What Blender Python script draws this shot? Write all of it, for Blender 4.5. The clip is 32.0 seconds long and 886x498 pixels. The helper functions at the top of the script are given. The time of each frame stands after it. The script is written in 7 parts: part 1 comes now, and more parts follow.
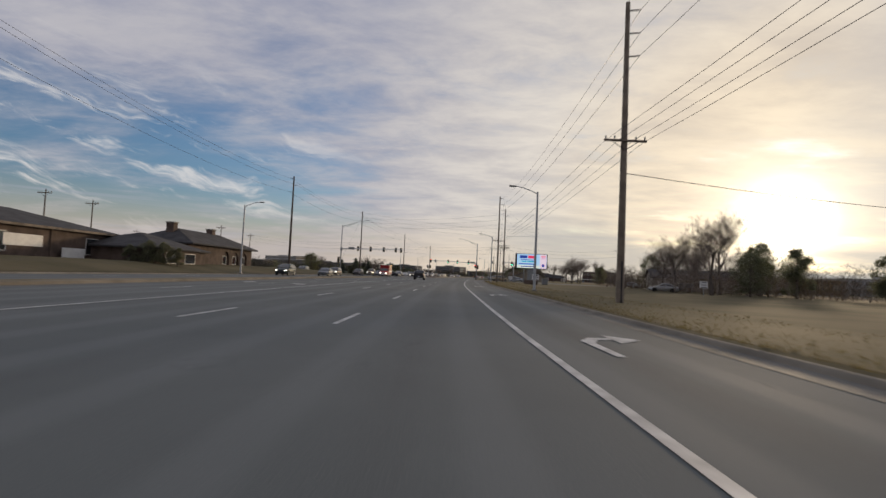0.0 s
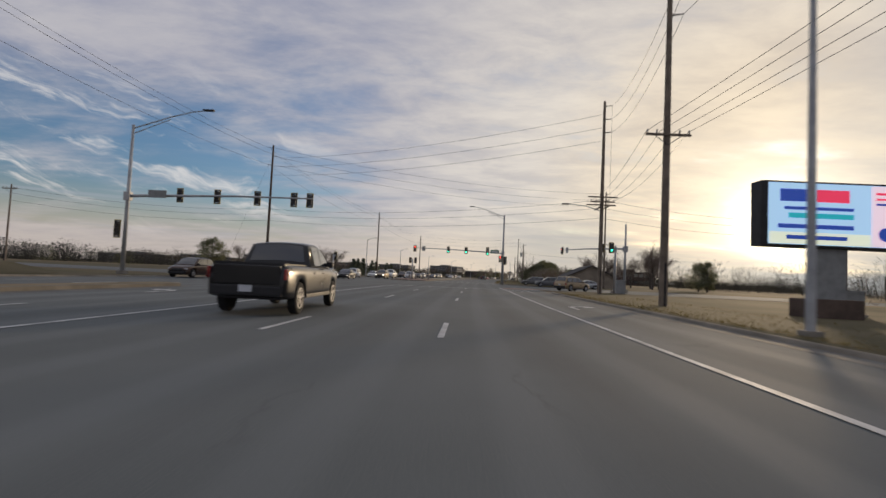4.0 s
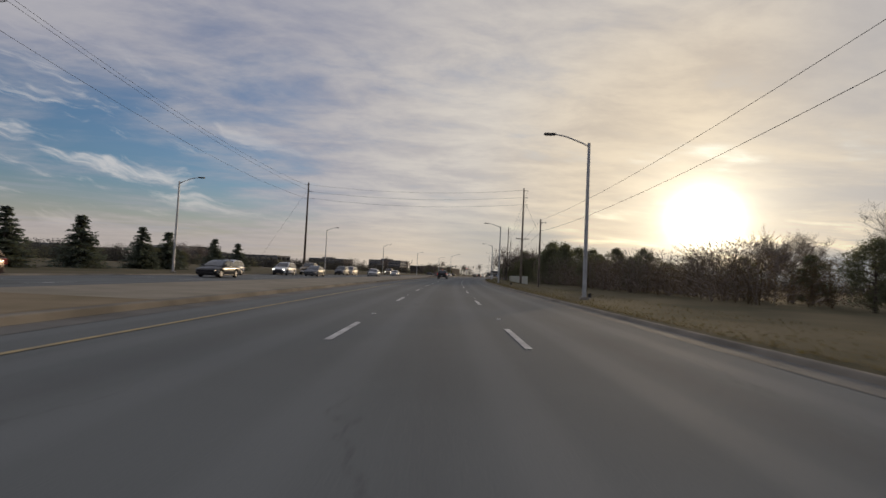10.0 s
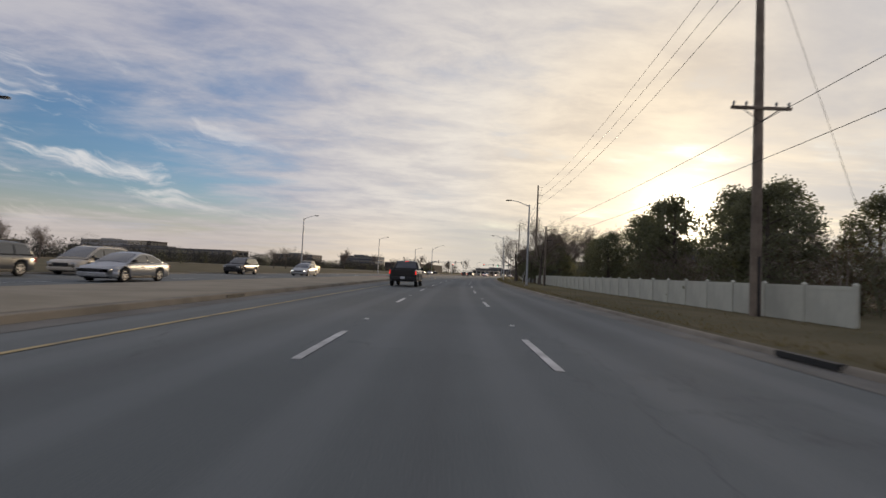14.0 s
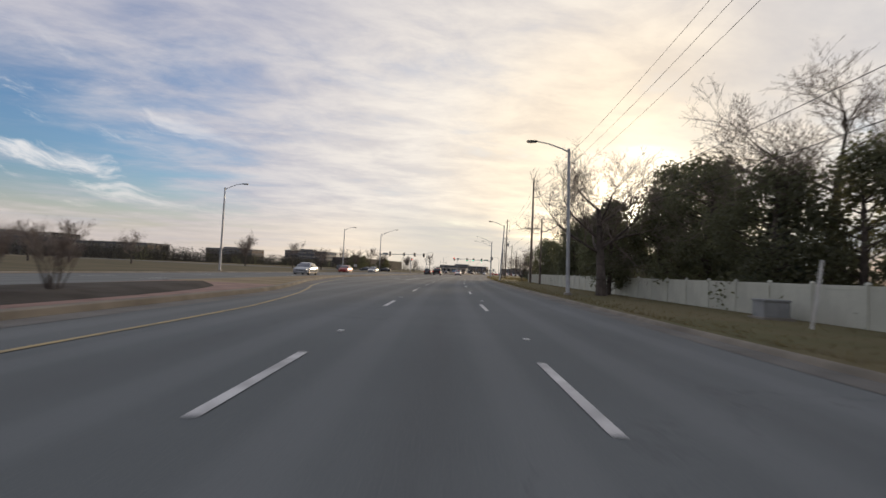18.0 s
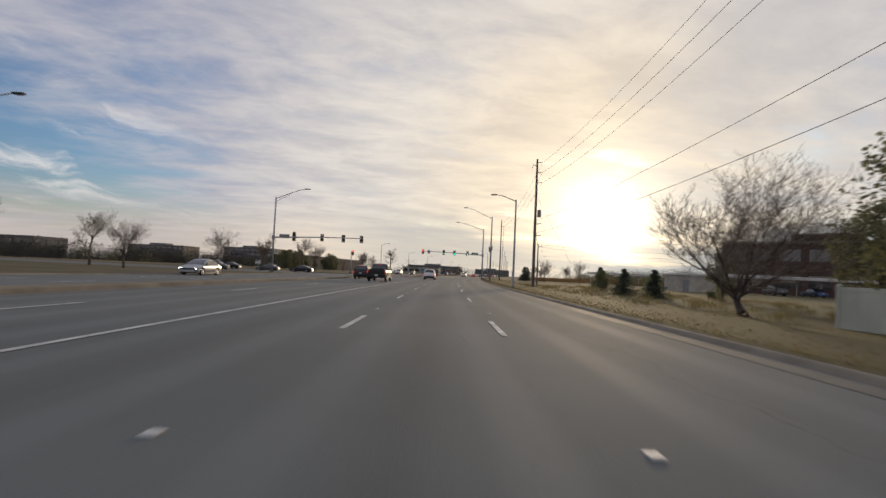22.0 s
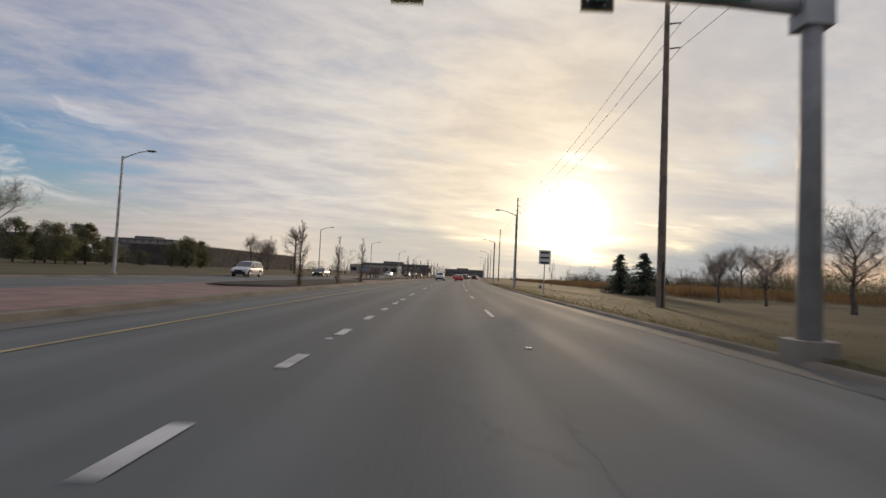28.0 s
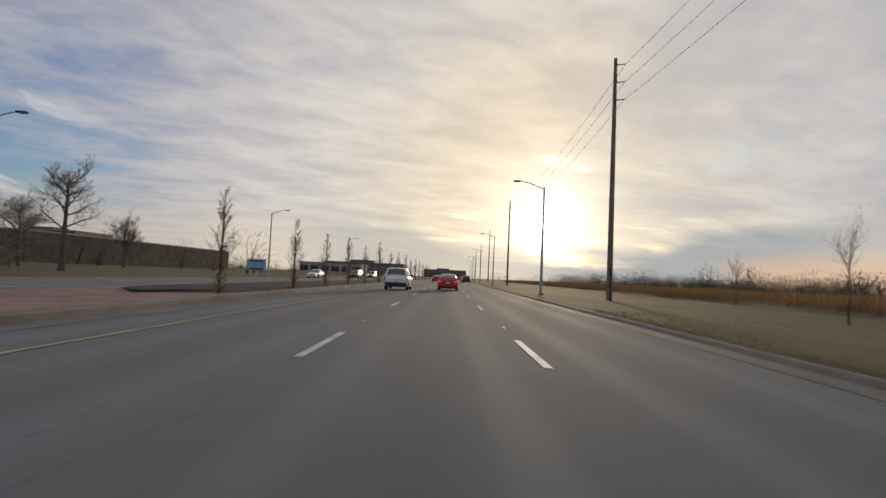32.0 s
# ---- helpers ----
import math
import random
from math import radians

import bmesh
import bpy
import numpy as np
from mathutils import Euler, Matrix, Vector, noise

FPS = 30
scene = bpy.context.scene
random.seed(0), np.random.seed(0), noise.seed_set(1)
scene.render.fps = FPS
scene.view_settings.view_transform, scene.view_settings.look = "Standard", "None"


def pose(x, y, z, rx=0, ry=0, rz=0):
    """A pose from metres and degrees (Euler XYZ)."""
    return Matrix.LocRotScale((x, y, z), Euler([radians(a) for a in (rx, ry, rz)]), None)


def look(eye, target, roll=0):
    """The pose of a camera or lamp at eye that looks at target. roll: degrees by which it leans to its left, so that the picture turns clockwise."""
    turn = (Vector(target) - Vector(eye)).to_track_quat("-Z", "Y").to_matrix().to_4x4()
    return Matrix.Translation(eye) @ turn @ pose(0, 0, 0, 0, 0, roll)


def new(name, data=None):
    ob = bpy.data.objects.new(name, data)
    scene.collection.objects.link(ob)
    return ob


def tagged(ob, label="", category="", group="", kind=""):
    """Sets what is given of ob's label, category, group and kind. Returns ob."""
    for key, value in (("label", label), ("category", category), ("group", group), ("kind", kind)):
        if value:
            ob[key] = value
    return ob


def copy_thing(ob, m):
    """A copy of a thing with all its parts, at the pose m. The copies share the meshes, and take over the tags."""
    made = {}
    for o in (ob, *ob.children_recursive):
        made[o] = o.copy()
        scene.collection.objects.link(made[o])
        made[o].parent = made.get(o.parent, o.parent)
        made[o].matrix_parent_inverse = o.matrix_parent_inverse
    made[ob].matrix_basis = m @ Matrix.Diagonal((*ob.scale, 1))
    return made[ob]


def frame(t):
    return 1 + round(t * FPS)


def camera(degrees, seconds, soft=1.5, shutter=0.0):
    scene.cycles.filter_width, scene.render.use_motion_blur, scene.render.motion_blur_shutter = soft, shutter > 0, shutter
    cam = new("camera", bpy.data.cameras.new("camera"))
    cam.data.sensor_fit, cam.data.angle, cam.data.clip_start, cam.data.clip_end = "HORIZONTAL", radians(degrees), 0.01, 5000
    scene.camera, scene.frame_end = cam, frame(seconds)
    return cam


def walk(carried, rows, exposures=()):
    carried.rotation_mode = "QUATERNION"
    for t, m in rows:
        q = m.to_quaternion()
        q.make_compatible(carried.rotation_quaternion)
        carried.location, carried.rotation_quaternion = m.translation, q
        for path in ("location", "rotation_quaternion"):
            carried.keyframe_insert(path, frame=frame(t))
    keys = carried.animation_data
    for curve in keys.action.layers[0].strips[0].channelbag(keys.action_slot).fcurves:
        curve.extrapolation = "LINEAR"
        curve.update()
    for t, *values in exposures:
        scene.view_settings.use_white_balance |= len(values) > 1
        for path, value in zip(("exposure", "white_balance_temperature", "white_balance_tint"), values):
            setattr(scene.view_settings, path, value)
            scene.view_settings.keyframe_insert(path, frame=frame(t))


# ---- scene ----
# The car drives about 620 m along a bending boulevard; s runs along its line, lat to the right of it.
cam = camera(82.4, 32.0, shutter=0.25)
EYE, ROLL = 1.195, 2.65
PATH = [
    (0.0, 0.00, 0.00, 0.13, 2.91), (0.5, 0.01, 10.74, 0.10, 3.00), (1.0, 0.03, 21.43, 0.44, 2.99), (1.5, 0.06, 32.06, 0.20, 2.98),
    (2.0, 0.09, 42.65, 0.65, 3.05), (2.5, 0.13, 53.18, 0.35, 3.09), (3.0, 0.18, 63.66, 0.34, 3.08), (3.5, 0.25, 74.08, 0.38, 3.08),
    (4.0, 0.35, 84.46, 0.69, 2.98), (4.5, 0.51, 94.77, 1.13, 2.96), (5.0, 0.75, 105.01, 1.56, 3.01), (5.5, 1.07, 115.17, 2.27, 3.15),
    (6.0, 1.51, 125.26, 2.86, 3.25), (6.5, 2.05, 135.28, 3.50, 3.14), (7.0, 2.70, 145.21, 4.01, 3.06), (7.5, 3.45, 155.07, 4.64, 3.07),
    (8.0, 4.29, 164.85, 5.14, 3.04), (8.5, 5.21, 174.56, 5.69, 2.91), (9.0, 6.21, 184.21, 6.12, 2.85), (9.5, 7.27, 193.79, 6.65, 2.78),
    (10.0, 8.39, 203.30, 6.84, 2.79), (10.5, 9.55, 212.76, 7.23, 2.74), (11.0, 10.75, 222.15, 7.23, 2.73), (11.5, 11.98, 231.48, 7.63, 2.63),
    (12.0, 13.25, 240.75, 7.50, 2.63), (12.5, 14.56, 249.99, 8.06, 2.58), (13.0, 15.92, 259.23, 8.19, 2.65), (13.5, 17.33, 268.48, 8.76, 2.55),
    (14.0, 18.80, 277.73, 8.94, 2.62), (14.5, 20.34, 286.97, 9.38, 2.59), (15.0, 21.96, 296.22, 10.21, 2.70), (15.5, 23.66, 305.46, 10.73, 2.73),
    (16.0, 25.45, 314.70, 11.26, 2.69), (16.5, 27.34, 323.95, 11.51, 2.57), (17.0, 29.32, 333.26, 12.14, 2.52), (17.5, 31.39, 342.61, 12.75, 2.56),
    (18.0, 33.55, 352.01, 13.18, 2.51), (18.5, 35.80, 361.45, 13.54, 2.60), (19.0, 38.13, 370.95, 13.93, 2.62), (19.5, 40.55, 380.49, 14.21, 2.70),
    (20.0, 43.04, 390.08, 14.60, 2.72), (20.5, 45.62, 399.68, 15.19, 2.79), (21.0, 48.27, 409.28, 15.95, 2.81), (21.5, 50.98, 418.86, 16.16, 2.79),
    (22.0, 53.75, 428.43, 16.57, 2.74), (22.5, 56.57, 438.00, 16.70, 2.78), (23.0, 59.43, 447.56, 16.97, 2.77), (23.5, 62.35, 457.11, 17.14, 2.81),
    (24.0, 65.31, 466.66, 17.39, 2.81), (24.5, 68.31, 476.14, 17.87, 2.81), (25.0, 71.34, 485.51, 18.17, 2.85), (25.5, 74.40, 494.76, 18.61, 2.87),
    (26.0, 77.48, 503.89, 18.84, 2.86), (26.5, 80.58, 512.91, 19.18, 2.87), (27.0, 83.70, 521.81, 19.52, 2.88), (27.5, 86.84, 530.59, 19.99, 2.92),
    (28.0, 90.00, 539.26, 20.28, 2.95), (28.5, 93.18, 547.80, 20.75, 2.86), (29.0, 96.36, 556.21, 21.08, 2.94), (29.5, 99.55, 564.47, 21.43, 2.96),
    (30.0, 102.74, 572.60, 21.71, 2.88), (30.5, 105.93, 580.59, 22.08, 2.94), (31.0, 109.11, 588.45, 22.13, 2.95), (31.5, 112.28, 596.18, 22.45, 2.99),
    (32.0, 115.43, 603.78, 22.58, 3.15),
]
walk(cam, [(t, pose(x, y, EYE, 0, 0, -yaw) @ pose(0, 0, 0, 90 + tilt, 0, 0) @ pose(0, 0, 0, 0, 0, ROLL)) for t, x, y, yaw, tilt in PATH],
     [(0.0, -0.1), (8.0, -0.1), (9.0, -0.12), (10.0, -0.3), (11.0, -0.22), (12.0, -0.19), (13.0, -0.1), (14.0, 0.02), (17.0, 0.06), (18.0, 0.22), (19.0, 0.26), (20.0, 0.2), (21.0, 0.1), (22.5, 0.0), (26.0, 0.0), (30.0, -0.12), (32.0, -0.12)])

# ---- sky and sun ----
SUN_AZ, SUN_EL = 34.1, 6.5          # degrees clockwise from +y, and above the horizon
SUN = Vector((math.sin(radians(SUN_AZ)) * math.cos(radians(SUN_EL)), math.cos(radians(SUN_AZ)) * math.cos(radians(SUN_EL)), math.sin(radians(SUN_EL))))


class Nodes:
    """A short way to write node trees."""

    def __init__(self, tree):
        self.tree = tree
        tree.nodes.clear()

    def add(self, kind, **values):
        """A new node; _0, _1 ... are what goes into its sockets."""
        n = self.tree.nodes.new(kind)
        for key, v in values.items():
            self.link(v, n.inputs[int(key[1:])])
        return n

    def link(self, v, socket):
        if isinstance(v, bpy.types.NodeSocket):
            self.tree.links.new(v, socket)
        elif isinstance(v, bpy.types.Node):
            self.tree.links.new(v.outputs[0], socket)
        else:
            socket.default_value = v

    def math(self, op, a, b=0.0, c=0.0, clamp=False):
        n = self.add("ShaderNodeMath", _0=a, _1=b, _2=c)
        n.operation, n.use_clamp = op, clamp
        return n

    def vmath(self, op, a, b=(0, 0, 0)):
        n = self.add("ShaderNodeVectorMath", _0=a, _1=b)
        n.operation = op
        return n

    def rise(self, v, a, b):
        """0 below a, 1 above b, smooth between."""
        n = self.add("ShaderNodeMapRange", _0=v, _1=a, _2=b, _3=0.0, _4=1.0)
        n.interpolation_type = "SMOOTHSTEP"
        return n

    def mix(self, f, a, b, how="MIX"):
        n = self.add("ShaderNodeMix")
        n.data_type, n.blend_type = "RGBA", how
        for v, i in ((f, 0), (a, 6), (b, 7)):
            self.link((*v, 1) if isinstance(v, tuple) and len(v) == 3 else v, n.inputs[i])
        return n.outputs[2]

    def noise(self, v, scale, detail=4.0, rough=0.55, twist=0.0):
        return self.add("ShaderNodeTexNoise", _0=v, _2=scale, _3=detail, _4=rough, _8=twist)


def make_world():
    w = bpy.data.worlds.new("sky")
    scene.world = w
    w.use_nodes = True
    g = Nodes(w.node_tree)
    way = g.vmath("NORMALIZE", g.add("ShaderNodeTexCoord").outputs[0])
    xyz = g.add("ShaderNodeSeparateXYZ", _0=way)
    x, y, z = xyz.outputs
    up = g.math("MAXIMUM", z, 0.0)
    sky = g.add("ShaderNodeTexSky")
    sky.sky_type, sky.sun_disc, sky.sun_elevation, sky.sun_rotation = "NISHITA", False, radians(SUN_EL), radians(SUN_AZ)
    sky.air_density, sky.dust_density, sky.ozone_density = 1.0, 1.6, 2.0
    clear = g.mix(1.0, sky.outputs[0], (0.098, 0.124, 0.166), "MULTIPLY")
    near = g.math("MAXIMUM", g.vmath("DOT_PRODUCT", way, tuple(SUN)).outputs[1], 0.0)
    # clouds lie on a flat layer, drawn out towards the horizon
    flat = g.math("DIVIDE", 1.0, g.math("ADD", up, 0.10))
    plan = g.add("ShaderNodeCombineXYZ", _0=g.math("MULTIPLY", x, flat), _1=g.math("MULTIPLY", y, flat), _2=0.0)
    turned = g.add("ShaderNodeMapping")
    g.link(plan, turned.inputs[0])
    turned.inputs[2].default_value = (0, 0, radians(28))
    turned.inputs[3].default_value = (0.75, 1.15, 1.0)
    big = g.noise(turned, 0.75, 7.0, 0.58, 0.35)
    fine = g.noise(turned, 2.6, 7.0, 0.62, 0.25)
    mottle = g.noise(turned, 9.0, 4.0, 0.6, 0.4)
    both = g.math("ADD", g.math("MULTIPLY", big.outputs[0], 0.66), g.math("MULTIPLY", fine.outputs[0], 0.34))
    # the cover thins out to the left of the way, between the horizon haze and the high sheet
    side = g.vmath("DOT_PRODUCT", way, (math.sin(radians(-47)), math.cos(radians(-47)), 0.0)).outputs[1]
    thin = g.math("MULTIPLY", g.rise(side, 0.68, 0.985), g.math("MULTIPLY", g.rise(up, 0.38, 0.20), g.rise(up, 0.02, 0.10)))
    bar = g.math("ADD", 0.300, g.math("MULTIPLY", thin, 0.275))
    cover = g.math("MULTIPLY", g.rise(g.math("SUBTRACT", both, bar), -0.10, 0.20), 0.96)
    # torn white wisps float in the gap
    bent = g.vmath("ADD", way, g.vmath("MULTIPLY", g.noise(way, 5.0, 3.0).outputs[1], (0.10, 0.10, 0.10)))
    slant = g.add("ShaderNodeMapping")
    g.link(bent, slant.inputs[0])
    slant.inputs[2].default_value = (radians(6), radians(-9), 0)
    wisp = g.noise(g.vmath("MULTIPLY", slant, (4.0, 4.0, 21.0)), 1.5, 7.0, 0.62, 0.35)
    tear = g.math("MULTIPLY", g.rise(wisp.outputs[0], 0.50, 0.68), g.rise(up, 0.015, 0.06))
    toward = g.rise(near, 0.66, 0.992)
    lit = g.mix(toward, (0.53, 0.515, 0.55), (0.92, 0.835, 0.72))
    dark = g.mix(toward, (0.335, 0.35, 0.45), (0.68, 0.62, 0.57))
    cloud = g.mix(g.rise(fine.outputs[0], 0.26, 0.70), dark, lit)
    cloud = g.mix(g.math("MULTIPLY", g.rise(mottle.outputs[0], 0.50, 0.72), 0.22), cloud, dark)
    cloud = g.mix(g.math("MULTIPLY", g.rise(near, 0.90, 0.995), 0.7), cloud, g.mix(1.0, cloud, (1.03, 0.91, 0.73), "MULTIPLY"))
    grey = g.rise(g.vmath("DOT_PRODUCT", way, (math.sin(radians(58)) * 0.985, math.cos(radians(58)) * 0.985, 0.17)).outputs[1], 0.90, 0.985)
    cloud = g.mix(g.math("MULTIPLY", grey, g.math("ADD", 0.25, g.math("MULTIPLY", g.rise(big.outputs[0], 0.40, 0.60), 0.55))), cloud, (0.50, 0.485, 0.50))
    col = g.mix(cover, clear, cloud)
    col = g.mix(g.math("MULTIPLY", g.math("MULTIPLY", tear, thin), 0.85), col, (0.80, 0.77, 0.75))
    low = g.rise(up, 0.15, 0.01)
    haze = g.mix(g.rise(near, 0.62, 0.985), (0.58, 0.495, 0.425), (1.0, 0.82, 0.60))
    col = g.mix(g.math("MULTIPLY", low, 0.72), col, haze)
    # long thin streaks of cloud low over the horizon
    streak = g.noise(g.vmath("MULTIPLY", way, (2.2, 2.2, 46.0)), 1.0, 5.0, 0.6, 0.4)
    band = g.math("MULTIPLY", g.rise(streak.outputs[0], 0.50, 0.66), g.math("MULTIPLY", g.rise(up, 0.02, 0.05), g.rise(up, 0.20, 0.09)))
    col = g.mix(g.math("MULTIPLY", band, 0.34), col, g.mix(toward, (0.42, 0.44, 0.52), (0.66, 0.60, 0.54)))
    # the sun's glow through the thin cloud
    wide = g.math("MULTIPLY", g.math("POWER", near, 40.0), 0.22)
    mid = g.math("MULTIPLY", g.math("POWER", near, 230.0), 0.60)
    core = g.math("MULTIPLY", g.math("POWER", near, 1300.0), 6.0)
    col = g.mix(1.0, col, g.mix(1.0, (1.0, 0.84, 0.58), g.add("ShaderNodeCombineColor", _0=wide, _1=wide, _2=wide), "MULTIPLY"), "ADD")
    hot = g.math("ADD", mid, core)
    col = g.mix(1.0, col, g.mix(1.0, (1.0, 0.90, 0.68), g.add("ShaderNodeCombineColor", _0=hot, _1=hot, _2=hot), "MULTIPLY"), "ADD")
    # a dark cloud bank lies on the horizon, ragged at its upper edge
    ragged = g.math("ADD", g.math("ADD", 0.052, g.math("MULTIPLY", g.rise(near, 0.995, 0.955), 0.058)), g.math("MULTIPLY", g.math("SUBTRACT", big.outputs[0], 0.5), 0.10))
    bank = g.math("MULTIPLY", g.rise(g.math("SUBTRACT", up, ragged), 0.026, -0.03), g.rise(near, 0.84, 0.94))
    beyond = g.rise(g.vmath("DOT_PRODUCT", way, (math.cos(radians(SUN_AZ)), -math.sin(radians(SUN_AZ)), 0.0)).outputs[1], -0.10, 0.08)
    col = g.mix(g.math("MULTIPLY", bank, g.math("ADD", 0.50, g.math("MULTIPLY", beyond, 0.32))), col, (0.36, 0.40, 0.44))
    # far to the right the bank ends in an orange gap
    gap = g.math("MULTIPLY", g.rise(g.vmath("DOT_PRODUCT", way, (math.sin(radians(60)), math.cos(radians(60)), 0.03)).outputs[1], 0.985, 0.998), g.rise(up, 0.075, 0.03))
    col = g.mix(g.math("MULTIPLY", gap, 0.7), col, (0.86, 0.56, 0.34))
    back = g.add("ShaderNodeBackground", _0=col, _1=1.0)
    g.add("ShaderNodeOutputWorld", _0=back)


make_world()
sun_data = bpy.data.lights.new("sun", "SUN")
sun_data.energy, sun_data.angle, sun_data.color = 1.8, radians(4.0), (1.0, 0.75, 0.48)
sun_lamp = new("sun", sun_data)
sun_lamp.matrix_world = look(SUN * 300, (0, 0, 0))


# ---- materials ----
def material(name, color, rough=0.8, metal=0.0, vary=0.12, scale=3.0, bump=0.0, grain=40.0, tint=None, spec=0.4, per_piece=0.0, glow=0.0, coords=3):
    """A surface with stains at one scale and grain at another."""
    m = bpy.data.materials.new(name)
    m.use_nodes = True
    g = Nodes(m.node_tree)
    at = g.add("ShaderNodeTexCoord").outputs[coords]
    stain = g.noise(at, scale, 5.0, 0.6)
    fine = g.noise(at, grain, 3.0, 0.6)
    c2 = tint or tuple(v * (1 - 2.2 * vary) for v in color)
    c = g.mix(g.rise(stain.outputs[0], 0.35, 0.68), color, c2)
    c = g.mix(g.math("MULTIPLY", g.rise(fine.outputs[0], 0.3, 0.75), vary), c, tuple(v * 0.55 for v in color))
    if per_piece:
        info = g.add("ShaderNodeObjectInfo")
        c = g.mix(g.math("MULTIPLY", info.outputs[5], per_piece), c, tuple(v * 0.5 for v in color))
    b = g.add("ShaderNodeBsdfPrincipled")
    g.link(c, b.inputs["Base Color"])
    g.link(g.math("ADD", rough - 0.08, g.math("MULTIPLY", stain.outputs[0], 0.16), clamp=True), b.inputs["Roughness"])
    b.inputs["Metallic"].default_value = metal
    b.inputs["Specular IOR Level"].default_value = spec
    if bump:
        g.link(g.add("ShaderNodeBump", _0=bump, _1=0.02, _2=fine.outputs[0]), b.inputs["Normal"])
    if glow:
        b.inputs["Emission Color"].default_value = (*color, 1)
        b.inputs["Emission Strength"].default_value = glow
    g.add("ShaderNodeOutputMaterial", _0=b)
    return m


def asphalt_material():
    """Worn asphalt: grain, patches, polished wheel paths and a dark drip line along each lane, cracks and seams."""
    m = bpy.data.materials.new("asphalt")
    m.use_nodes = True
    g = Nodes(m.node_tree)
    uv = g.add("ShaderNodeTexCoord").outputs[2]
    along = g.add("ShaderNodeSeparateXYZ", _0=uv)
    lane = g.math("FRACT", g.math("DIVIDE", g.math("ADD", along.outputs[0], 1.95), 3.45))
    stretched = g.vmath("MULTIPLY", uv, (1.0, 0.06, 1.0))
    broad = g.noise(stretched, 0.8, 5.0, 0.6)
    patch = g.noise(uv, 0.12, 4.0, 0.6)
    stone = g.noise(uv, 55.0, 3.0, 0.7)
    c = g.mix(g.rise(patch.outputs[0], 0.35, 0.7), (0.107, 0.120, 0.119), (0.135, 0.149, 0.148))
    drip = g.math("MULTIPLY", g.rise(g.math("ABSOLUTE", g.math("SUBTRACT", lane, 0.5)), 0.16, 0.02), g.rise(broad.outputs[0], 0.3, 0.7))
    c = g.mix(g.math("MULTIPLY", drip, 0.45), c, (0.075, 0.079, 0.078))
    path = g.rise(g.math("ABSOLUTE", g.math("SUBTRACT", g.math("ABSOLUTE", g.math("SUBTRACT", lane, 0.5)), 0.26)), 0.12, 0.03)
    c = g.mix(g.math("MULTIPLY", path, 0.30), c, (0.179, 0.194, 0.194))
    c = g.mix(g.math("MULTIPLY", g.rise(stone.outputs[0], 0.45, 0.7), 0.45), c, (0.232, 0.234, 0.237))
    crack = g.add("ShaderNodeTexVoronoi")
    crack.feature = "DISTANCE_TO_EDGE"
    g.link(g.vmath("ADD", g.vmath("MULTIPLY", uv, (0.30, 0.07, 1)), g.vmath("MULTIPLY", g.noise(uv, 0.5, 6.0, 0.7).outputs[1], (0.35, 0.35, 0.35))), crack.inputs[0])
    crack.inputs[2].default_value = 1.0
    gap = g.math("MULTIPLY", g.rise(crack.outputs[0], 0.006, 0.001), g.rise(patch.outputs[0], 0.48, 0.6))
    c = g.mix(g.math("MULTIPLY", gap, 0.3), c, (0.03, 0.03, 0.03))
    b = g.add("ShaderNodeBsdfPrincipled")
    g.link(c, b.inputs["Base Color"])
    g.link(g.math("SUBTRACT", 0.92, g.math("MULTIPLY", path, 0.05)), b.inputs["Roughness"])
    b.inputs["Specular IOR Level"].default_value = 0.22
    g.link(g.add("ShaderNodeBump", _0=0.35, _1=0.01, _2=stone.outputs[0]), b.inputs["Normal"])
    g.add("ShaderNodeOutputMaterial", _0=b)
    return m


def glass_material(name, color, rough=0.05):
    m = bpy.data.materials.new(name)
    m.use_nodes = True
    b = m.node_tree.nodes["Principled BSDF"]
    b.inputs["Base Color"].default_value = (*color, 1)
    b.inputs["Roughness"].default_value = rough
    b.inputs["Specular IOR Level"].default_value = 0.9
    b.inputs["Coat Weight"].default_value = 0.6
    return m


def paint_material(name, color, metal=0.35):
    m = material(name, color, 0.30, metal, 0.05, 1.2, 0, 90.0, spec=0.35)
    b = [n for n in m.node_tree.nodes if n.type == "BSDF_PRINCIPLED"][0]
    b.inputs["Coat Weight"].default_value = 0.35
    b.inputs["Coat Roughness"].default_value = 0.08
    return m


def lamp_material(name, color, strength):
    m = bpy.data.materials.new(name)
    m.use_nodes = True
    b = m.node_tree.nodes["Principled BSDF"]
    b.inputs["Base Color"].default_value = (*color, 1)
    b.inputs["Emission Color"].default_value = (*color, 1)
    b.inputs["Emission Strength"].default_value = strength
    b.inputs["Roughness"].default_value = 0.2
    return m


ASPHALT = asphalt_material()
CONCRETE = material("concrete", (0.30, 0.275, 0.235), 0.85, 0, 0.14, 0.7, 0.3, 30)
GUTTER = material("gutter_concrete", (0.150, 0.146, 0.132), 0.85, 0, 0.16, 0.5, 0.3, 30)
TAN_CONCRETE = material("sandy_worn_concrete", (0.275, 0.24, 0.18), 0.9, 0, 0.16, 0.4, 0.3, 14, tint=(0.205, 0.18, 0.13))
KERB_STONE = material("dirty_kerb_concrete", (0.225, 0.20, 0.16), 0.9, 0, 0.2, 0.5, 0.3, 20, tint=(0.14, 0.125, 0.10))
PAVER = material("red_pavers", (0.27, 0.17, 0.14), 0.85, 0, 0.15, 0.9, 0.4, 9)
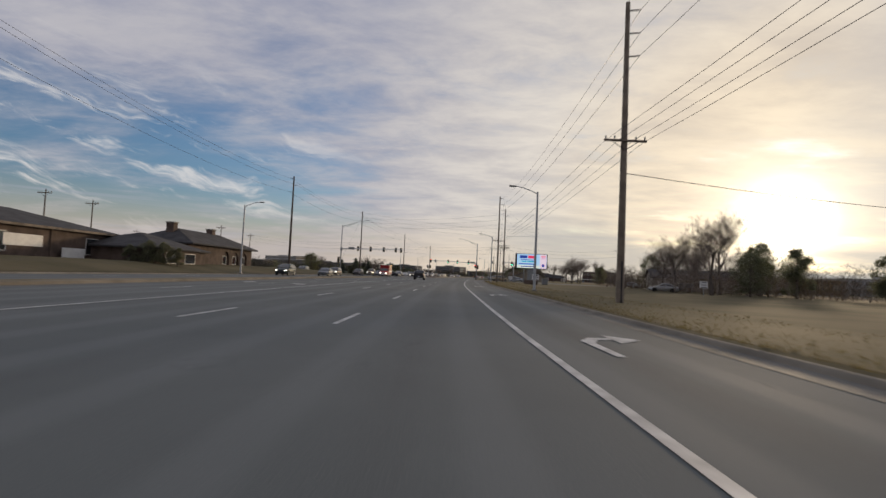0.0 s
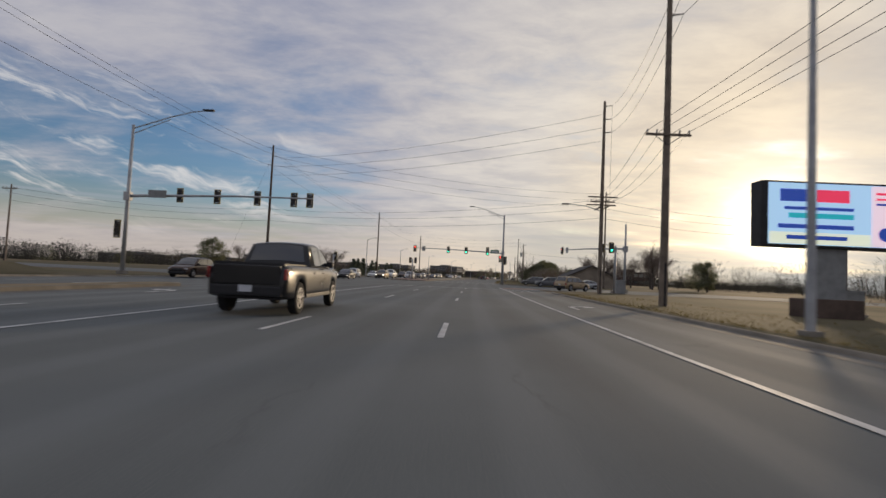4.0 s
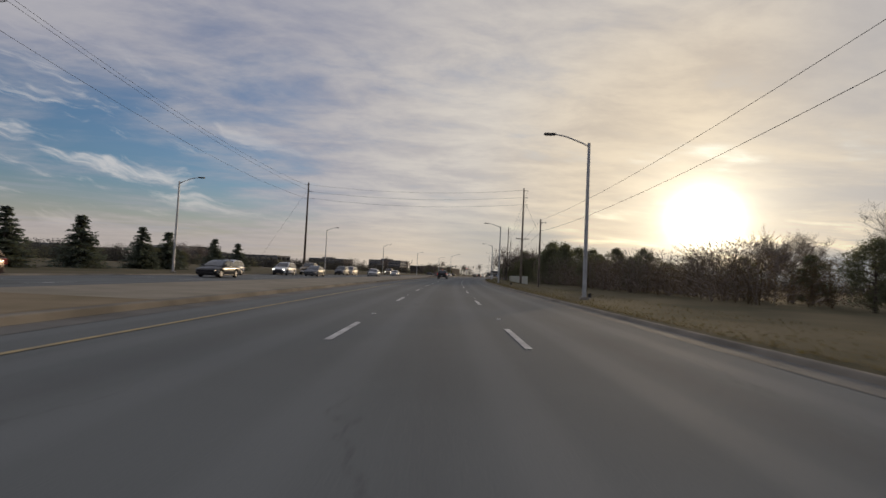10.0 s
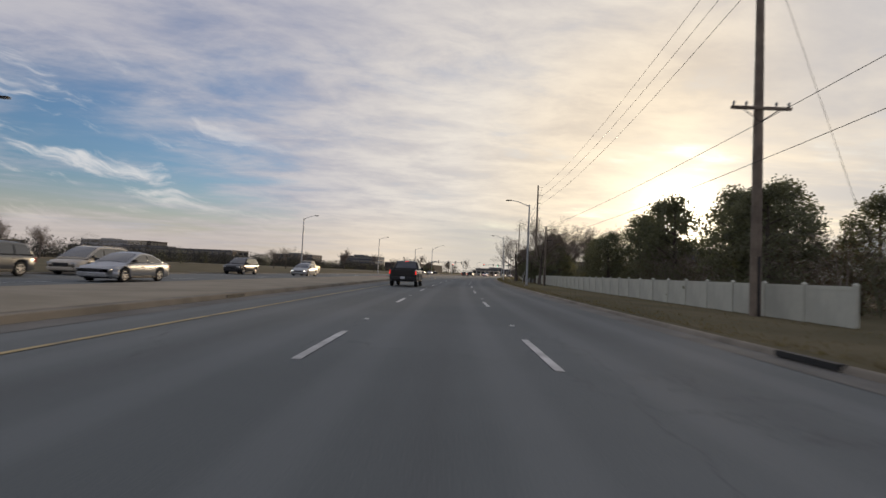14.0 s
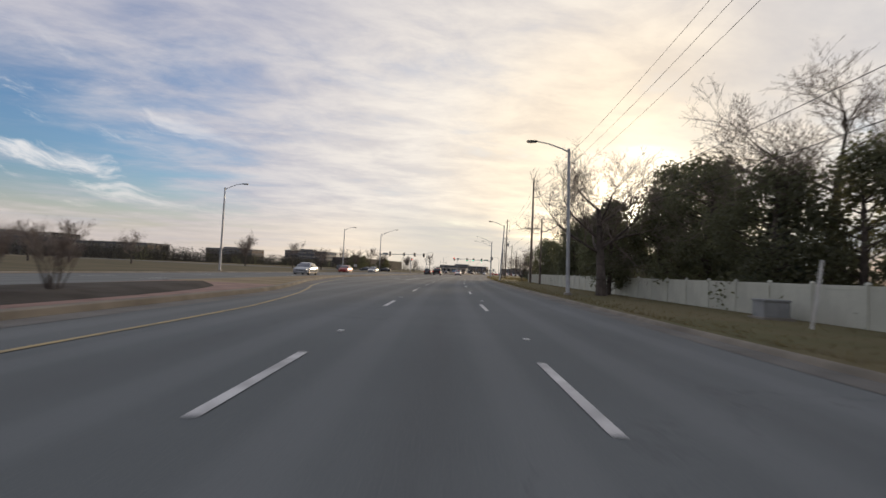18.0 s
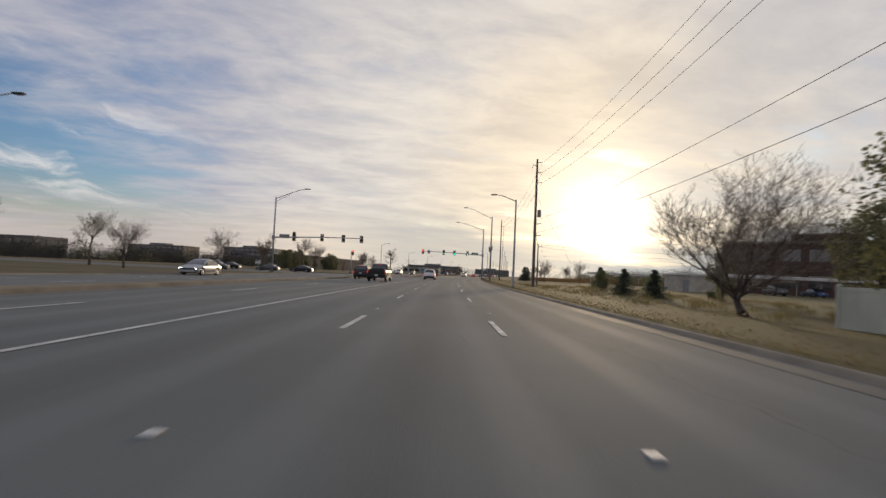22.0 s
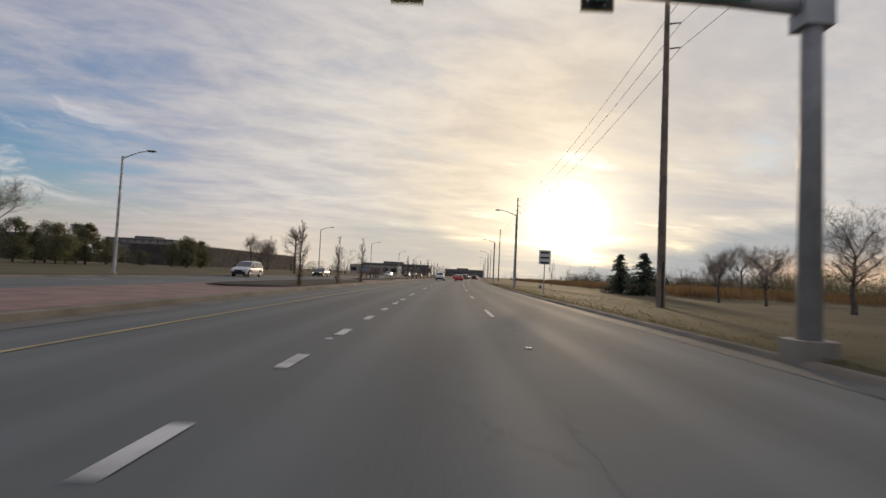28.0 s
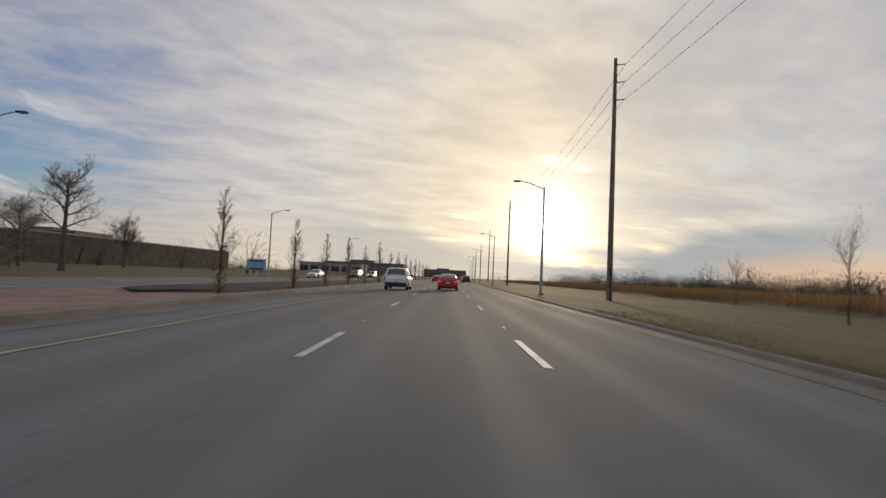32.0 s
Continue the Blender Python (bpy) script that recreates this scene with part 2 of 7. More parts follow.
BARE_SOIL = material("worn_tan_soil", (0.27, 0.215, 0.14), 0.95, 0, 0.2, 0.3, 0.5, 9.0, tint=(0.19, 0.155, 0.095), spec=0.1)
DRY_GRASS = material("dry_grass", (0.135, 0.114, 0.068), 0.95, 0, 0.22, 0.12, 0.6, 7.0, tint=(0.088, 0.080, 0.046), spec=0.1)
FIELD = material("winter_field", (0.20, 0.158, 0.098), 0.95, 0, 0.2, 0.03, 0.4, 2.0, tint=(0.135, 0.113, 0.068), spec=0.1)
LAWN = material("thin_lawn", (0.122, 0.116, 0.060), 0.95, 0, 0.22, 0.2, 0.6, 8.0, tint=(0.158, 0.132, 0.078), spec=0.1)
EARTH = material("mulch", (0.078, 0.070, 0.060), 0.95, 0, 0.2, 0.6, 0.6, 12.0, spec=0.1)
WHITE_LINE = material("white_road_paint", (0.62, 0.62, 0.60), 0.7, 0, 0.22, 1.4, 0.1, 25, tint=(0.36, 0.36, 0.35))
YELLOW_LINE = material("yellow_road_paint", (0.42, 0.32, 0.15), 0.7, 0, 0.22, 1.4, 0.1, 25, tint=(0.25, 0.21, 0.13))
STEEL = material("galvanised_steel", (0.44, 0.45, 0.46), 0.55, 0.35, 0.12, 1.5, 0, 30)
BROWN_STEEL = material("weathering_steel", (0.115, 0.085, 0.065), 0.75, 0.2, 0.2, 0.8, 0.1, 20)
WOOD = material("weathered_pole_wood", (0.245, 0.20, 0.155), 0.9, 0, 0.22, 0.9, 0.3, 16)
DARK = material("dark_metal", (0.03, 0.03, 0.032), 0.6, 0.2, 0.1, 2)
CABLE = material("cable", (0.02, 0.02, 0.022), 0.6, 0.0, 0.05, 2)
GREY_BOX = material("grey_cabinet_paint", (0.27, 0.28, 0.28), 0.6, 0, 0.1, 2)
SIGN_GREEN = material("green_sign", (0.025, 0.16, 0.10), 0.5, 0, 0.05, 2)
SIGN_WHITE = material("white_sign", (0.66, 0.66, 0.64), 0.5, 0, 0.06, 2)
SIGN_BLACK = material("black_lettering", (0.02, 0.02, 0.02), 0.6, 0, 0.02, 2)
SIGNAL_YELLOW = material("yellow_reflective_border", (0.55, 0.42, 0.10), 0.5, 0, 0.08, 2)
RED_ON = lamp_material("lit_red_signal", (1.0, 0.05, 0.03), 5.0)
GREEN_ON = lamp_material("lit_green_signal", (0.05, 0.95, 0.55), 4.0)
LENS_OFF = glass_material("unlit_lens", (0.03, 0.025, 0.02), 0.3)


# ---- the boulevard's line ----
BENDS = [(0, 0.00), (43, 0.21), (84, 0.67), (125, 2.76), (165, 5.21), (204, 6.87), (241, 7.91), (279, 9.22), (316, 11.24), (355, 13.20), (394, 14.79), (434, 16.30), (474, 17.39), (513, 18.82), (550, 20.20), (586, 21.60), (620, 22.64), (660, 23.6), (760, 24.5), (1500, 25.0)]


def bend(s):
    return radians(np.interp(s, [b[0] for b in BENDS], [b[1] for b in BENDS]))


STEP, FIRST, LAST = 1.0, -80, 1500
line_s = np.arange(FIRST, LAST + 1, STEP)
line_h = np.array([bend(v) for v in line_s])
line_x = np.concatenate([[0], np.cumsum(np.sin((line_h[1:] + line_h[:-1]) / 2) * STEP)])
line_y = np.concatenate([[0], np.cumsum(np.cos((line_h[1:] + line_h[:-1]) / 2) * STEP)])
line_x -= np.interp(0, line_s, line_x)
line_y -= np.interp(0, line_s, line_y)


def heading(s):
    return float(np.interp(s, line_s, line_h))


def at(s, lat, z=0.0):
    """The place s metres along the line and lat metres to its right."""
    h = heading(s)
    return Vector((float(np.interp(s, line_s, line_x)) + lat * math.cos(h), float(np.interp(s, line_s, line_y)) - lat * math.sin(h), z))


def drift(s):
    """The traffic lanes lie further left at the start: the car changes lane there."""
    return float(np.interp(s, (10, 20, 50, 62, 72, 85, 98, 113, 126, 134, 142), (-3.66, -3.52, -2.95, -2.65, -2.32, -1.76, -1.27, -0.78, -0.4, -0.12, 0.0)))


def lane(s, l, z=0.0):
    return at(s, l + drift(s), z)


def facing(s, lat, z=0.0, turn=0.0):
    """The pose of a thing at that place; its y axis looks along the line, turned left by turn degrees."""
    p = at(s, lat, z)
    return pose(p.x, p.y, p.z, 0, 0, -math.degrees(heading(s)) + turn)


# ---- mesh helpers ----
def link_mesh(name, bm, mat, smooth=False):
    me = bpy.data.meshes.new(name)
    bm.to_mesh(me)
    bm.free()
    for m in (mat if isinstance(mat, (list, tuple)) else [mat]):
        me.materials.append(m)
    if smooth:
        me.polygons.foreach_set("use_smooth", [True] * len(me.polygons))
    return new(name, me)


def part(name, bm, mat, parent, label="", smooth=False):
    ob = link_mesh(name, bm, mat, smooth)
    ob.parent = parent
    return tagged(ob, label) if label else ob


def empty(name, label, category, group=""):
    return tagged(new(name), label, category, group)


def box(bm, x0, x1, y0, y1, z0, z1, bevel=0.0):
    v = [bm.verts.new((x, y, z)) for x in (x0, x1) for y in (y0, y1) for z in (z0, z1)]
    fs = [bm.faces.new([v[i] for i in q]) for q in ((0, 1, 3, 2), (4, 6, 7, 5), (0, 4, 5, 1), (2, 3, 7, 6), (0, 2, 6, 4), (1, 5, 7, 3))]
    if bevel:
        bmesh.ops.bevel(bm, geom=list({e for f in fs for e in f.edges}), offset=bevel, segments=2, profile=0.7, affect="EDGES")
    return bm


def boxed(*sizes, bevel=0.0):
    return box(bmesh.new(), *sizes, bevel=bevel)


def tube(bm, points, radii, sides=8, caps=True):
    """A tapered tube along points."""
    points = [Vector(p) for p in points]
    rings = []
    for i, p in enumerate(points):
        d = (points[min(i + 1, len(points) - 1)] - points[max(i - 1, 0)]).normalized()
        u = d.cross(Vector((0, 0, 1)) if abs(d.z) < 0.9 else Vector((1, 0, 0))).normalized()
        v = d.cross(u)
        r = radii[i] if isinstance(radii, (list, tuple)) else radii
        rings.append([bm.verts.new(p + (u * math.cos(a) + v * math.sin(a)) * r) for a in (2 * math.pi * k / sides for k in range(sides))])
    for a, b in zip(rings, rings[1:]):
        for k in range(sides):
            bm.faces.new((a[k], a[(k + 1) % sides], b[(k + 1) % sides], b[k]))
    if caps:
        bm.faces.new(rings[0][::-1])
        bm.faces.new(rings[-1])
    return bm


def tubed(points, radii, sides=8):
    return tube(bmesh.new(), points, radii, sides)


def ribbon(name, s0, s1, edges, mat, step=4.0, where=lane, uv_shift=0.0):
    """A strip along the boulevard; edges are (l, z) across it, which may be functions of s."""
    bm = bmesh.new()
    uv = bm.loops.layers.uv.new("uv")
    n = max(1, math.ceil((s1 - s0) / step))
    rows = []
    for i in range(n + 1):
        s = s0 + (s1 - s0) * i / n
        row = []
        for l, z in edges:
            l = l(s) if callable(l) else l
            row.append((bm.verts.new(where(s, l, z)), (l + uv_shift, s)))
        rows.append(row)
    for a, b in zip(rows, rows[1:]):
        for j in range(len(edges) - 1):
            q = (a[j], a[j + 1], b[j + 1], b[j])
            f = bm.faces.new([v for v, _ in q])
            for lp, (_, t) in zip(f.loops, q):
                lp[uv].uv = t
    return link_mesh(name, bm, mat)


def sheet(name, outline, z, mat, depth=0.0):
    """A flat piece of ground from its outline of world points; depth gives it a rim."""
    bm = bmesh.new()
    uv = bm.loops.layers.uv.new("uv")
    top = bm.faces.new([bm.verts.new((p.x, p.y, z)) for p in outline])
    if top.normal.z < 0 or top.calc_area() and (bm.normal_update() or top.normal.z < 0):
        top.normal_flip()
    if depth:
        r = bmesh.ops.extrude_face_region(bm, geom=[top])
        for v in r["geom"]:
            if isinstance(v, bmesh.types.BMVert):
                v.co.z -= depth
    bm.normal_update()
    for f in bm.faces:
        for lp in f.loops:
            lp[uv].uv = (lp.vert.co.x, lp.vert.co.y)
    return link_mesh(name, bm, mat)


def structure(ob, label, category="ground"):
    return tagged(ob, label, category, kind="structure")


# ---- ground and roads ----
big = bmesh.new()
bmesh.ops.create_grid(big, x_segments=40, y_segments=40, size=2600, matrix=Matrix.Translation((150, 350, -0.05)))
structure(link_mesh("ground", big, FIELD), "flat dry winter grassland reaching to the horizon")
structure(ribbon("road", FIRST, 1500, [(-24.2, 0), (-13.5, 0), (-2, 0), (lambda s: 9.5 if s < 180 else 6.0, 0)], ASPHALT), "grey worn asphalt of a wide boulevard", "road")
for n, s0 in enumerate((157, 533)):
    for a, b in ((-260, -18), (6, 260))[:2 if s0 < 200 else 1]:
        structure(sheet("road_cross_%d" % (2 * n + (a > 0) + 1), [at(s0 - 13, a), at(s0 + 14, a), at(s0 + 14, b), at(s0 - 13, b)], -0.008, ASPHALT), "grey asphalt of the side street", "road")


def flare(base, end, way, r=9.0):
    """A kerb line that swings out round a corner as it comes to s = end."""
    def line(s):
        k = min(max(r - (end - s) * way, 0), r * 0.999)
        return base + (r - math.sqrt(r * r - k * k))
    return line


def shifted(f, d):
    return (lambda s: f(s) + d) if callable(f) else f + d


def verge(n, s0, s1, f, sign, reach, mat, step=3.0):
    """Gutter, kerb and the grass behind it, on the right (sign 1) or the left (-1)."""
    structure(ribbon("gutter_%d" % n, s0, s1, [(shifted(f, -0.65 * sign), 0.006), (f, 0.004)], GUTTER, step), "pale concrete gutter pan", "gutter")
    structure(ribbon("kerb_%d" % n, s0, s1, [(f, 0.0), (shifted(f, 0.05 * sign), 0.06), (shifted(f, 0.08 * sign), 0.085), (shifted(f, 0.11 * sign), 0.095), (shifted(f, 0.2 * sign), 0.10), (shifted(f, 0.21 * sign), 0.0)], KERB_STONE, step), "weathered concrete kerb", "kerb")
    structure(ribbon("verge_%d" % n, s0, s1, [(shifted(f, 0.17 * sign), 0.09), (shifted(f, 0.5 * sign), 0.13), (shifted(f, 3.5 * sign), 0.10), (shifted(f, 7 * sign), 0.0), (shifted(f, 12 * sign), -0.03), (reach, -0.02), (reach + sign, -0.06)], mat, step), "short dry winter grass beside the road", "grass")


verge(1, FIRST, 140, flare(9.3, 142, 1, 11), 1, 70, DRY_GRASS)
verge(2, 172, 330, flare(5.7, 171, -1, 12), 1, 60, DRY_GRASS)
verge(3, 330, 549, lambda s: 5.7, 1, 60, LAWN)
verge(4, 549, 1500, lambda s: 5.75, 1, 90, DRY_GRASS, 5.0)
left = lambda base, end, way, r=9.0: (lambda s, g=flare(0, end, way, r): base - g(s))
verge(5, FIRST, 140, left(-24.2, 142, 1), -1, -70, DRY_GRASS)
verge(6, 172, 515, left(-24.0, 171, -1), -1, -120, DRY_GRASS)
verge(7, 549, 1500, left(-24.0, 547, -1), -1, -120, DRY_GRASS, 5.0)


def island(n, s0, s1, l0, l1, mat, label, gutter=True, noses=(True, True), taper=lambda s: 0.0):
    """A raised median between two kerbs, with rounded noses where it ends; taper moves its near side."""
    def squeeze(s):
        k = min(s - s0 if noses[0] else 9.0, s1 - s if noses[1] else 9.0)
        w = abs(l1 - l0) / 2
        k = min(max(k / min(w, 3.0), 0.02), 1)
        return w * (1 - math.sqrt(1 - (1 - k) ** 2))
    a, b = (lambda s: l0 + taper(s) - squeeze(s)), (lambda s: l1 + squeeze(s))
    if gutter:
        structure(ribbon("median_gutter_%d" % n, s0, s1, [(shifted(a, 0.75), 0.006), (a, 0.004)], GUTTER, 2.0), "pale concrete gutter beside the median", "gutter")
    structure(ribbon("median_kerb_%d" % n, s0, s1, [(a, 0.0), (shifted(a, -0.03), 0.14), (shifted(a, -0.06), 0.16), (shifted(a, -0.3), 0.165), (shifted(b, 0.3), 0.165), (shifted(b, 0.06), 0.16), (shifted(b, 0.03), 0.14), (b, 0.0)], KERB_STONE, 1.0), "weathered concrete median kerb", "kerb")
    structure(ribbon("median_%d" % n, s0 + noses[0], s1 - noses[1], [(shifted(a, -0.28), 0.17), (shifted(b, 0.28), 0.17)], mat, 2.0), label, "median")


def ease(s, a, b):
    """0 before a, 1 after b, gliding between."""
    k = min(max((s - a) / (b - a), 0.0), 1.0)
    return k * k * (3 - 2 * k)


def turn_taper(s):
    """The median's near side draws back where the left-turn lanes begin."""
    return -0.3 - 2.6 * ease(s, 374, 394) - 2.5 * ease(s, 386, 412)


island(1, FIRST, 112, -13.3, -14.9, BARE_SOIL, "worn tan soil and thin grass on a narrow median")
island(2, 174, 199, -6.9, -13.6, PAVER, "red brick paved nose of the median", True, (True, False))
island(7, 199, 217, -6.9, -13.6, BARE_SOIL, "worn tan soil and thin grass on the median", True, (False, False), lambda s: -0.4 * ease(s, 199, 217))
island(3, 217, 348, -7.3, -13.6, TAN_CONCRETE, "worn pale concrete median", True, (False, False), lambda s: -0.3 * ease(s, 310, 348))
island(4, 348, 379, -7.3, -13.6, PAVER, "red brick paved median", True, (False, False), turn_taper)
island(5, 379, 509, -7.3, -13.9, BARE_SOIL, "worn tan soil and thin grass on a median that narrows", True, (False, True), turn_taper)
island(6, 553, 1300, -7.7, -13.8, PAVER, "red brick paved median")
for n, (s0, s1) in enumerate(((575, 604), (611, 629), (637, 1295))):
    bed = lambda s, k=1.0, a=s0, b=s1: -10.75 + k * 2.55 * math.sqrt(max(0.0, 1 - max(0.0, 1 - min(s - a, b - s) / 5.0) ** 2))
    structure(ribbon("planting_bed_%d" % (n + 2), s0, s1, [(bed, 0.176), (lambda s, f=bed: f(s) * 0.7 - 10.75 * 0.3, 0.27), (lambda s, f=bed: -21.5 - (f(s) * 0.7 - 10.75 * 0.3), 0.27), (lambda s, f=bed: -21.5 - f(s), 0.176)], EARTH, 1.0 if s1 < 700 else 3.0), "low mound of bare mulch in the paved median", "planting bed")


# ---- road markings ----
def stripe(name, s0, s1, l, w, mat, label, where=lane):
    ob = ribbon(name, s0, s1, [(shifted(l, -w / 2), 0.010), (shifted(l, w / 2), 0.010)], mat, 4.0, where)
    return tagged(ob, label, "road marking", kind="structure")


stripe("edge_line", FIRST, 133, 5.45, 0.14, WHITE_LINE, "solid white line beside the right-turn lane")
stripe("edge_line", FIRST, 135, -5.8, 0.14, WHITE_LINE, "solid white line beside the left-turn lanes")
stripe("edge_line", 411.5, 514, -5.3, 0.14, WHITE_LINE, "solid white line beside the left-turn lanes")
stripe("yellow_line", 186, 404, lambda s: -5.25 - 1.75 * ease(s, 366, 384) + 0.8 * (turn_taper(s) + 0.3) * ease(s, 372, 386), 0.12, YELLOW_LINE, "solid yellow line along the median")
stripe("yellow_line", 556, 1400, -5.4, 0.12, YELLOW_LINE, "solid yellow line along the median")
stripe("yellow_line", 190, 500, -14.3, 0.12, YELLOW_LINE, "solid yellow line along the median")
stripe("edge_line", 136, 136.5, lambda s: -0.1, 10.9, WHITE_LINE, "white stop line across the lanes")
stripe("edge_line", 514.3, 514.9, lambda s: -3.8, 18.2, WHITE_LINE, "white stop line across the lanes")
for l, ranges in ((1.5, ((-76, 136), (188, 510), (556, 1300))), (-1.95, ((-76, 136), (188, 510), (577, 1300))), (-9.3, ((-40, 100), (425, 508))), (-17.4, ((-70, 120), (190, 505), (560, 1200))), (-20.8, ((-70, 120), (190, 505), (560, 1200)))):
    for a, b in ranges:
        spots = [199.95 + 12.19 * k for k in range(-1, 92)] if b > 137 else [70.5 + 11.85 * k for k in range(-12, 3)] + [108.9, 121.3, 132.95]
        for s0 in spots:
            if a <= s0 and s0 + 3.0 < b:
                ll = l - (0.15 if b < 137 and l in (1.5, -1.95) else 0.2 if 330 < s0 < 510 and l == 1.5 else 0.08 if 188 < s0 < 330 and l == 1.5 else 0)
                tagged(ribbon("lane_dash", s0, s0 + 3.05, [(ll - 0.065, 0.010), (ll + 0.065, 0.010)], WHITE_LINE, 4.0), "white broken lane line", "road marking", "lane dashes", "structure")
marker_shape = boxed(-0.055, 0.055, -0.05, 0.05, 0.0, 0.02, bevel=0.006)
marker_me = bpy.data.meshes.new("pavement_marker")
marker_shape.to_mesh(marker_me)
marker_me.materials.append(SIGN_WHITE)
for l in (1.5, -1.95):
    for k in range(-1, 46):
        s0 = 200.5 + 12.19 * k + 5.0
        if 510 < s0 < 556:
            continue
        ob = new("pavement_marker", marker_me)
        ob.matrix_world = facing(s0, l, 0.0)
        tagged(ob, "small pale raised pavement marker on asphalt", "pavement marker", "pavement markers", "structure")


def painted(points, w, label):
    """A painted line through those (s, lat) places."""
    bm = bmesh.new()
    ps = [at(s, l, 0.011) for s, l in points]
    rows = []
    for i, p in enumerate(ps):
        d = (ps[min(i + 1, len(ps) - 1)] - ps[max(i - 1, 0)]).normalized()
        n = Vector((d.y, -d.x, 0)) * w / 2
        rows.append((bm.verts.new(p - n), bm.verts.new(p + n)))
    for a, b in zip(rows, rows[1:]):
        bm.faces.new((a[0], a[1], b[1], b[0]))
    return tagged(link_mesh("edge_line", bm, WHITE_LINE), label, "road marking", kind="structure")


painted([(133, 5.2), (140, 5.25), (147, 5.2)], 0.13, "white line carried on past the stop line")
painted([(131.5, 5.0), (134.6, 5.9), (138.1, 7.2), (142.6, 9.1), (145.4, 10.9), (147.4, 12.8), (148.4, 15.0)], 0.2, "curved white line of the turning lane")
painted([(140.8, 6.9), (136.3, 9.5), (131.0, 12.6)], 0.13, "white crosswalk line across the turning lane")
painted([(139.4, 5.3), (136.8, 5.75), (134.0, 6.3)], 0.16, "white crosswalk line across the turning lane")
painted([(186, 4.9), (193.6, 4.85)], 0.13, "white line at the start of the kerb")
painted([(193.5, 5.1), (191.8, 6.4), (189.0, 8.6)], 0.12, "white line curving into the side street")
structure(sheet("paved_corner", [at(146.4, 5.5), at(148.6, 8.5), at(148.4, 11.6), at(143.4, 8.4), at(140.6, 5.7)], 0.009, PAVER), "worn red paving between the turning lanes", "paving")
for k in range(7):
    tagged(ribbon("lane_dash", 553 + 3.3 * k, 554 + 3.3 * k, [(-2.0, 0.010), (-1.82, 0.010)], WHITE_LINE), "short white dotted lane line", "road marking", "lane dots", "structure")
for k in range(12):
    tagged(ribbon("crosswalk_bar", 180.5, 183.5, [(-5.6 + 0.98 * k, 0.010), (-5.15 + 0.98 * k, 0.010)], WHITE_LINE), "white crosswalk bar", "road marking", "crosswalk bars", "structure")


def arrow(s, l, turn):
    """A turn arrow painted on the road; turn is 1 for right, -1 for left."""
    bm = bmesh.new()
    stem = [(0.0, 0.0), (0.16, 0.0), (0.16, 1.1), (0.36, 1.45), (0.75, 1.55)]
    back = [(0.75, 1.75), (0.25, 1.70), (-0.05, 1.3), (-0.02, 0.6)]
    head = [(0.72, 1.2), (1.35, 1.66), (0.72, 2.12)]
    for shape in (stem + back, head):
        v = [bm.verts.new(lane(s + y * 1.5, l + (x - 0.55) * turn, 0.012)) for x, y in shape]
        f = bm.faces.new(v)
    bm.normal_update()
    for f in bm.faces:
        if f.normal.z < 0:
            f.normal_flip()
    tagged(link_mesh("arrow_marking", bm, WHITE_LINE), "white turn arrow painted on asphalt", "road marking", "turn arrows", "structure")


for s0 in (8.2, 32, 57.5, 82, 106, 130.5):
    arrow(s0, 7.1, 1)
for s0 in (36, 56, 78, 104):
    arrow(s0, -7.5, -1)
    arrow(s0, -11.2, -1)
for s0 in (415.5, 436, 483, 507.5):
    arrow(s0, -7.2, -1)
    arrow(s0 + 0.4, -10.9, -1)


# ---- poles, lamps, wires ----
def insulator(bm, p, q):
    tube(bm, [p, q], [0.035, 0.03], 5)


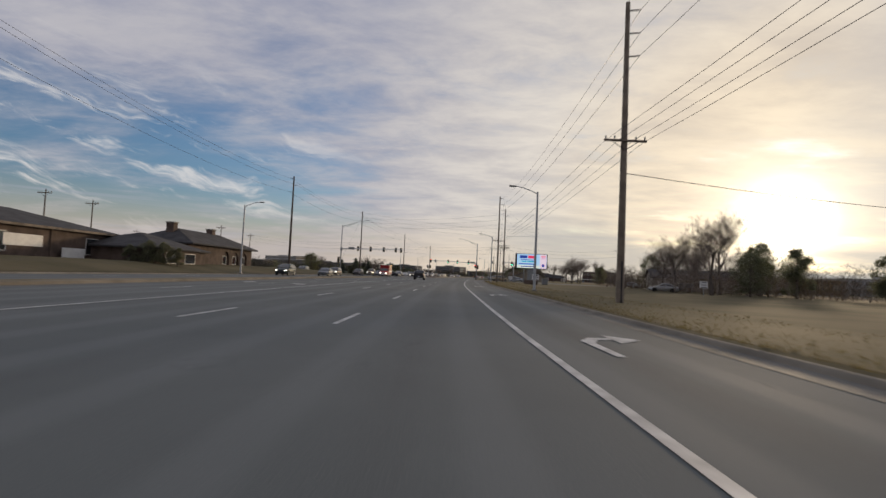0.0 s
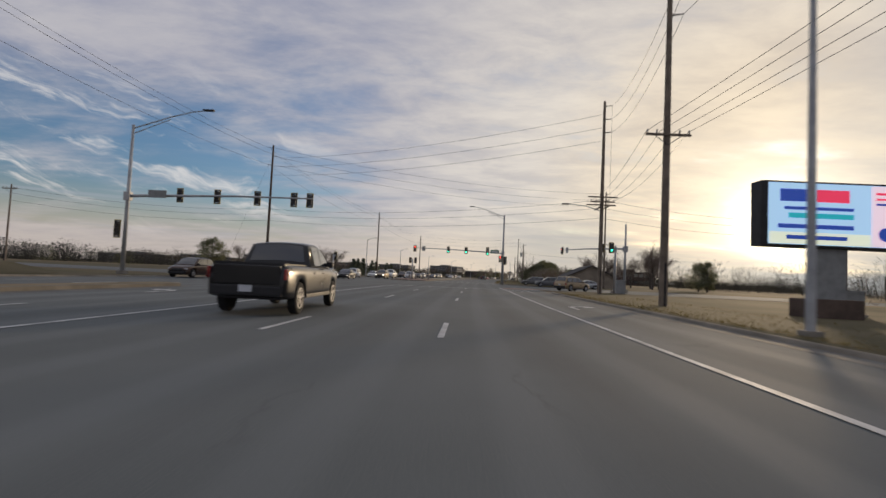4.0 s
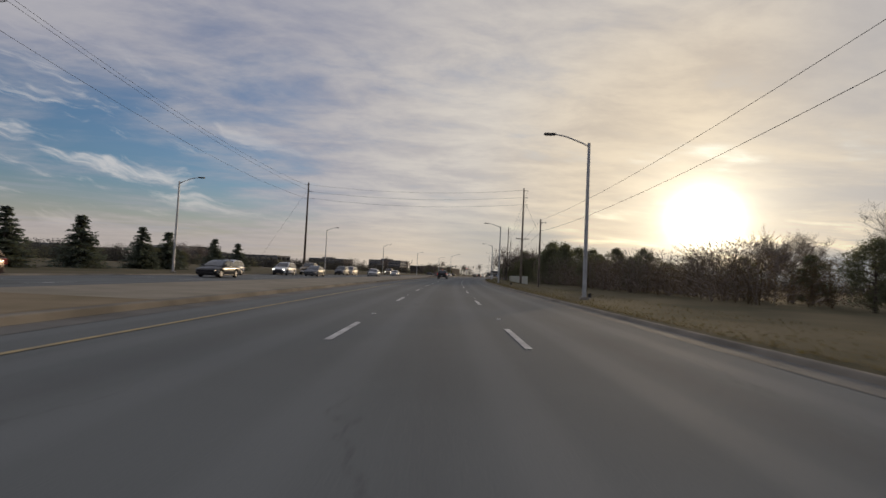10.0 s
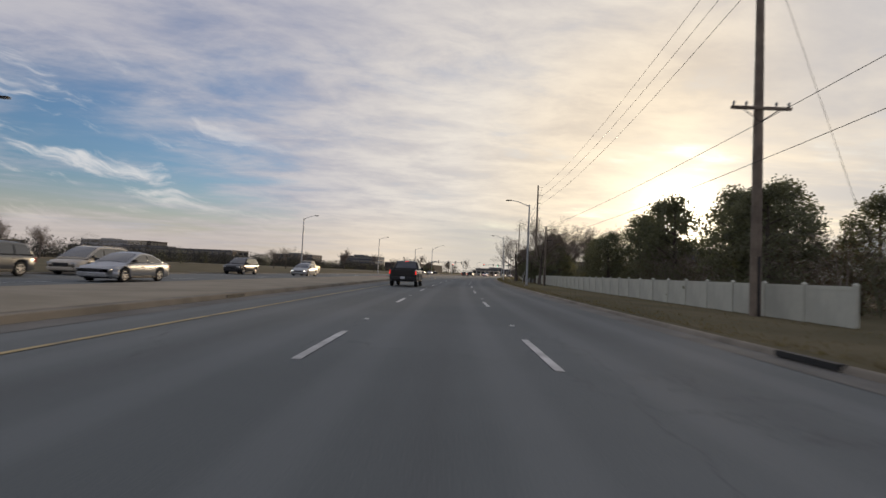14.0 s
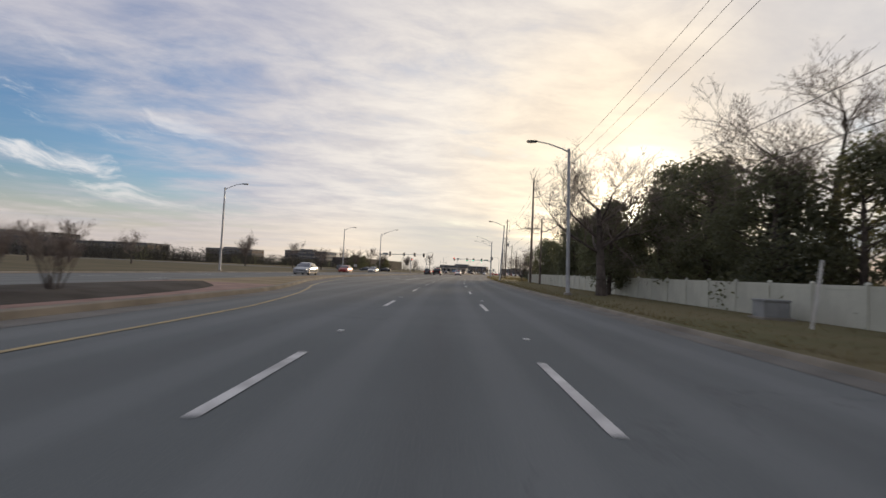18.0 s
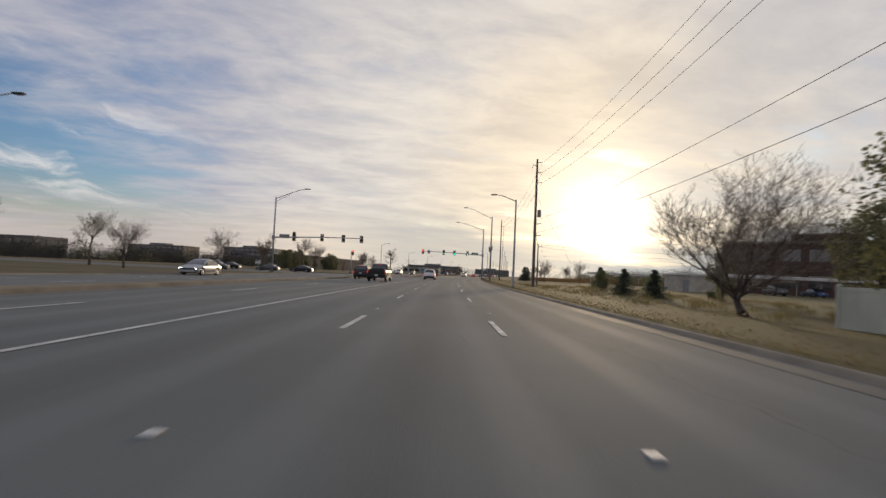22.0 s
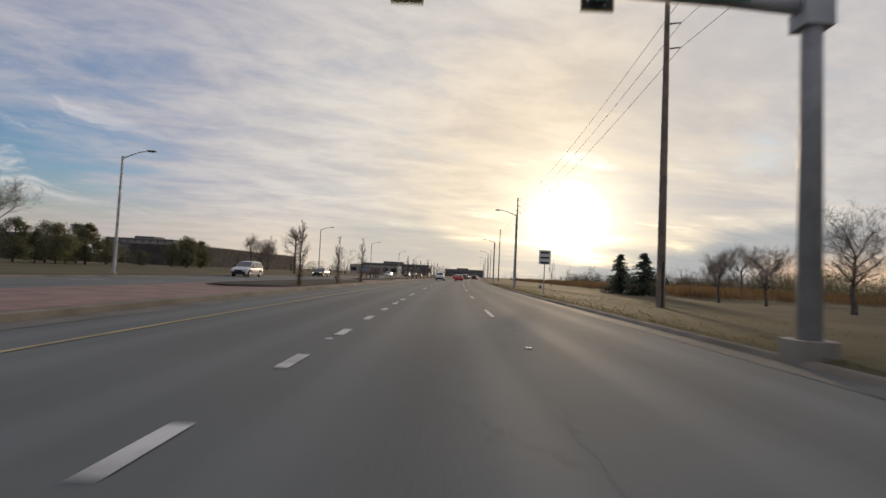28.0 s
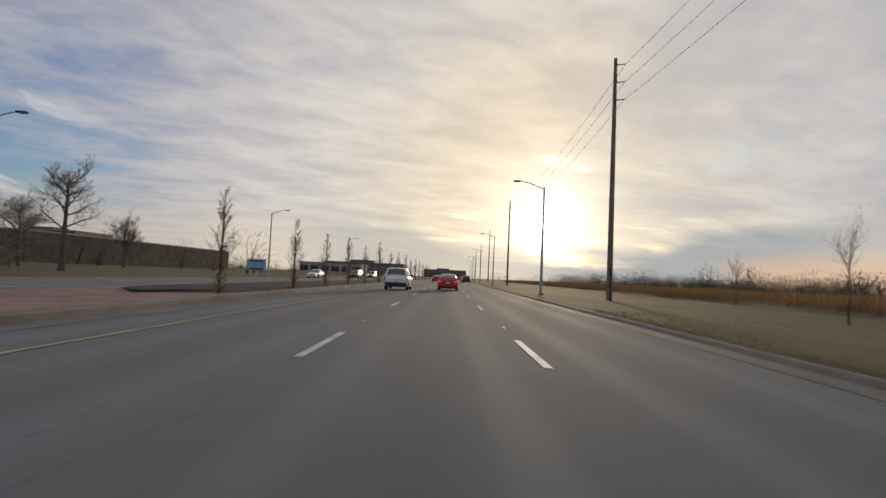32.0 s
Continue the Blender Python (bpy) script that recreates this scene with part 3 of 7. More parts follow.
def utility_pole(s, lat, h, mat=None, arm_z=None, arm_len=2.4, pins=3, pin_way=1, can=False, top_arm=False, r=0.22, label="tall round weathered utility pole"):
    """A tall tapered pole with line posts, a wooden crossarm and perhaps a transformer."""
    mat = mat or WOOD
    root = empty("utility_pole", label, "utility pole", "utility poles")
    root.matrix_world = facing(s, lat, 0.0)
    part("pole", tubed([(0, 0, -0.3), (0, 0, h * 0.5), (0, 0, h)], [r, r * 0.8, r * 0.55], 10), mat, root)
    for k in range(pins):
        z = h - 0.5 - 1.35 * k
        w = pin_way if pin_way else (1 if k % 2 else -1)
        bm = tubed([(0, 0, z), (w * 0.75, 0, z + 0.1)], [0.05, 0.035], 6)
        part("line_post", bm, DARK, root)
    if arm_z:
        bm = boxed(-arm_len / 2, arm_len / 2, -0.24, -0.12, arm_z - 0.06, arm_z + 0.06, bevel=0.01)
        arm = part("crossarm", bm, WOOD, root)
        for x in (-arm_len / 2 + 0.1, -arm_len / 4, arm_len / 4, arm_len / 2 - 0.1):
            part("insulator", tubed([(x, -0.18, arm_z + 0.06), (x, -0.18, arm_z + 0.2), (x, -0.18, arm_z + 0.26)], [0.03, 0.05, 0.03], 6), GREY_BOX, arm)
        for x in (-1, 1):
            part("brace", tubed([(x * arm_len * 0.3, -0.17, arm_z - 0.05), (0, -0.17, arm_z - 0.55)], 0.02, 4), DARK, root)
    if top_arm:
        part("crossarm", boxed(-0.9, 0.9, -0.1, 0.1, h - 0.15, h - 0.03, bevel=0.01), WOOD, root)
    if can:
        x, z = (-0.45, h) if h < 12 else (0.5, h - 4.5)
        part("transformer", tubed([(x, 0, z - 3.2), (x, 0, z - 3.15), (x, 0, z - 2.3), (x, 0, z - 2.2)], [0.2, 0.26, 0.26, 0.15], 10), GREY_BOX, root, "grey transformer can")
        part("cutout", tubed([(0.0, 0, h - 0.9), (-0.55, 0, h - 0.8), (-0.6, 0, h - 1.2)], 0.04, 5), DARK, root)
    part("ground_wire_guard", boxed(-0.04, 0.04, -r - 0.03, -r + 0.03, 0, 2.4), DARK, root)
    return root


TALL = ((28.3, 10.0, 17.3), (111.4, 11.3, 19.0), (135.2, 14.4, 19.4), (194, 28.5, 20.4))
for s0, lat, h in TALL:
    root = utility_pole(s0, lat, h, None, 9.2)
    if s0 == 135.2:
        for y, z in ((-0.35, 9.65), (0.3, 8.95)):
            part("crossarm", boxed(-1.45, 1.45, y - 0.06, y + 0.06, z - 0.06, z + 0.06, bevel=0.01), WOOD, root)
        for x in (-0.3, 0.3):
            part("side_arm", boxed(x - 0.06, x + 0.06, -1.3, 1.6, 8.55, 8.67, bevel=0.01), WOOD, root)
        part("lamp_arm", tubed([(0, 0, 8.3), (-1.6, 0, 8.75), (-3.3, 0, 8.9)], [0.05, 0.04, 0.035], 8), STEEL, root)
        part("lamp_head", boxed(-3.95, -3.25, -0.14, 0.14, 8.82, 8.94, bevel=0.04), DARK, root, "flat dark lamp head")
utility_pole(210.3, 12.4, 9.9, None, None, pins=1, can=True, r=0.16, label="short wooden pole with a grey transformer")
utility_pole(299.4, 12.2, 18.0, None, 8.4)
utility_pole(270.1, 11.4, 8.9, None, None, pins=1, r=0.16, label="short weathered wooden pole")
utility_pole(343.4, 10.6, 7.6, None, None, pins=2, r=0.17, label="short weathered wooden pole")
utility_pole(367.6, 12.0, 17.1, None, 9.0)
utility_pole(437.6, 11.9, 17.1, None, 8.8)
utility_pole(424.3, 11.6, 9.0, None, None, pins=2, r=0.16, label="short weathered wooden pole")
utility_pole(500.0, 11.1, 16.8, None, None, can=True)
utility_pole(492.7, 10.0, 7.9, None, None, pins=2, r=0.17, label="short weathered wooden pole")
utility_pole(523.0, 15.0, 7.1, None, None, pins=1, r=0.15, label="short weathered wooden pole")
utility_pole(576.6, 11.1, 16.9, None, None, pins=3)
for k, s0 in enumerate((657, 728, 797, 868, 940, 1012)):
    utility_pole(s0, 12.0, 18.2, None, None)
for s0, h in ((98.9, 19.3), (161.8, 20.6), (235.8, 19.6), (303.2, 18.3)):
    utility_pole(s0, -30.6, h, BROWN_STEEL, None, pins=3, pin_way=0, r=0.24, label="tall slender rust-brown steel power pole")
for s0, lat, h in ((150, -62, 11), (152, -100, 11), (152, -140, 11), (118, -54, 10.5), (75, -60, 11.3), (85, -60, 11.1), (58, -62, 11)):
    utility_pole(s0, lat, h, None, h - 0.6, 2.2, pins=0, r=0.15, label="wooden utility pole beyond the buildings")
for s0, lat, h in ((60, 75, 10), (95, 85, 10), (120, 70, 11), (150, 48, 11), (152, 85, 11), (40, 105, 11), (152, 140, 11)):
    utility_pole(s0, lat, h, None, h - 0.6, 2.2, pins=0, r=0.15, label="wooden utility pole beyond the field")


def wire(name, pts, sag, r=0.022, label="black overhead power cable"):
    """A cable that hangs through the given points, as one thread."""
    bm = bmesh.new()
    line = [pts[0]]
    for a, b in zip(pts, pts[1:]):
        n = 14
        for k in range(1, n + 1):
            u = k / n
            p = a.lerp(b, u)
            p.z -= 4 * sag * u * (1 - u)
            line.append(p)
    tube(bm, line, r, 4, False)
    tagged(link_mesh(name, bm, CABLE), label, "power cable", "overhead cables")


def span(stops, dx, sag=1.2, r=0.016):
    wire("power_cable", [at(s, lat + dx, z) for s, lat, z in stops], sag, r)


for k in range(3):
    dz = 0.5 + 1.35 * k
    side = -0.75 if k % 2 == 0 else 0.75
    span([(-40, -30.6, 18 - dz), (30, -31.5, 18.6 - dz), (98.9, -30.6, 19.4 - dz), (161.8, -30.6, 20.7 - dz), (235.8, -30.6, 19.7 - dz), (303.2, -30.6, 18.4 - dz)], side)
    span([(303.2, -30.6, 18.4 - dz), (299.4, 12.2, 18.1 - dz)], 0.0, 1.0)
    span([(299.4, 12.2, 18.1 - dz), (367.6, 12.0, 17.2 - dz), (437.6, 11.9, 17.2 - dz), (500, 11.1, 16.9 - dz), (576.6, 11.1, 17.0 - dz), (657, 12, 18.3 - dz), (728, 12, 18.3 - dz), (797, 12, 18.3 - dz), (868, 12, 18.3 - dz)], 0.75)
    span([(-50, 10.5, 17 - dz), (28.3, 10, 17.4 - dz), (111.4, 11.3, 19.1 - dz), (135.2, 14.4, 19.5 - dz), (194, 28.5, 20.5 - dz)], 0.75)
    span([(161.8, -30.6, 20.7 - dz), (194, 28.5, 20.5 - dz)], 0.0, 1.6)
    span([(135.2, 14.4, 18.6 - dz), (161.8, -30.6, 19.0 - dz)], 0.0, 1.0)
for dx in (-1.1, -0.4, 0.4, 1.1):
    span([(-50, 10.5, 9.2), (28.3, 10, 9.2), (111.4, 11.3, 9.4), (135.2, 14.4, 9.4)], dx, 0.7, 0.013)
for dz, dx in ((0, 0), (1.4, 0.2)):
    span([(210.3, 12.4, 9.6 - dz), (270.1, 11.4, 8.8 - dz), (343.4, 10.6, 7.5 - dz), (424.3, 11.6, 8.8 - dz), (492.7, 10.0, 7.8 - dz), (523, 15.0, 7.0 - dz * 0.3), (536, 60, 8.0 - dz)], dx, 0.8, 0.013)
span([(28.3, 10, 7.4), (40, 60, 8.0)], 0, 0.8, 0.02)
span([(210.3, 12.4, 7.5), (225, 60, 8.0)], 0, 0.8, 0.013)
for z in (7.6, 8.6, 9.4):
    span([(150, -62, z + 1.2), (161.8, -30.6, z + 1), (135.2, 14.4, z), (150, 48, z + 1)], 0, 0.9, 0.013)


def street_lamp(s, lat, h=9.2, reach=2.5, sign=1, rise=0.2, lean=0.0):
    """A galvanised pole with a tapered arm over the road and a flat lamp head. sign 1 stands on the right."""
    root = empty("street_lamp", "galvanised steel street lamp, unlit", "street lamp", "street lamps")
    root.matrix_world = facing(s, lat, 0.14, 0 if sign > 0 else 180) @ pose(0, 0, 0, 0, lean, 0)
    part("base", boxed(-0.2, 0.2, -0.2, 0.2, -0.1, 0.12, bevel=0.03), CONCRETE, root)
    part("pole", tubed([(0, 0, 0.1), (0, 0, h * 0.5), (0, 0, h - 0.35)], [0.12, 0.10, 0.075], 10), STEEL, root)
    part("arm", tubed([(0, 0, h - 0.55), (-reach * 0.2, 0, h - 0.38 + 0.2 * rise), (-reach * 0.65, 0, h - 0.1 + 0.7 * rise), (-reach, 0, h + rise)], [0.05, 0.045, 0.04, 0.035], 8), STEEL, root)
    bm = boxed(-reach - 0.6, -reach + 0.02, -0.14, 0.14, h + rise - 0.06, h + rise + 0.04, bevel=0.035)
    head = part("lamp_head", bm, DARK, root, "flat dark lamp head")
    part("lens", boxed(-reach - 0.52, -reach - 0.15, -0.11, 0.11, h + rise - 0.085, h + rise - 0.055, bevel=0.01), GREY_BOX, head)
    return root


for s0, lat in ((-6, 8.3), (44.7, 8.2), (97, 8.95), (232, 7.7), (282.5, 7.1), (334, 7.4), (385.0, 7.15), (435.2, 6.85), (484.5, 6.75), (611.3, 7.5), (661, 7.7), (711, 7.7), (761, 7.7), (812, 7.7), (863, 7.7), (914, 7.7)):
    street_lamp(s0, lat, 9.15, 1.95, 1, 0.08, lean={435.2: 2.6, 385.0: -1.5}.get(s0, 0.0))
for s0, lat in ((14, -26.5), (65.7, -26.2), (205.6, -25.6), (252.6, -27.0), (305.1, -26.9), (360.4, -26.9), (407.7, -24.8), (459.5, -24.8), (587.7, -25.1), (648, -27.0), (690, -25.3), (741, -25.3), (792, -25.3), (843, -25.3)):
    street_lamp(s0, lat, 9.3, 1.9, -1, 0.12)


# ---- traffic signals ----
def signal_head(x, z, lit, n=3, border=True, parent=None, y=0.0, turn=1):
    """One signal head: black housing, bordered backplate, visors and lenses. It shows its face towards -y (turn 1)."""
    h = 0.36 * n + 0.06
    body = part("signal_head", boxed(x - 0.17, x + 0.17, y - 0.12, y + 0.12, z - h / 2, z + h / 2, bevel=0.02), DARK, parent, "black traffic signal head")
    f = y - 0.125 * turn
    bm = bmesh.new()
    e, t = h / 2, 0.14
    for a, b, c, d in ((x - 0.32, x - 0.205, z - e - t, z + e + t), (x + 0.205, x + 0.32, z - e - t, z + e + t), (x - 0.205, x + 0.205, z + e + 0.035, z + e + t), (x - 0.205, x + 0.205, z - e - t, z - e - 0.035)):
        box(bm, a, b, y - 0.012, y + 0.012, c, d)
    for k in range(2 * n + 1):
        zz = z - e + 2 * e * k / (2 * n)
        for side in (-1, 1):
            a, b = sorted((x + side * 0.165, x + side * 0.21))
            box(bm, a, b, y - 0.01, y + 0.01, zz - 0.05, zz + 0.05)
    part("backplate", bm, DARK, body)
    bm = bmesh.new()
    w = 0.035
    for a, b, c, d in ((x - 0.35, x - 0.32, z - h / 2 - 0.17, z + h / 2 + 0.17), (x + 0.32, x + 0.35, z - h / 2 - 0.17, z + h / 2 + 0.17), (x - 0.32, x + 0.32, z + h / 2 + 0.14, z + h / 2 + 0.17), (x - 0.32, x + 0.32, z - h / 2 - 0.17, z - h / 2 - 0.14)):
        box(bm, a, b, y - 0.015, y + 0.015, c, d)
    part("border", bm, SIGNAL_YELLOW, body, "yellow reflective border")
    for k in range(n):
        zz = z + h / 2 - 0.21 - 0.36 * k
        on = lit is not None and (k == 0 and lit == "red" or k == n - 1 and lit == "green")
        m = (RED_ON if lit == "red" else GREEN_ON) if on else LENS_OFF
        part("lens", tubed([(x, f, zz), (x, f - 0.02 * turn, zz)], 0.14, 14), m, body, ("lit %s lens" % lit) if on else "")
        bm = bmesh.new()
        ring = []
        for j in range(13):
            a = radians(-20 + 220 * j / 12)
            ring.append((x + 0.155 * math.cos(a), zz + 0.155 * math.sin(a)))
        for (xa, za), (xb, zb) in zip(ring, ring[1:]):
            bm.faces.new([bm.verts.new(q) for q in ((xa, f, za), (xb, f, zb), (xb, f - 0.2 * turn, zb), (xa, f - 0.2 * turn, za))])
        part("visor", bm, DARK, body)
    centre = Vector((x, y, z))
    size = Matrix.Translation(centre) @ Matrix.Scale(0.8, 4) @ Matrix.Translation(-centre)
    for piece in [body] + list(body.children):
        piece.data.transform(size)
    return body


def mast(s, lat, h, arm_z, arm_len, heads, sign=1, turn=0, lamp=True, name_sign=None, small_sign=None, side=(), lit_face=1, lamp_reach=5.2, girth=0.17, label="galvanised mast-arm traffic signal over the lanes"):
    """A signal mast: pole, arm reaching over the lanes, heads, signs and a lamp arm on top."""
    root = empty("traffic_signal", label, "traffic signal", "traffic signals")
    root.matrix_world = facing(s, lat, 0.15, turn)
    k = -sign
    part("base", tubed([(0, 0, -0.2), (0, 0, 0.25)], 0.42, 16), CONCRETE, root)
    part("pole", tubed([(0, 0, 0.2), (0, 0, h * 0.5), (0, 0, h)], [girth, girth * 0.85, girth * 0.6], 14), STEEL, root, smooth=True)
    part("arm", tubed([(0, 0, arm_z - 0.25), (k * arm_len * 0.1, 0, arm_z - 0.15), (k * arm_len * 0.6, 0, arm_z + 0.1), (k * arm_len, 0, arm_z + 0.15)], [0.13, 0.12, 0.08, 0.06], 12), STEEL, root, smooth=True)
    grip = 0.26 if arm_len > 1 else 0.13
    part("bracket", boxed(-grip, grip, -grip * 0.85, grip * 0.85, arm_z - 0.35 - grip, arm_z + 0.1, bevel=0.03), STEEL, root)
    for d, lit, n in heads:
        signal_head(k * d, arm_z + 0.02, lit, n, True, root, -0.2 * lit_face, lit_face)
    for d, z, lit, n in side:
        signal_head(d, z, lit, n, True, root, -0.25, 1)
    if lamp:
        part("lamp_arm", tubed([(0, 0, h - 0.3), (k * lamp_reach * 0.5, 0, h + 0.75), (k * lamp_reach * 0.8, 0, h + 1.25), (k * lamp_reach, 0, h + 1.4)], [0.06, 0.05, 0.045, 0.04], 8), STEEL, root)
        part("lamp_truss", tubed([(0, 0, h - 0.75), (k * lamp_reach * 0.5, 0, h + 0.55)], [0.04, 0.03], 6), STEEL, root)
        part("lamp_head", boxed(k * lamp_reach - 0.45, k * lamp_reach + 0.45, -0.16, 0.16, h + 1.33, h + 1.47, bevel=0.04), DARK, root)
    if name_sign:
        d, w = name_sign
        front = lit_face > 0
        sg = part("street_name_sign", boxed(k * d - w / 2, k * d + w / 2, -0.3, -0.27, arm_z - 0.32, arm_z + 0.3, bevel=0.01), SIGN_GREEN if front else GREY_BOX, root, "green street name sign" if front else "bare grey back of a street name sign")
        if front:
            part("lettering_bar", boxed(k * d - w * 0.38, k * d + w * 0.38, -0.306, -0.302, arm_z - 0.14, arm_z + 0.1), SIGN_WHITE, sg)
    if small_sign:
        d = small_sign
        sg = part("lane_sign", boxed(k * d - 0.32, k * d + 0.32, -0.3, -0.27, arm_z - 0.38, arm_z + 0.48, bevel=0.01), SIGN_WHITE, root, "white regulation sign")
        for i in range(4):
            part("lettering_bar", boxed(k * d - 0.27, k * d + 0.27, -0.306, -0.302, arm_z + 0.3 - 0.2 * i, arm_z + 0.38 - 0.2 * i), SIGN_BLACK, sg)
    return root


mast(176.4, 6.85, 12.4, 5.72, 16.4, [(16.0, "red", 3), (9.9, "green", 3), (6.65, "green", 3), (2.8, "green", 4)], name_sign=(1.5, 1.5), small_sign=14.4, side=((-0.45, 4.45, "red", 3), (0.42, 4.2, None, 4)), lamp_reach=5.9, girth=0.22)
mast(124.5, -26.6, 12.2, 6.55, 15.2, [(4.2, None, 3), (7.3, None, 3), (10.6, None, 3), (13.6, None, 3), (14.9, None, 3)], sign=-1, lit_face=-1, name_sign=(2.6, 1.5), lamp_reach=6.2, side=((-0.5, 3.6, None, 4),))
mast(512.7, -28.2, 12.0, 5.75, 14.2, [(3.2, None, 4), (7.7, None, 3), (11.1, None, 3), (14.0, None, 3)], sign=-1, lit_face=-1, name_sign=(1.8, 1.6), lamp_reach=5.0)
mast(558.7, 6.1, 12.4, 6.15, 15.2, [(14.75, "red", 3), (9.6, "green", 3), (6.95, "green", 3), (3.75, "green", 3)], name_sign=(1.95, 1.5), small_sign=13.3, lamp_reach=6.4, girth=0.19)
mast(526.0, 6.9, 11.8, 6.2, 11.5, [(3.5, None, 3), (7.5, None, 3), (10.4, None, 3)], turn=-90, lit_face=-1, name_sign=(1.6, 1.5), lamp=False)
street_lamp(526.4, 6.9, 12.0, 4.6, 1, 1.3)
mast(150.1, 21.2, 8.6, 5.7, 15.4, [(4.5, "red", 3), (14.9, "red", 3)], turn=-69, small_sign=13.4, lamp=False)
mast(141.0, 17.5, 5.2, 4.9, 0.6, [(0.5, "green", 3)], lamp=False, label="low pole-mounted traffic signal at the corner")
mast(556.0, -26.0, 5.4, 5.0, 0.6, [(0.4, "red", 3)], sign=-1, lamp=False, label="pole-mounted traffic signal showing red")
mast(189.5, -11.5, 4.3, 3.9, 0.6, [(0.55, None, 3), (-0.55, None, 3)], lamp=False, lit_face=-1, label="pedestal traffic signal on the median")
mast(172.0, -23.0, 4.0, 3.6, 0.4, [(0.3, None, 4)], sign=-1, lamp=False, lit_face=-1, label="pole-mounted traffic signal at the far corner")


# ---- vehicles ----
TYRE = material("tyre_rubber", (0.02, 0.02, 0.02), 0.9, 0, 0.1, 6)
RIM = material("alloy_rim", (0.42, 0.42, 0.43), 0.4, 0.6, 0.08, 6)
TRIM = material("black_trim", (0.018, 0.018, 0.02), 0.55, 0, 0.05, 4)
CHROME = material("chrome", (0.6, 0.6, 0.6), 0.2, 0.9, 0.04, 4)
GLASS = glass_material("dark_car_glass", (0.02, 0.025, 0.03))
HEAD_OFF = glass_material("clear_headlight", (0.45, 0.46, 0.48), 0.1)
HEAD_ON = lamp_material("lit_headlight", (1.0, 0.93, 0.80), 5.0)
TAIL_OFF = glass_material("red_tail_lens", (0.25, 0.01, 0.012), 0.15)
TAIL_ON = lamp_material("lit_tail_light", (0.8, 0.022, 0.02), 1.1)
AMBER_ON = lamp_material("lit_amber_light", (1.0, 0.45, 0.05), 5.0)
PLATE = material("number_plate", (0.55, 0.57, 0.6), 0.5, 0, 0.05, 6)
PAINTS = {name: paint_material(name + "_car_paint", c, m) for name, c, m in (
    ("white", (0.72, 0.72, 0.71), 0.0), ("silver", (0.40, 0.41, 0.42), 0.6), ("grey", (0.13, 0.135, 0.14), 0.5), ("black", (0.009, 0.009, 0.010), 0.0),
    ("dark_green", (0.02, 0.032, 0.026), 0.4), ("tan", (0.33, 0.25, 0.15), 0.4), ("beige", (0.50, 0.45, 0.37), 0.2), ("brown", (0.06, 0.035, 0.025), 0.4),
    ("red", (0.32, 0.02, 0.018), 0.2), ("blue", (0.03, 0.07, 0.16), 0.4), ("pale_blue", (0.42, 0.50, 0.58), 0.2))}

# length, width, height, sill, belt, bonnet, boot height, glasshouse foot (rear, front), roof (rear, front), axles (rear, front), wheel radius
SHAPES = {
    "sedan": (4.88, 1.85, 1.46, 0.20, 0.94, 0.86, 0.99, (-1.95, 1.22), (-0.92, 0.18), (-1.40, 1.42), 0.33),
    "hatchback": (4.15, 1.80, 1.60, 0.24, 1.00, 0.98, 1.02, (-1.95, 1.05), (-1.72, 0.30), (-1.28, 1.30), 0.33),
    "suv": (4.75, 1.92, 1.72, 0.27, 1.08, 1.03, 1.08, (-2.24, 1.18), (-1.88, 0.28), (-1.38, 1.45), 0.37),
    "minivan": (5.18, 2.02, 1.78, 0.22, 1.04, 0.98, 1.05, (-2.44, 1.72), (-2.14, 0.55), (-1.52, 1.58), 0.35),
    "pickup": (5.85, 2.04, 1.92, 0.42, 1.26, 1.22, 1.25, (-0.82, 1.42), (-0.62, 0.68), (-1.82, 1.88), 0.42),
}
KINDS = {"sedan": "sedan car", "hatchback": "hatchback car", "suv": "sport utility car", "minivan": "minivan", "pickup": "pickup truck"}


def loft(bm, rings):
    vs = [[bm.verts.new(p) for p in r] for r in rings]
    n = len(vs[0])
    for a, b in zip(vs, vs[1:]):
        for k in range(n):
            bm.faces.new((a[k], a[(k + 1) % n], b[(k + 1) % n], b[k]))
    bm.faces.new(vs[0][::-1])
    bm.faces.new(vs[-1])
    return bm


def wheel_rim(x, w, y, r):
    """A spoked wheel disc on the side x."""
    bm = bmesh.new()
    a, b = x * (w - 0.03), x * (w + 0.016)
    n = 18
    rings = [[bm.verts.new((xx, y + rr * math.cos(t), r + rr * math.sin(t))) for t in (2 * math.pi * k / n for k in range(n))] for xx, rr in ((a, r * 0.66), (b, r * 0.66), (b, r * 0.58), (a, r * 0.56))]
    for p, q in zip(rings, rings[1:]):
        for k in range(n):
            bm.faces.new((p[k], p[(k + 1) % n], q[(k + 1) % n], q[k]))
    for k in range(5):
        t = 2 * math.pi * k / 5 + 0.3
        u, v = (math.cos(t), math.sin(t)), (-math.sin(t), math.cos(t))
        quad = [(y + u[0] * d + v[0] * e, r + u[1] * d + v[1] * e) for d, e in ((0.02, -0.035), (r * 0.60, -0.028), (r * 0.60, 0.028), (0.02, 0.035))]
        top = [bm.verts.new((x * (w + 0.010), *q)) for q in quad]
        low = [bm.verts.new((a, *q)) for q in quad]
        bm.faces.new(top)
        for j in range(4):
            bm.faces.new((top[j], low[j], low[(j + 1) % 4], top[(j + 1) % 4]))
    return tube(bm, [(a, y, r), (x * (w + 0.014), y, r)], r * 0.13, 8)


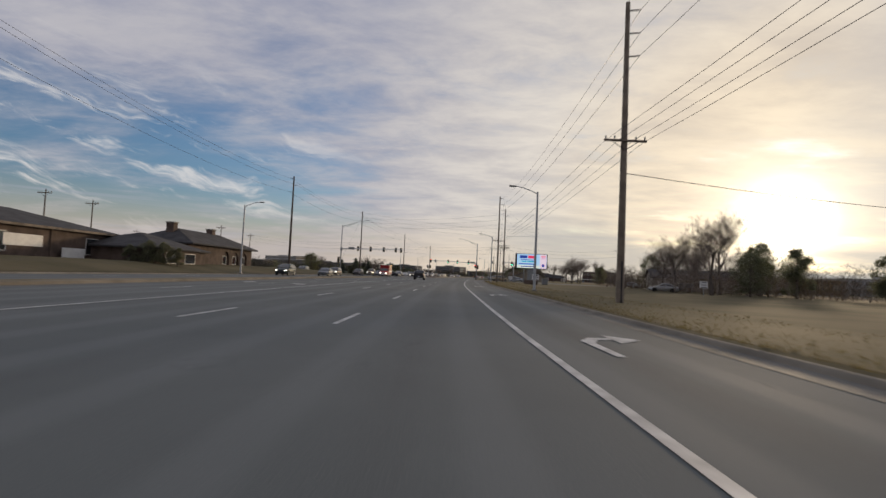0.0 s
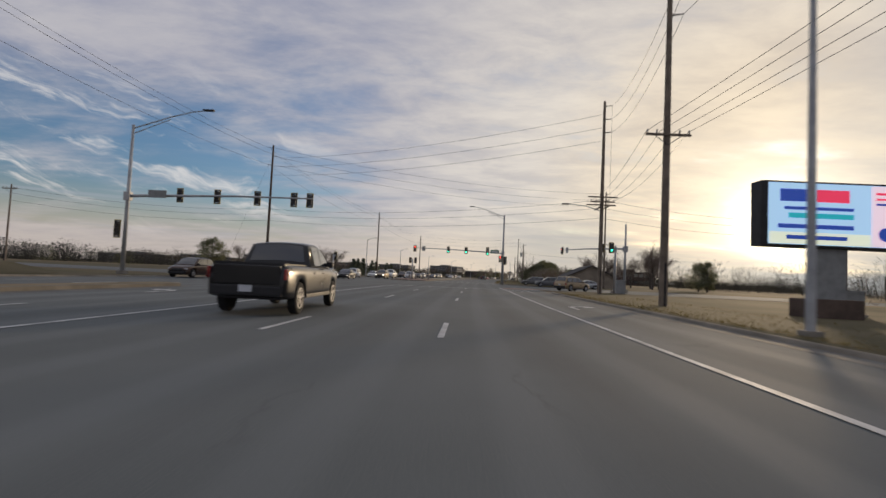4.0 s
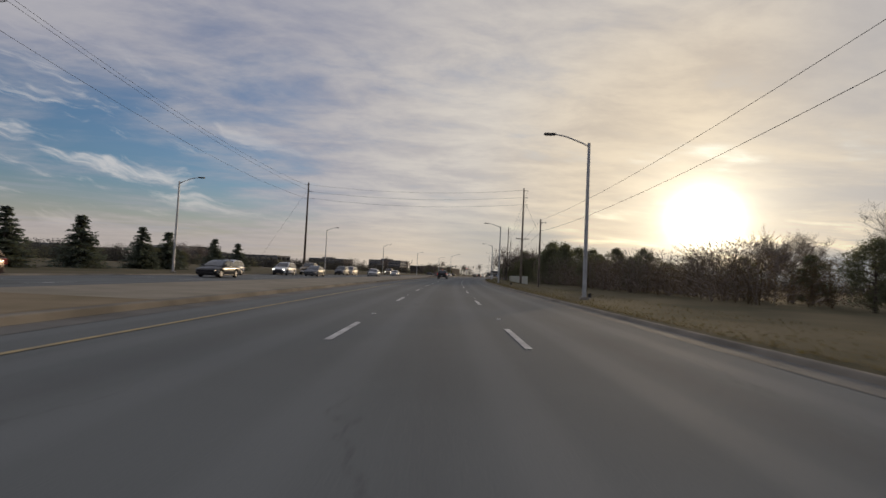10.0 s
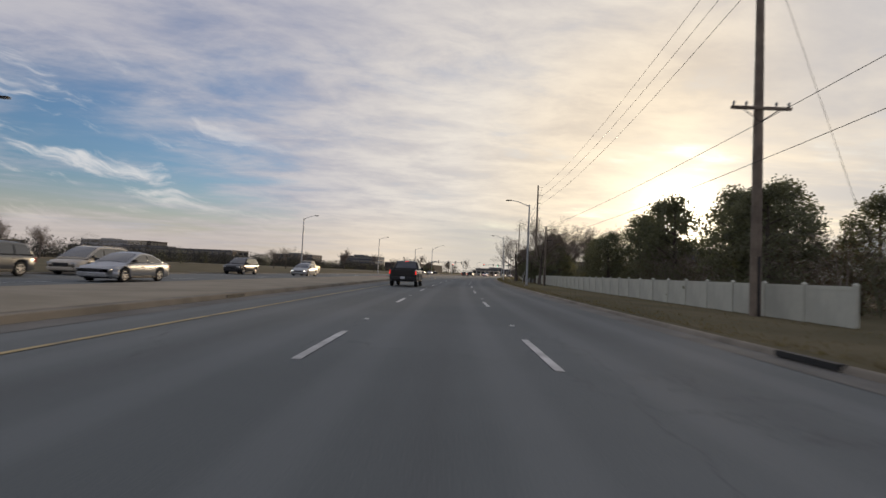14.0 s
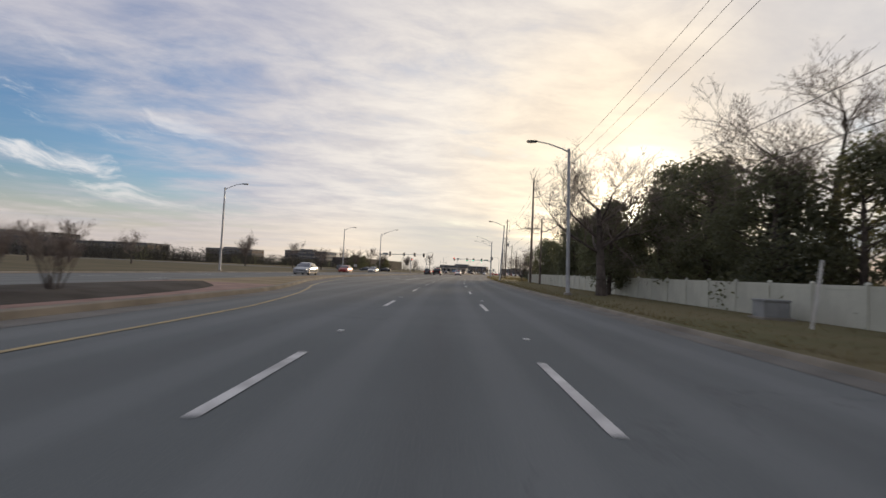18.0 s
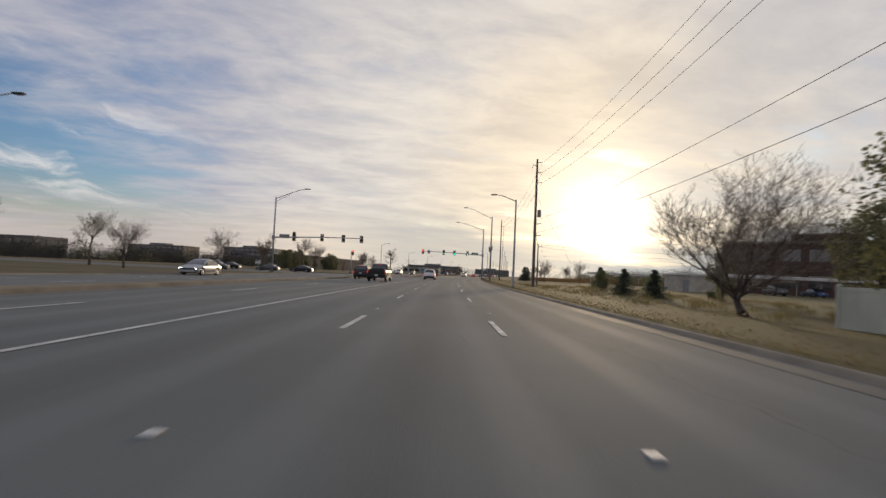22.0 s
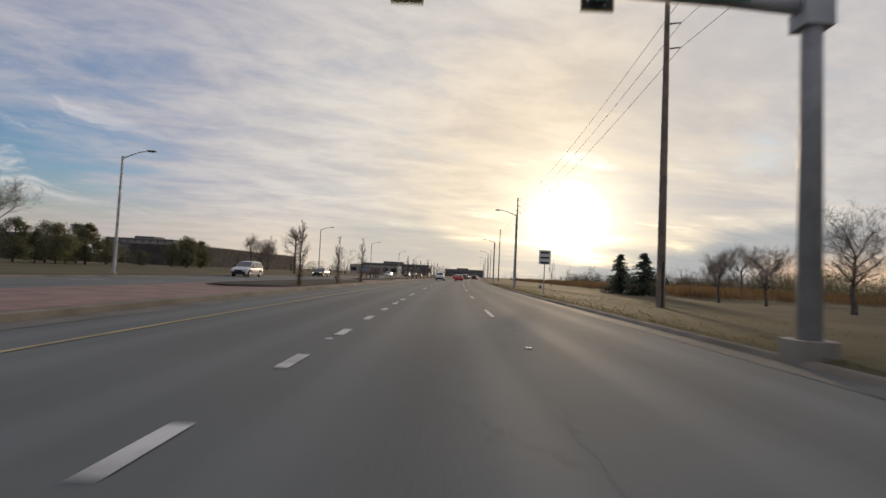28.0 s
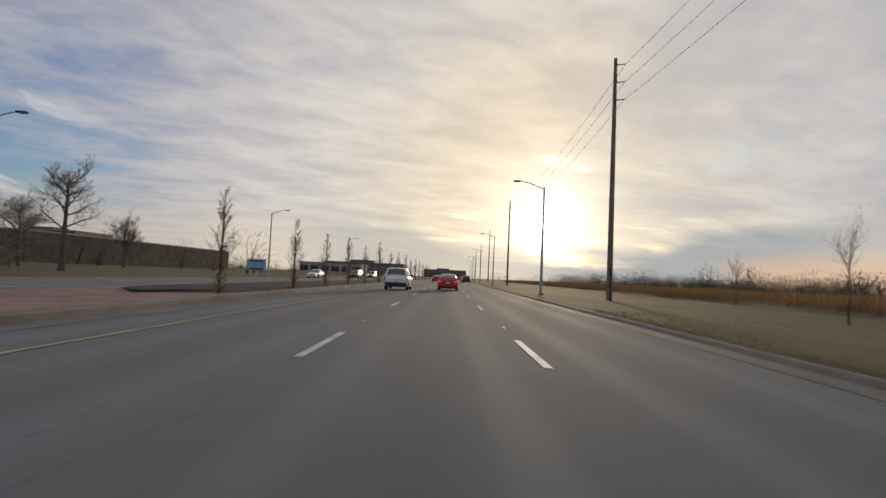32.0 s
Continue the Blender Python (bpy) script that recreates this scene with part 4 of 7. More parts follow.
def grid(bm, rows):
    vs = [[bm.verts.new(p) for p in row] for row in rows]
    for a, b in zip(vs, vs[1:]):
        for k in range(len(a) - 1):
            bm.faces.new((a[k], a[k + 1], b[k + 1], b[k]))
    return bm


def vehicle(kind, color, lights=False, braking=False, far=False):
    """One car: a body lofted along its length with open wheel arches, a glasshouse with panes, wheels and lights."""
    L, W, H, sill, belt, hood, boot, (gr, gf), (rr, rf), (ar, af), wr = SHAPES[kind]
    w, y0, y1 = W / 2, -L / 2, L / 2
    body_paint = PAINTS[color]
    state = "with its headlights lit" if lights else ("with its red tail lights lit" if braking else "on the asphalt")
    root = tagged(new(kind if kind != "suv" else "sport_utility_car"), "%s %s %s" % (color.replace("_", " "), KINDS[kind], state), "truck" if kind == "pickup" else "car", "cars on the boulevard")
    rear_top = belt if kind != "sedan" else boot
    # lines along the car: upper edge, half width and lower edge
    top_y = [y0 + 0.02, y0 + 0.07, y0 + 0.22, y0 + 0.6, gr + 0.4, gf - 0.4, gf, gf + 0.35, af, y1 - 0.35, y1 - 0.14, y1 - 0.03]
    top_z = [rear_top - 0.26, rear_top - 0.09, rear_top - 0.01, rear_top, rear_top if kind == "sedan" else belt, belt - 0.01, belt - 0.03, hood + 0.01, hood - 0.03, hood - 0.11, hood - 0.22, hood - 0.36]
    wide_y = [y0 + 0.02, y0 + 0.10, y0 + 0.35, y0 + 0.9, 0, y1 - 0.9, y1 - 0.35, y1 - 0.12, y1 - 0.03]
    wide_x = [w * 0.87, w * 0.935, w * 0.975, w, w, w * 0.985, w * 0.93, w * 0.84, w * 0.74]
    arch = wr + 0.065
    stops = {y0 + 0.02, y0 + 0.10, y0 + 0.22, y0 + 0.4, y1 - 0.03, y1 - 0.12, y1 - 0.22, y1 - 0.35, gf, gf + 0.3, gf - 0.4, 0.0, -0.5, 0.5}
    for ya in (ar, af):
        stops |= {ya + arch * q for q in (-1.04, -1.0, -0.9, -0.7, -0.4, 0.0, 0.4, 0.7, 0.9, 1.0, 1.04)}
    rings = []
    for y in sorted(stops):
        zt, hw = float(np.interp(y, top_y, top_z)), float(np.interp(y, wide_y, wide_x))
        zb = sill + 0.12 * max(0.0, 1 - min(y - y0, y1 - y) / 0.3)
        for ya in (ar, af):
            if abs(y - ya) < arch:
                zb = max(zb, wr + math.sqrt(arch * arch - (y - ya) ** 2))
        half = [(hw * 0.93, zb), (hw * 0.985, zb + 0.03), (hw, max(0.62, zb + 0.05)), (hw * 0.995, max(zt - 0.20, zb + 0.06)), (hw * 0.972, max(zt - 0.08, zb + 0.07)), (hw - 0.075, max(zt - 0.015, zb + 0.08)), (hw * 0.5, max(zt + 0.025, zb + 0.09))]
        rings.append([(x, y, z) for x, z in half] + [(-x, y, z) for x, z in half[::-1]])
    body = part("body", loft(bmesh.new(), rings), body_paint, root, smooth=True)
    # glasshouse: one roof line from the rear window's foot to the windscreen's
    foot_w, top_w = w - 0.06, w - 0.25
    line_y = [gr, gr + (rr - gr) * 0.5, rr, rr + 0.25, (rr + rf) / 2, rf - 0.25, rf, rf + (gf - rf) * 0.5, gf]
    line_z = [rear_top - 0.03, (rear_top + H) / 2 - 0.01, H - 0.075, H - 0.03, H, H - 0.02, H - 0.075, (belt + H) / 2 - 0.02, belt - 0.05]

    def roof(y):
        return float(np.interp(y, line_y, line_z))

    def edge(z):
        return foot_w + (top_w - foot_w) * max(0.0, (z - belt) / (H - belt))

    def across(y, v, lift=0.0):
        """A point of the roof skin, v from -1 to 1 across it."""
        z = roof(y)
        return (edge(z) * 0.97 * v, y, z + 0.04 * (1 - v * v) + lift)
    rings = []
    for y in sorted(set(line_y) | {gr + (rr - gr) * q for q in (0.25, 0.75)} | {rf + (gf - rf) * q for q in (0.25, 0.75)}):
        z = roof(y)
        e = edge(z)
        half = [(foot_w, belt - 0.06), (e + 0.008, max(z - 0.05, belt - 0.05)), (e - 0.02, max(z - 0.015, belt - 0.04)), (e * 0.6, z + 0.025), (0.0, z + 0.04)]
        rings.append([(x, y, max(zz, belt - 0.06)) for x, zz in half] + [(-x, y, max(zz, belt - 0.06)) for x, zz in half[-2::-1]])
    cab = part("cab", loft(bmesh.new(), rings), body_paint, root, smooth=True)
    cols = (-0.9, -0.45, 0, 0.45, 0.9)
    steps = (0.06, 0.25, 0.5, 0.75, 0.93)
    part("windscreen", grid(bmesh.new(), [[across(rf + (gf - rf) * q, v, 0.022) for v in cols] for q in steps]), GLASS, cab, smooth=True)
    part("rear_window", grid(bmesh.new(), [[(p[0] * 0.95, p[1] - 0.02, p[2] + 0.016) for p in (across(gr + (rr - gr) * q, v) for v in cols)] for q in (0.16, 0.35, 0.5, 0.75, 0.92)]), GLASS, cab, smooth=True)
    fore, aft = gf - 0.32, gr + 0.28
    if kind in ("sedan", "pickup"):
        cuts = [(aft + 0.12, (fore + aft) / 2 - 0.04), ((fore + aft) / 2 + 0.04, fore)]
    else:
        third = (fore - aft) / 3
        cuts = [(aft, aft + third - 0.05), (aft + third + 0.04, aft + 2 * third - 0.04), (aft + 2 * third + 0.04, fore)]
    for x in (-1, 1):
        for a, b in cuts:
            rows = []
            for k in range(6):
                y = a + (b - a) * k / 5
                zt = max(belt + 0.05, roof(y) - 0.09)
                rows.append([(x * (edge(z) + 0.022), y, z) for z in (belt + 0.03, (belt + zt) / 2, zt)])
            part("side_window", grid(bmesh.new(), rows), GLASS, cab)
    for x in (-1, 1):
        for y in (ar, af):
            tyre = part("wheel", tubed([(x * (w - 0.24), y, wr), (x * (w - 0.21), y, wr), (x * (w - 0.045), y, wr), (x * (w - 0.01), y, wr), (x * (w - 0.02), y, wr)], [wr * 0.9, wr, wr, wr * 0.93, wr * 0.6], 20), TYRE, root)
            if not far:
                part("rim", wheel_rim(x, w - 0.022, y, wr), RIM, tyre)
    part("underbody", boxed(-w + 0.25, w - 0.25, y0 + 0.25, y1 - 0.25, sill - 0.03, sill + 0.3), TRIM, root)
    # ends
    part("front_bumper", boxed(-w * 0.76, w * 0.76, y1 - 0.16, y1 + 0.02, sill + 0.05, sill + 0.26, bevel=0.05), (TRIM if kind in ("suv", "hatchback") else body_paint) if kind != "pickup" else CHROME, root)
    part("grille", boxed(-w * 0.46, w * 0.46, y1 - 0.16, y1 + 0.004, sill + 0.29, hood - 0.27, bevel=0.02), TRIM, root)
    part("rear_bumper", boxed(-w * 0.86, w * 0.86, y0 - 0.03, y0 + 0.14, sill + 0.06, sill + 0.32, bevel=0.05), TRIM if kind != "sedan" else body_paint, root)
    tall = kind != "sedan"
    for x in (-1, 1):
        a, b = sorted((x * w * 0.54, x * w * 0.84))
        part("headlight", boxed(a, b, y1 - 0.32, y1 - 0.075, hood - 0.36, hood - 0.23, bevel=0.03), HEAD_ON if lights else HEAD_OFF, root)
        a, b = sorted((x * w * (0.885 if tall else 0.62), x * w * (0.945 if tall else 0.93)))
        z0, z1 = (belt - 0.37, belt - 0.10) if tall else (boot - 0.27, boot - 0.15)
        part("tail_light", boxed(a, b, y0 + 0.015, y0 + 0.22, z0, z1, bevel=0.02), TAIL_ON if braking else TAIL_OFF, root)
        if not far:
            a, b = sorted((x * (w - 0.06), x * (w + 0.15)))
            part("wing_mirror", boxed(a, b, gf - 0.46, gf - 0.33, belt + 0.02, belt + 0.16, bevel=0.03), TRIM, root)
            for yy in ((0.15, -0.95) if kind != "pickup" else (0.45, -0.55)):
                a, b = sorted((x * (w - 0.015), x * (w + 0.014)))
                part("door_handle", boxed(a, b, yy - 0.09, yy + 0.09, belt - 0.20, belt - 0.165, bevel=0.008), TRIM, root)
            a, b = sorted((x * (w - 0.04), x * (w + 0.006)))
            part("side_sill", boxed(a, b, ar + wr + 0.1, af - wr - 0.1, sill - 0.02, sill + 0.09, bevel=0.02), TRIM, root)
    if not far:
        part("number_plate", boxed(-0.16, 0.16, y0 - 0.045, y0 - 0.025, sill + 0.16, sill + 0.32) if kind == "pickup" else boxed(-0.16, 0.16, y0 - 0.012, y0 + 0.03, sill + 0.40, sill + 0.55), PLATE, root)
    if kind == "pickup":
        part("bed_liner", boxed(-w + 0.16, w - 0.16, y0 + 0.14, gr - 0.06, belt - 0.06, belt + 0.032), TRIM, root)
        part("tailgate", boxed(-w * 0.80, w * 0.80, y0 - 0.005, y0 + 0.09, sill + 0.34, belt - 0.04, bevel=0.02), body_paint, root)
    if kind in ("suv", "minivan") and not far:
        for x in (-1, 1):
            part("roof_rail", tubed([(x * (top_w - 0.06), rr + 0.25, H - 0.03), (x * (top_w - 0.06), rr + 0.35, H + 0.04), (x * (top_w - 0.06), rf - 0.45, H + 0.04), (x * (top_w - 0.06), rf - 0.35, H - 0.03)], 0.018, 5), CHROME if kind == "minivan" else TRIM, root)
    if braking and kind != "sedan":
        part("brake_light", boxed(-0.14, 0.14, rr - 0.04, rr + 0.03, H - 0.07, H - 0.04), TAIL_ON, root)
    return root


made_cars = {}


def park(kind, color, s, lat, turn=0.0, lights=False, braking=False, far=False):
    """A vehicle at its place; turn 0 drives along the camera's way, 180 comes against it."""
    key = (kind, color, lights, braking, far)
    m = facing(s, lat, 0.012, turn)
    if key in made_cars:
        return copy_thing(made_cars[key], m)
    ob = vehicle(*key)
    ob.matrix_world = m
    made_cars[key] = ob
    return ob


ONCOMING = (
    ("suv", "dark_green", 76, -23.6, True), ("sedan", "grey", 88.4, -20.6, False), ("suv", "brown", 106, -23.1, True), ("suv", "grey", 115.5, -33.0, False), ("minivan", "grey", 112.5, -36.5, False),
    ("suv", "brown", 128, -22.8, False), ("sedan", "grey", 142, -20.3, False), ("pickup", "tan", 146, -23.0, True),
    ("sedan", "black", 160, -17.2, True), ("suv", "white", 177, -20.6, True), ("suv", "tan", 181, -16.0, True), ("sedan", "silver", 171, -23.4, False), ("pickup", "white", 192, -16.6, False),
    ("sedan", "white", 202, -22.9, False), ("minivan", "white", 215, -16.4, False), ("minivan", "dark_green", 206.2, -19.6, False), ("suv", "brown", 223, -19.9, False), ("minivan", "silver", 214, -23.0, True),
    ("sedan", "black", 246.5, -19.6, False), ("hatchback", "white", 256.7, -23.4, True), ("suv", "white", 272, -22.8, True), ("sedan", "grey", 274, -19.2, False), ("pickup", "tan", 283, -22.6, False),
    ("sedan", "silver", 304, -16.5, False), ("suv", "grey", 302.3, -22.6, False), ("minivan", "beige", 310, -22.8, False), ("suv", "black", 331, -22.8, False), ("sedan", "silver", 337.5, -18.2, True), ("pickup", "tan", 352, -22.8, True),
    ("sedan", "silver", 415.5, -18.0, False), ("sedan", "red", 453.5, -22.6, False), ("sedan", "silver", 480, -22.6, True), ("suv", "white", 606, -22.7, False), ("sedan", "black", 635, -22.7, True), ("suv", "grey", 722, -19.3, False), ("sedan", "white", 705, -22.7, True), ("suv", "silver", 742, -19.3, True), ("sedan", "grey", 790, -22.7, True))
for kind, color, s0, lat, lit in ONCOMING:
    park(kind, color, s0, lat, 180, lit, False, s0 > 640)
AHEAD = (
    ("pickup", "black", 99.5, -4.8, 0, False), ("suv", "white", 519, -3.5, 0, True),
    ("pickup", "black", 318, -3.7, 0, True), ("pickup", "black", 489.3, -7.3, 0, True), ("suv", "black", 499, -10.9, 0, True), ("suv", "white", 661, -3.9, 0, False), ("sedan", "red", 667, 0.1, 0, True),
    ("suv", "tan", 147.5, 14.2, -50, False), ("suv", "grey", 185.5, 13.2, 90, False), ("suv", "grey", 171.5, 14.6, 90, False), ("sedan", "silver", 170, 20.4, 90, False), ("sedan", "black", 147, -17.6, 90, False),
    ("sedan", "grey", 540, -40, 90, False), ("sedan", "black", 541, -49, 90, False), ("suv", "grey", 526, -44, -90, False), ("sedan", "black", 541, -33, 90, False))
for kind, color, s0, lat, turn, brake in AHEAD:
    park(kind, color, s0, lat, turn, False, brake)


def rescue_truck(s, lat):
    """A box-bodied red rescue truck that comes against the camera's way."""
    root = tagged(new("rescue_truck"), "red box-bodied rescue truck with a silver stripe in the oncoming lanes", "truck", "cars on the boulevard")
    root.matrix_world = facing(s, lat, 0.012, 180)
    red, stripe_mat, gold = material("deep_red_truck_paint", (0.27, 0.010, 0.012), 0.5, 0, 0.05, 1.2, 0, 60, spec=0.25), SIGN_WHITE, SIGNAL_YELLOW
    body = part("box_body", boxed(-1.2, 1.2, -3.5, 1.3, 0.62, 3.08, bevel=0.06), red, root, "red painted box body")
    part("roof_edge", boxed(-1.22, 1.22, -3.52, 1.32, 2.98, 3.06, bevel=0.02), CHROME, body)
    part("rear_step", boxed(-1.1, 1.1, -3.75, -3.45, 0.45, 0.6, bevel=0.02), CHROME, root)
    part("skirt_rail", boxed(-1.19, 1.19, -3.45, 1.25, 0.5, 0.63, bevel=0.02), CHROME, root)
    for x in (-1, 1):
        a, b = sorted((x * 1.2, x * 1.212))
        part("stripe", boxed(a, b, -3.42, 1.22, 1.28, 1.58), stripe_mat, body, "silver reflective stripe")
        part("gold_line", boxed(a, b, -3.42, 1.22, 2.84, 2.88), gold, body)
        for y0, y1, z0, z1 in ((-3.2, -2.3, 0.75, 1.2), (-0.9, 0.9, 0.75, 1.2), (0.1, 1.1, 1.66, 2.75)):
            part("locker_door", boxed(*sorted((x * 1.2, x * 1.222)), y0, y1, z0, z1, bevel=0.008), red, body)
            part("door_handle", boxed(*sorted((x * 1.22, x * 1.25)), y0 + 0.06, y0 + 0.2, (z0 + z1) / 2, (z0 + z1) / 2 + 0.05), CHROME, body)
        bm = bmesh.new()
        for lo, hi in ((25, 155), (205, 335)):
            ring = [radians(lo + (hi - lo) * k / 10) for k in range(11)]
            for p, q in zip(ring, ring[1:]):
                quad = [(x * 1.214, -1.35 + r * math.cos(t) * 1.25, 2.2 + r * math.sin(t)) for t, r in ((p, 0.36), (q, 0.36), (q, 0.47), (p, 0.47))]
                bm.faces.new([bm.verts.new(v) for v in quad])
        box(bm, *sorted((x * 1.2, x * 1.214)), -1.52, -1.18, 2.05, 2.35)
        part("emblem", bm, gold, body, "gold ring emblem")
        part("badge", boxed(*sorted((x * 1.2, x * 1.214)), -3.1, -2.85, 2.05, 2.45), PAINTS["pale_blue"], body)
        part("marker_lamp", boxed(*sorted((x * 1.2, x * 1.25)), -3.25, -3.05, 2.86, 2.95), AMBER_ON, body)
        for y in (-2.0, 2.6):
            wheel = part("wheel", tubed([(x * 0.82, y, 0.42), (x * 0.86, y, 0.42), (x * 1.12, y, 0.42), (x * 1.14, y, 0.42)], [0.38, 0.42, 0.42, 0.36], 22), TYRE, root)
            part("rim", wheel_rim(x, 1.13, y, 0.42), RIM, wheel)
            part("wheel_arch", tubed([(x * 1.205, y + 0.52 * math.cos(radians(a)), 0.45 + 0.52 * math.sin(radians(a))) for a in range(0, 181, 15)], 0.04, 6), CHROME, root)
        part("headlight", boxed(*sorted((x * 0.55, x * 0.9)), 3.36, 3.44, 0.85, 1.08, bevel=0.03), HEAD_ON, root)
        part("wing_mirror", boxed(*sorted((x * 1.12, x * 1.32)), 1.95, 2.1, 1.6, 1.95, bevel=0.03), TRIM, root)
    rings = [[(-w, y, z0), (w, y, z0), (w, y, z1 - 0.1), (w * 0.9, y, z1), (-w * 0.9, y, z1), (-w, y, z1 - 0.1)] for y, w, z0, z1 in ((1.3, 1.06, 0.55, 2.2), (1.9, 1.06, 0.55, 2.18), (2.35, 1.05, 0.55, 1.5), (3.25, 1.0, 0.55, 1.35), (3.42, 0.9, 0.6, 1.2))]
    cab = part("cab", loft(bmesh.new(), rings), red, root)
    part("windscreen", grid(bmesh.new(), [[(x, 1.94, 2.13) for x in (-0.9, 0, 0.9)], [(x, 2.38, 1.52) for x in (-0.96, 0, 0.96)]]), GLASS, cab)
    for x in (-1, 1):
        part("side_window", boxed(*sorted((x * 1.05, x * 1.07)), 1.42, 1.95, 1.5, 2.0), GLASS, cab)
    part("grille", boxed(-0.5, 0.5, 3.38, 3.45, 0.75, 1.12, bevel=0.02), CHROME, root)
    part("bumper", boxed(-1.0, 1.0, 3.4, 3.6, 0.45, 0.7, bevel=0.04), CHROME, root)
    light_bar = part("light_bar", boxed(-0.8, 0.8, 1.35, 1.6, 2.2, 2.36, bevel=0.03), TAIL_OFF, root)
    part("light_bar_foot", boxed(-0.7, 0.7, 1.4, 1.55, 2.17, 2.21), DARK, light_bar)


rescue_truck(133.6, -16.8)
rng = random.Random(5)
for k in range(34):
    l = (-3.6, 0.0, 3.5)[k % 3]
    s0 = 722 + 9.0 * k + rng.uniform(-2, 2) + (18 if l == -3.6 else 0)
    park(rng.choice(("sedan", "suv", "sedan", "suv", "pickup")), rng.choice(("black", "grey", "silver", "white", "red")), s0, l, 0, False, True, True)
for s0, lat, kind, color in ((88, 38, "sedan", "silver"), (95, 44, "suv", "grey"), (130, 46, "sedan", "silver"), (136, 52, "suv", "black")):
    park(kind, color, s0, lat, 75, False, False, True)


# ---- trees ----
BARK = material("grey_bark", (0.12, 0.10, 0.085), 0.95, 0, 0.2, 3, 0.4, 25)
TWIG = material("bare_twigs", (0.25, 0.205, 0.17), 0.95, 0, 0.15, 3)


def leaf_material(name, color, vary):
    m = bpy.data.materials.new(name)
    m.use_nodes = True
    g = Nodes(m.node_tree)
    isle = g.add("ShaderNodeNewGeometry").outputs[8]
    b = g.add("ShaderNodeBsdfPrincipled")
    g.link(g.mix(isle, tuple(c * (1 - vary) for c in color), tuple(c * (1 + vary) for c in color)), b.inputs["Base Color"])
    b.inputs["Roughness"].default_value = 0.75
    b.inputs["Specular IOR Level"].default_value = 0.2
    thin = g.add("ShaderNodeBsdfTranslucent", _0=(color[0] * 2.0, color[1] * 2.0, color[2] * 1.4, 1))
    both = g.add("ShaderNodeMixShader", _0=0.45, _1=b, _2=thin)
    g.add("ShaderNodeOutputMaterial", _0=both)
    return m


NEEDLE = leaf_material("dark_needles", (0.118, 0.122, 0.088), 0.5)
SPRUCE = leaf_material("blue_green_needles", (0.090, 0.108, 0.098), 0.45)
BROWN_LEAF = leaf_material("brown_dead_leaves", (0.11, 0.083, 0.058), 0.5)
FAR_WOOD = leaf_material("distant_winter_woods", (0.036, 0.036, 0.040), 0.12)
SCRUB = leaf_material("rust_coloured_scrub", (0.125, 0.082, 0.055), 0.4)
TUFT = leaf_material("dead_grass_blades", (0.128, 0.108, 0.066), 0.4)


class Soup:
    """Loose vertices and faces, made into a mesh at the end."""

    def __init__(self):
        self.v, self.f = [], []

    def limb(self, a, b, ra, rb, sides=4):
        d = (b - a).normalized()
        u = d.cross(Vector((0.3, 0.1, 1)) if abs(d.z) < 0.95 else Vector((1, 0, 0))).normalized()
        w = d.cross(u)
        n = len(self.v)
        for p, r in ((a, ra), (b, rb)):
            for k in range(sides):
                t = 2 * math.pi * k / sides
                self.v.append(p + (u * math.cos(t) + w * math.sin(t)) * r)
        for k in range(sides):
            j = (k + 1) % sides
            self.f.append((n + k, n + j, n + sides + j, n + sides + k))

    def leaf(self, p, size, r, flat=0.5):
        """A small torn leaf spray of two triangles."""
        d = Vector((r.gauss(0, 1), r.gauss(0, 1), r.gauss(0, flat))).normalized()
        u = d.orthogonal().normalized()
        u = (u * math.cos(k := r.uniform(0, 6.28)) + d.cross(u) * math.sin(k)) * size * 0.35
        n = len(self.v)
        self.v += [p - d * size * 0.5, p + u, p + d * size * 0.5, p - u]
        self.f.append((n, n + 1, n + 2, n + 3))

    def blade(self, p, size, r):
        """A thin upright stalk."""
        d = Vector((r.gauss(0, 0.28), r.gauss(0, 0.28), 1)).normalized() * size
        u = Vector((r.gauss(0, 1), r.gauss(0, 1), 0)).normalized() * size * 0.05
        n = len(self.v)
        self.v += [p - u, p + u, p + d + u * 0.4, p + d - u * 0.4]
        self.f.append((n, n + 1, n + 2, n + 3))

    def done(self, name, mat, parent=None, label=""):
        me = bpy.data.meshes.new(name)
        me.from_pydata([tuple(v) for v in self.v], [], self.f)
        me.materials.append(mat)
        ob = new(name, me)
        ob.parent = parent
        return tagged(ob, label) if label else ob


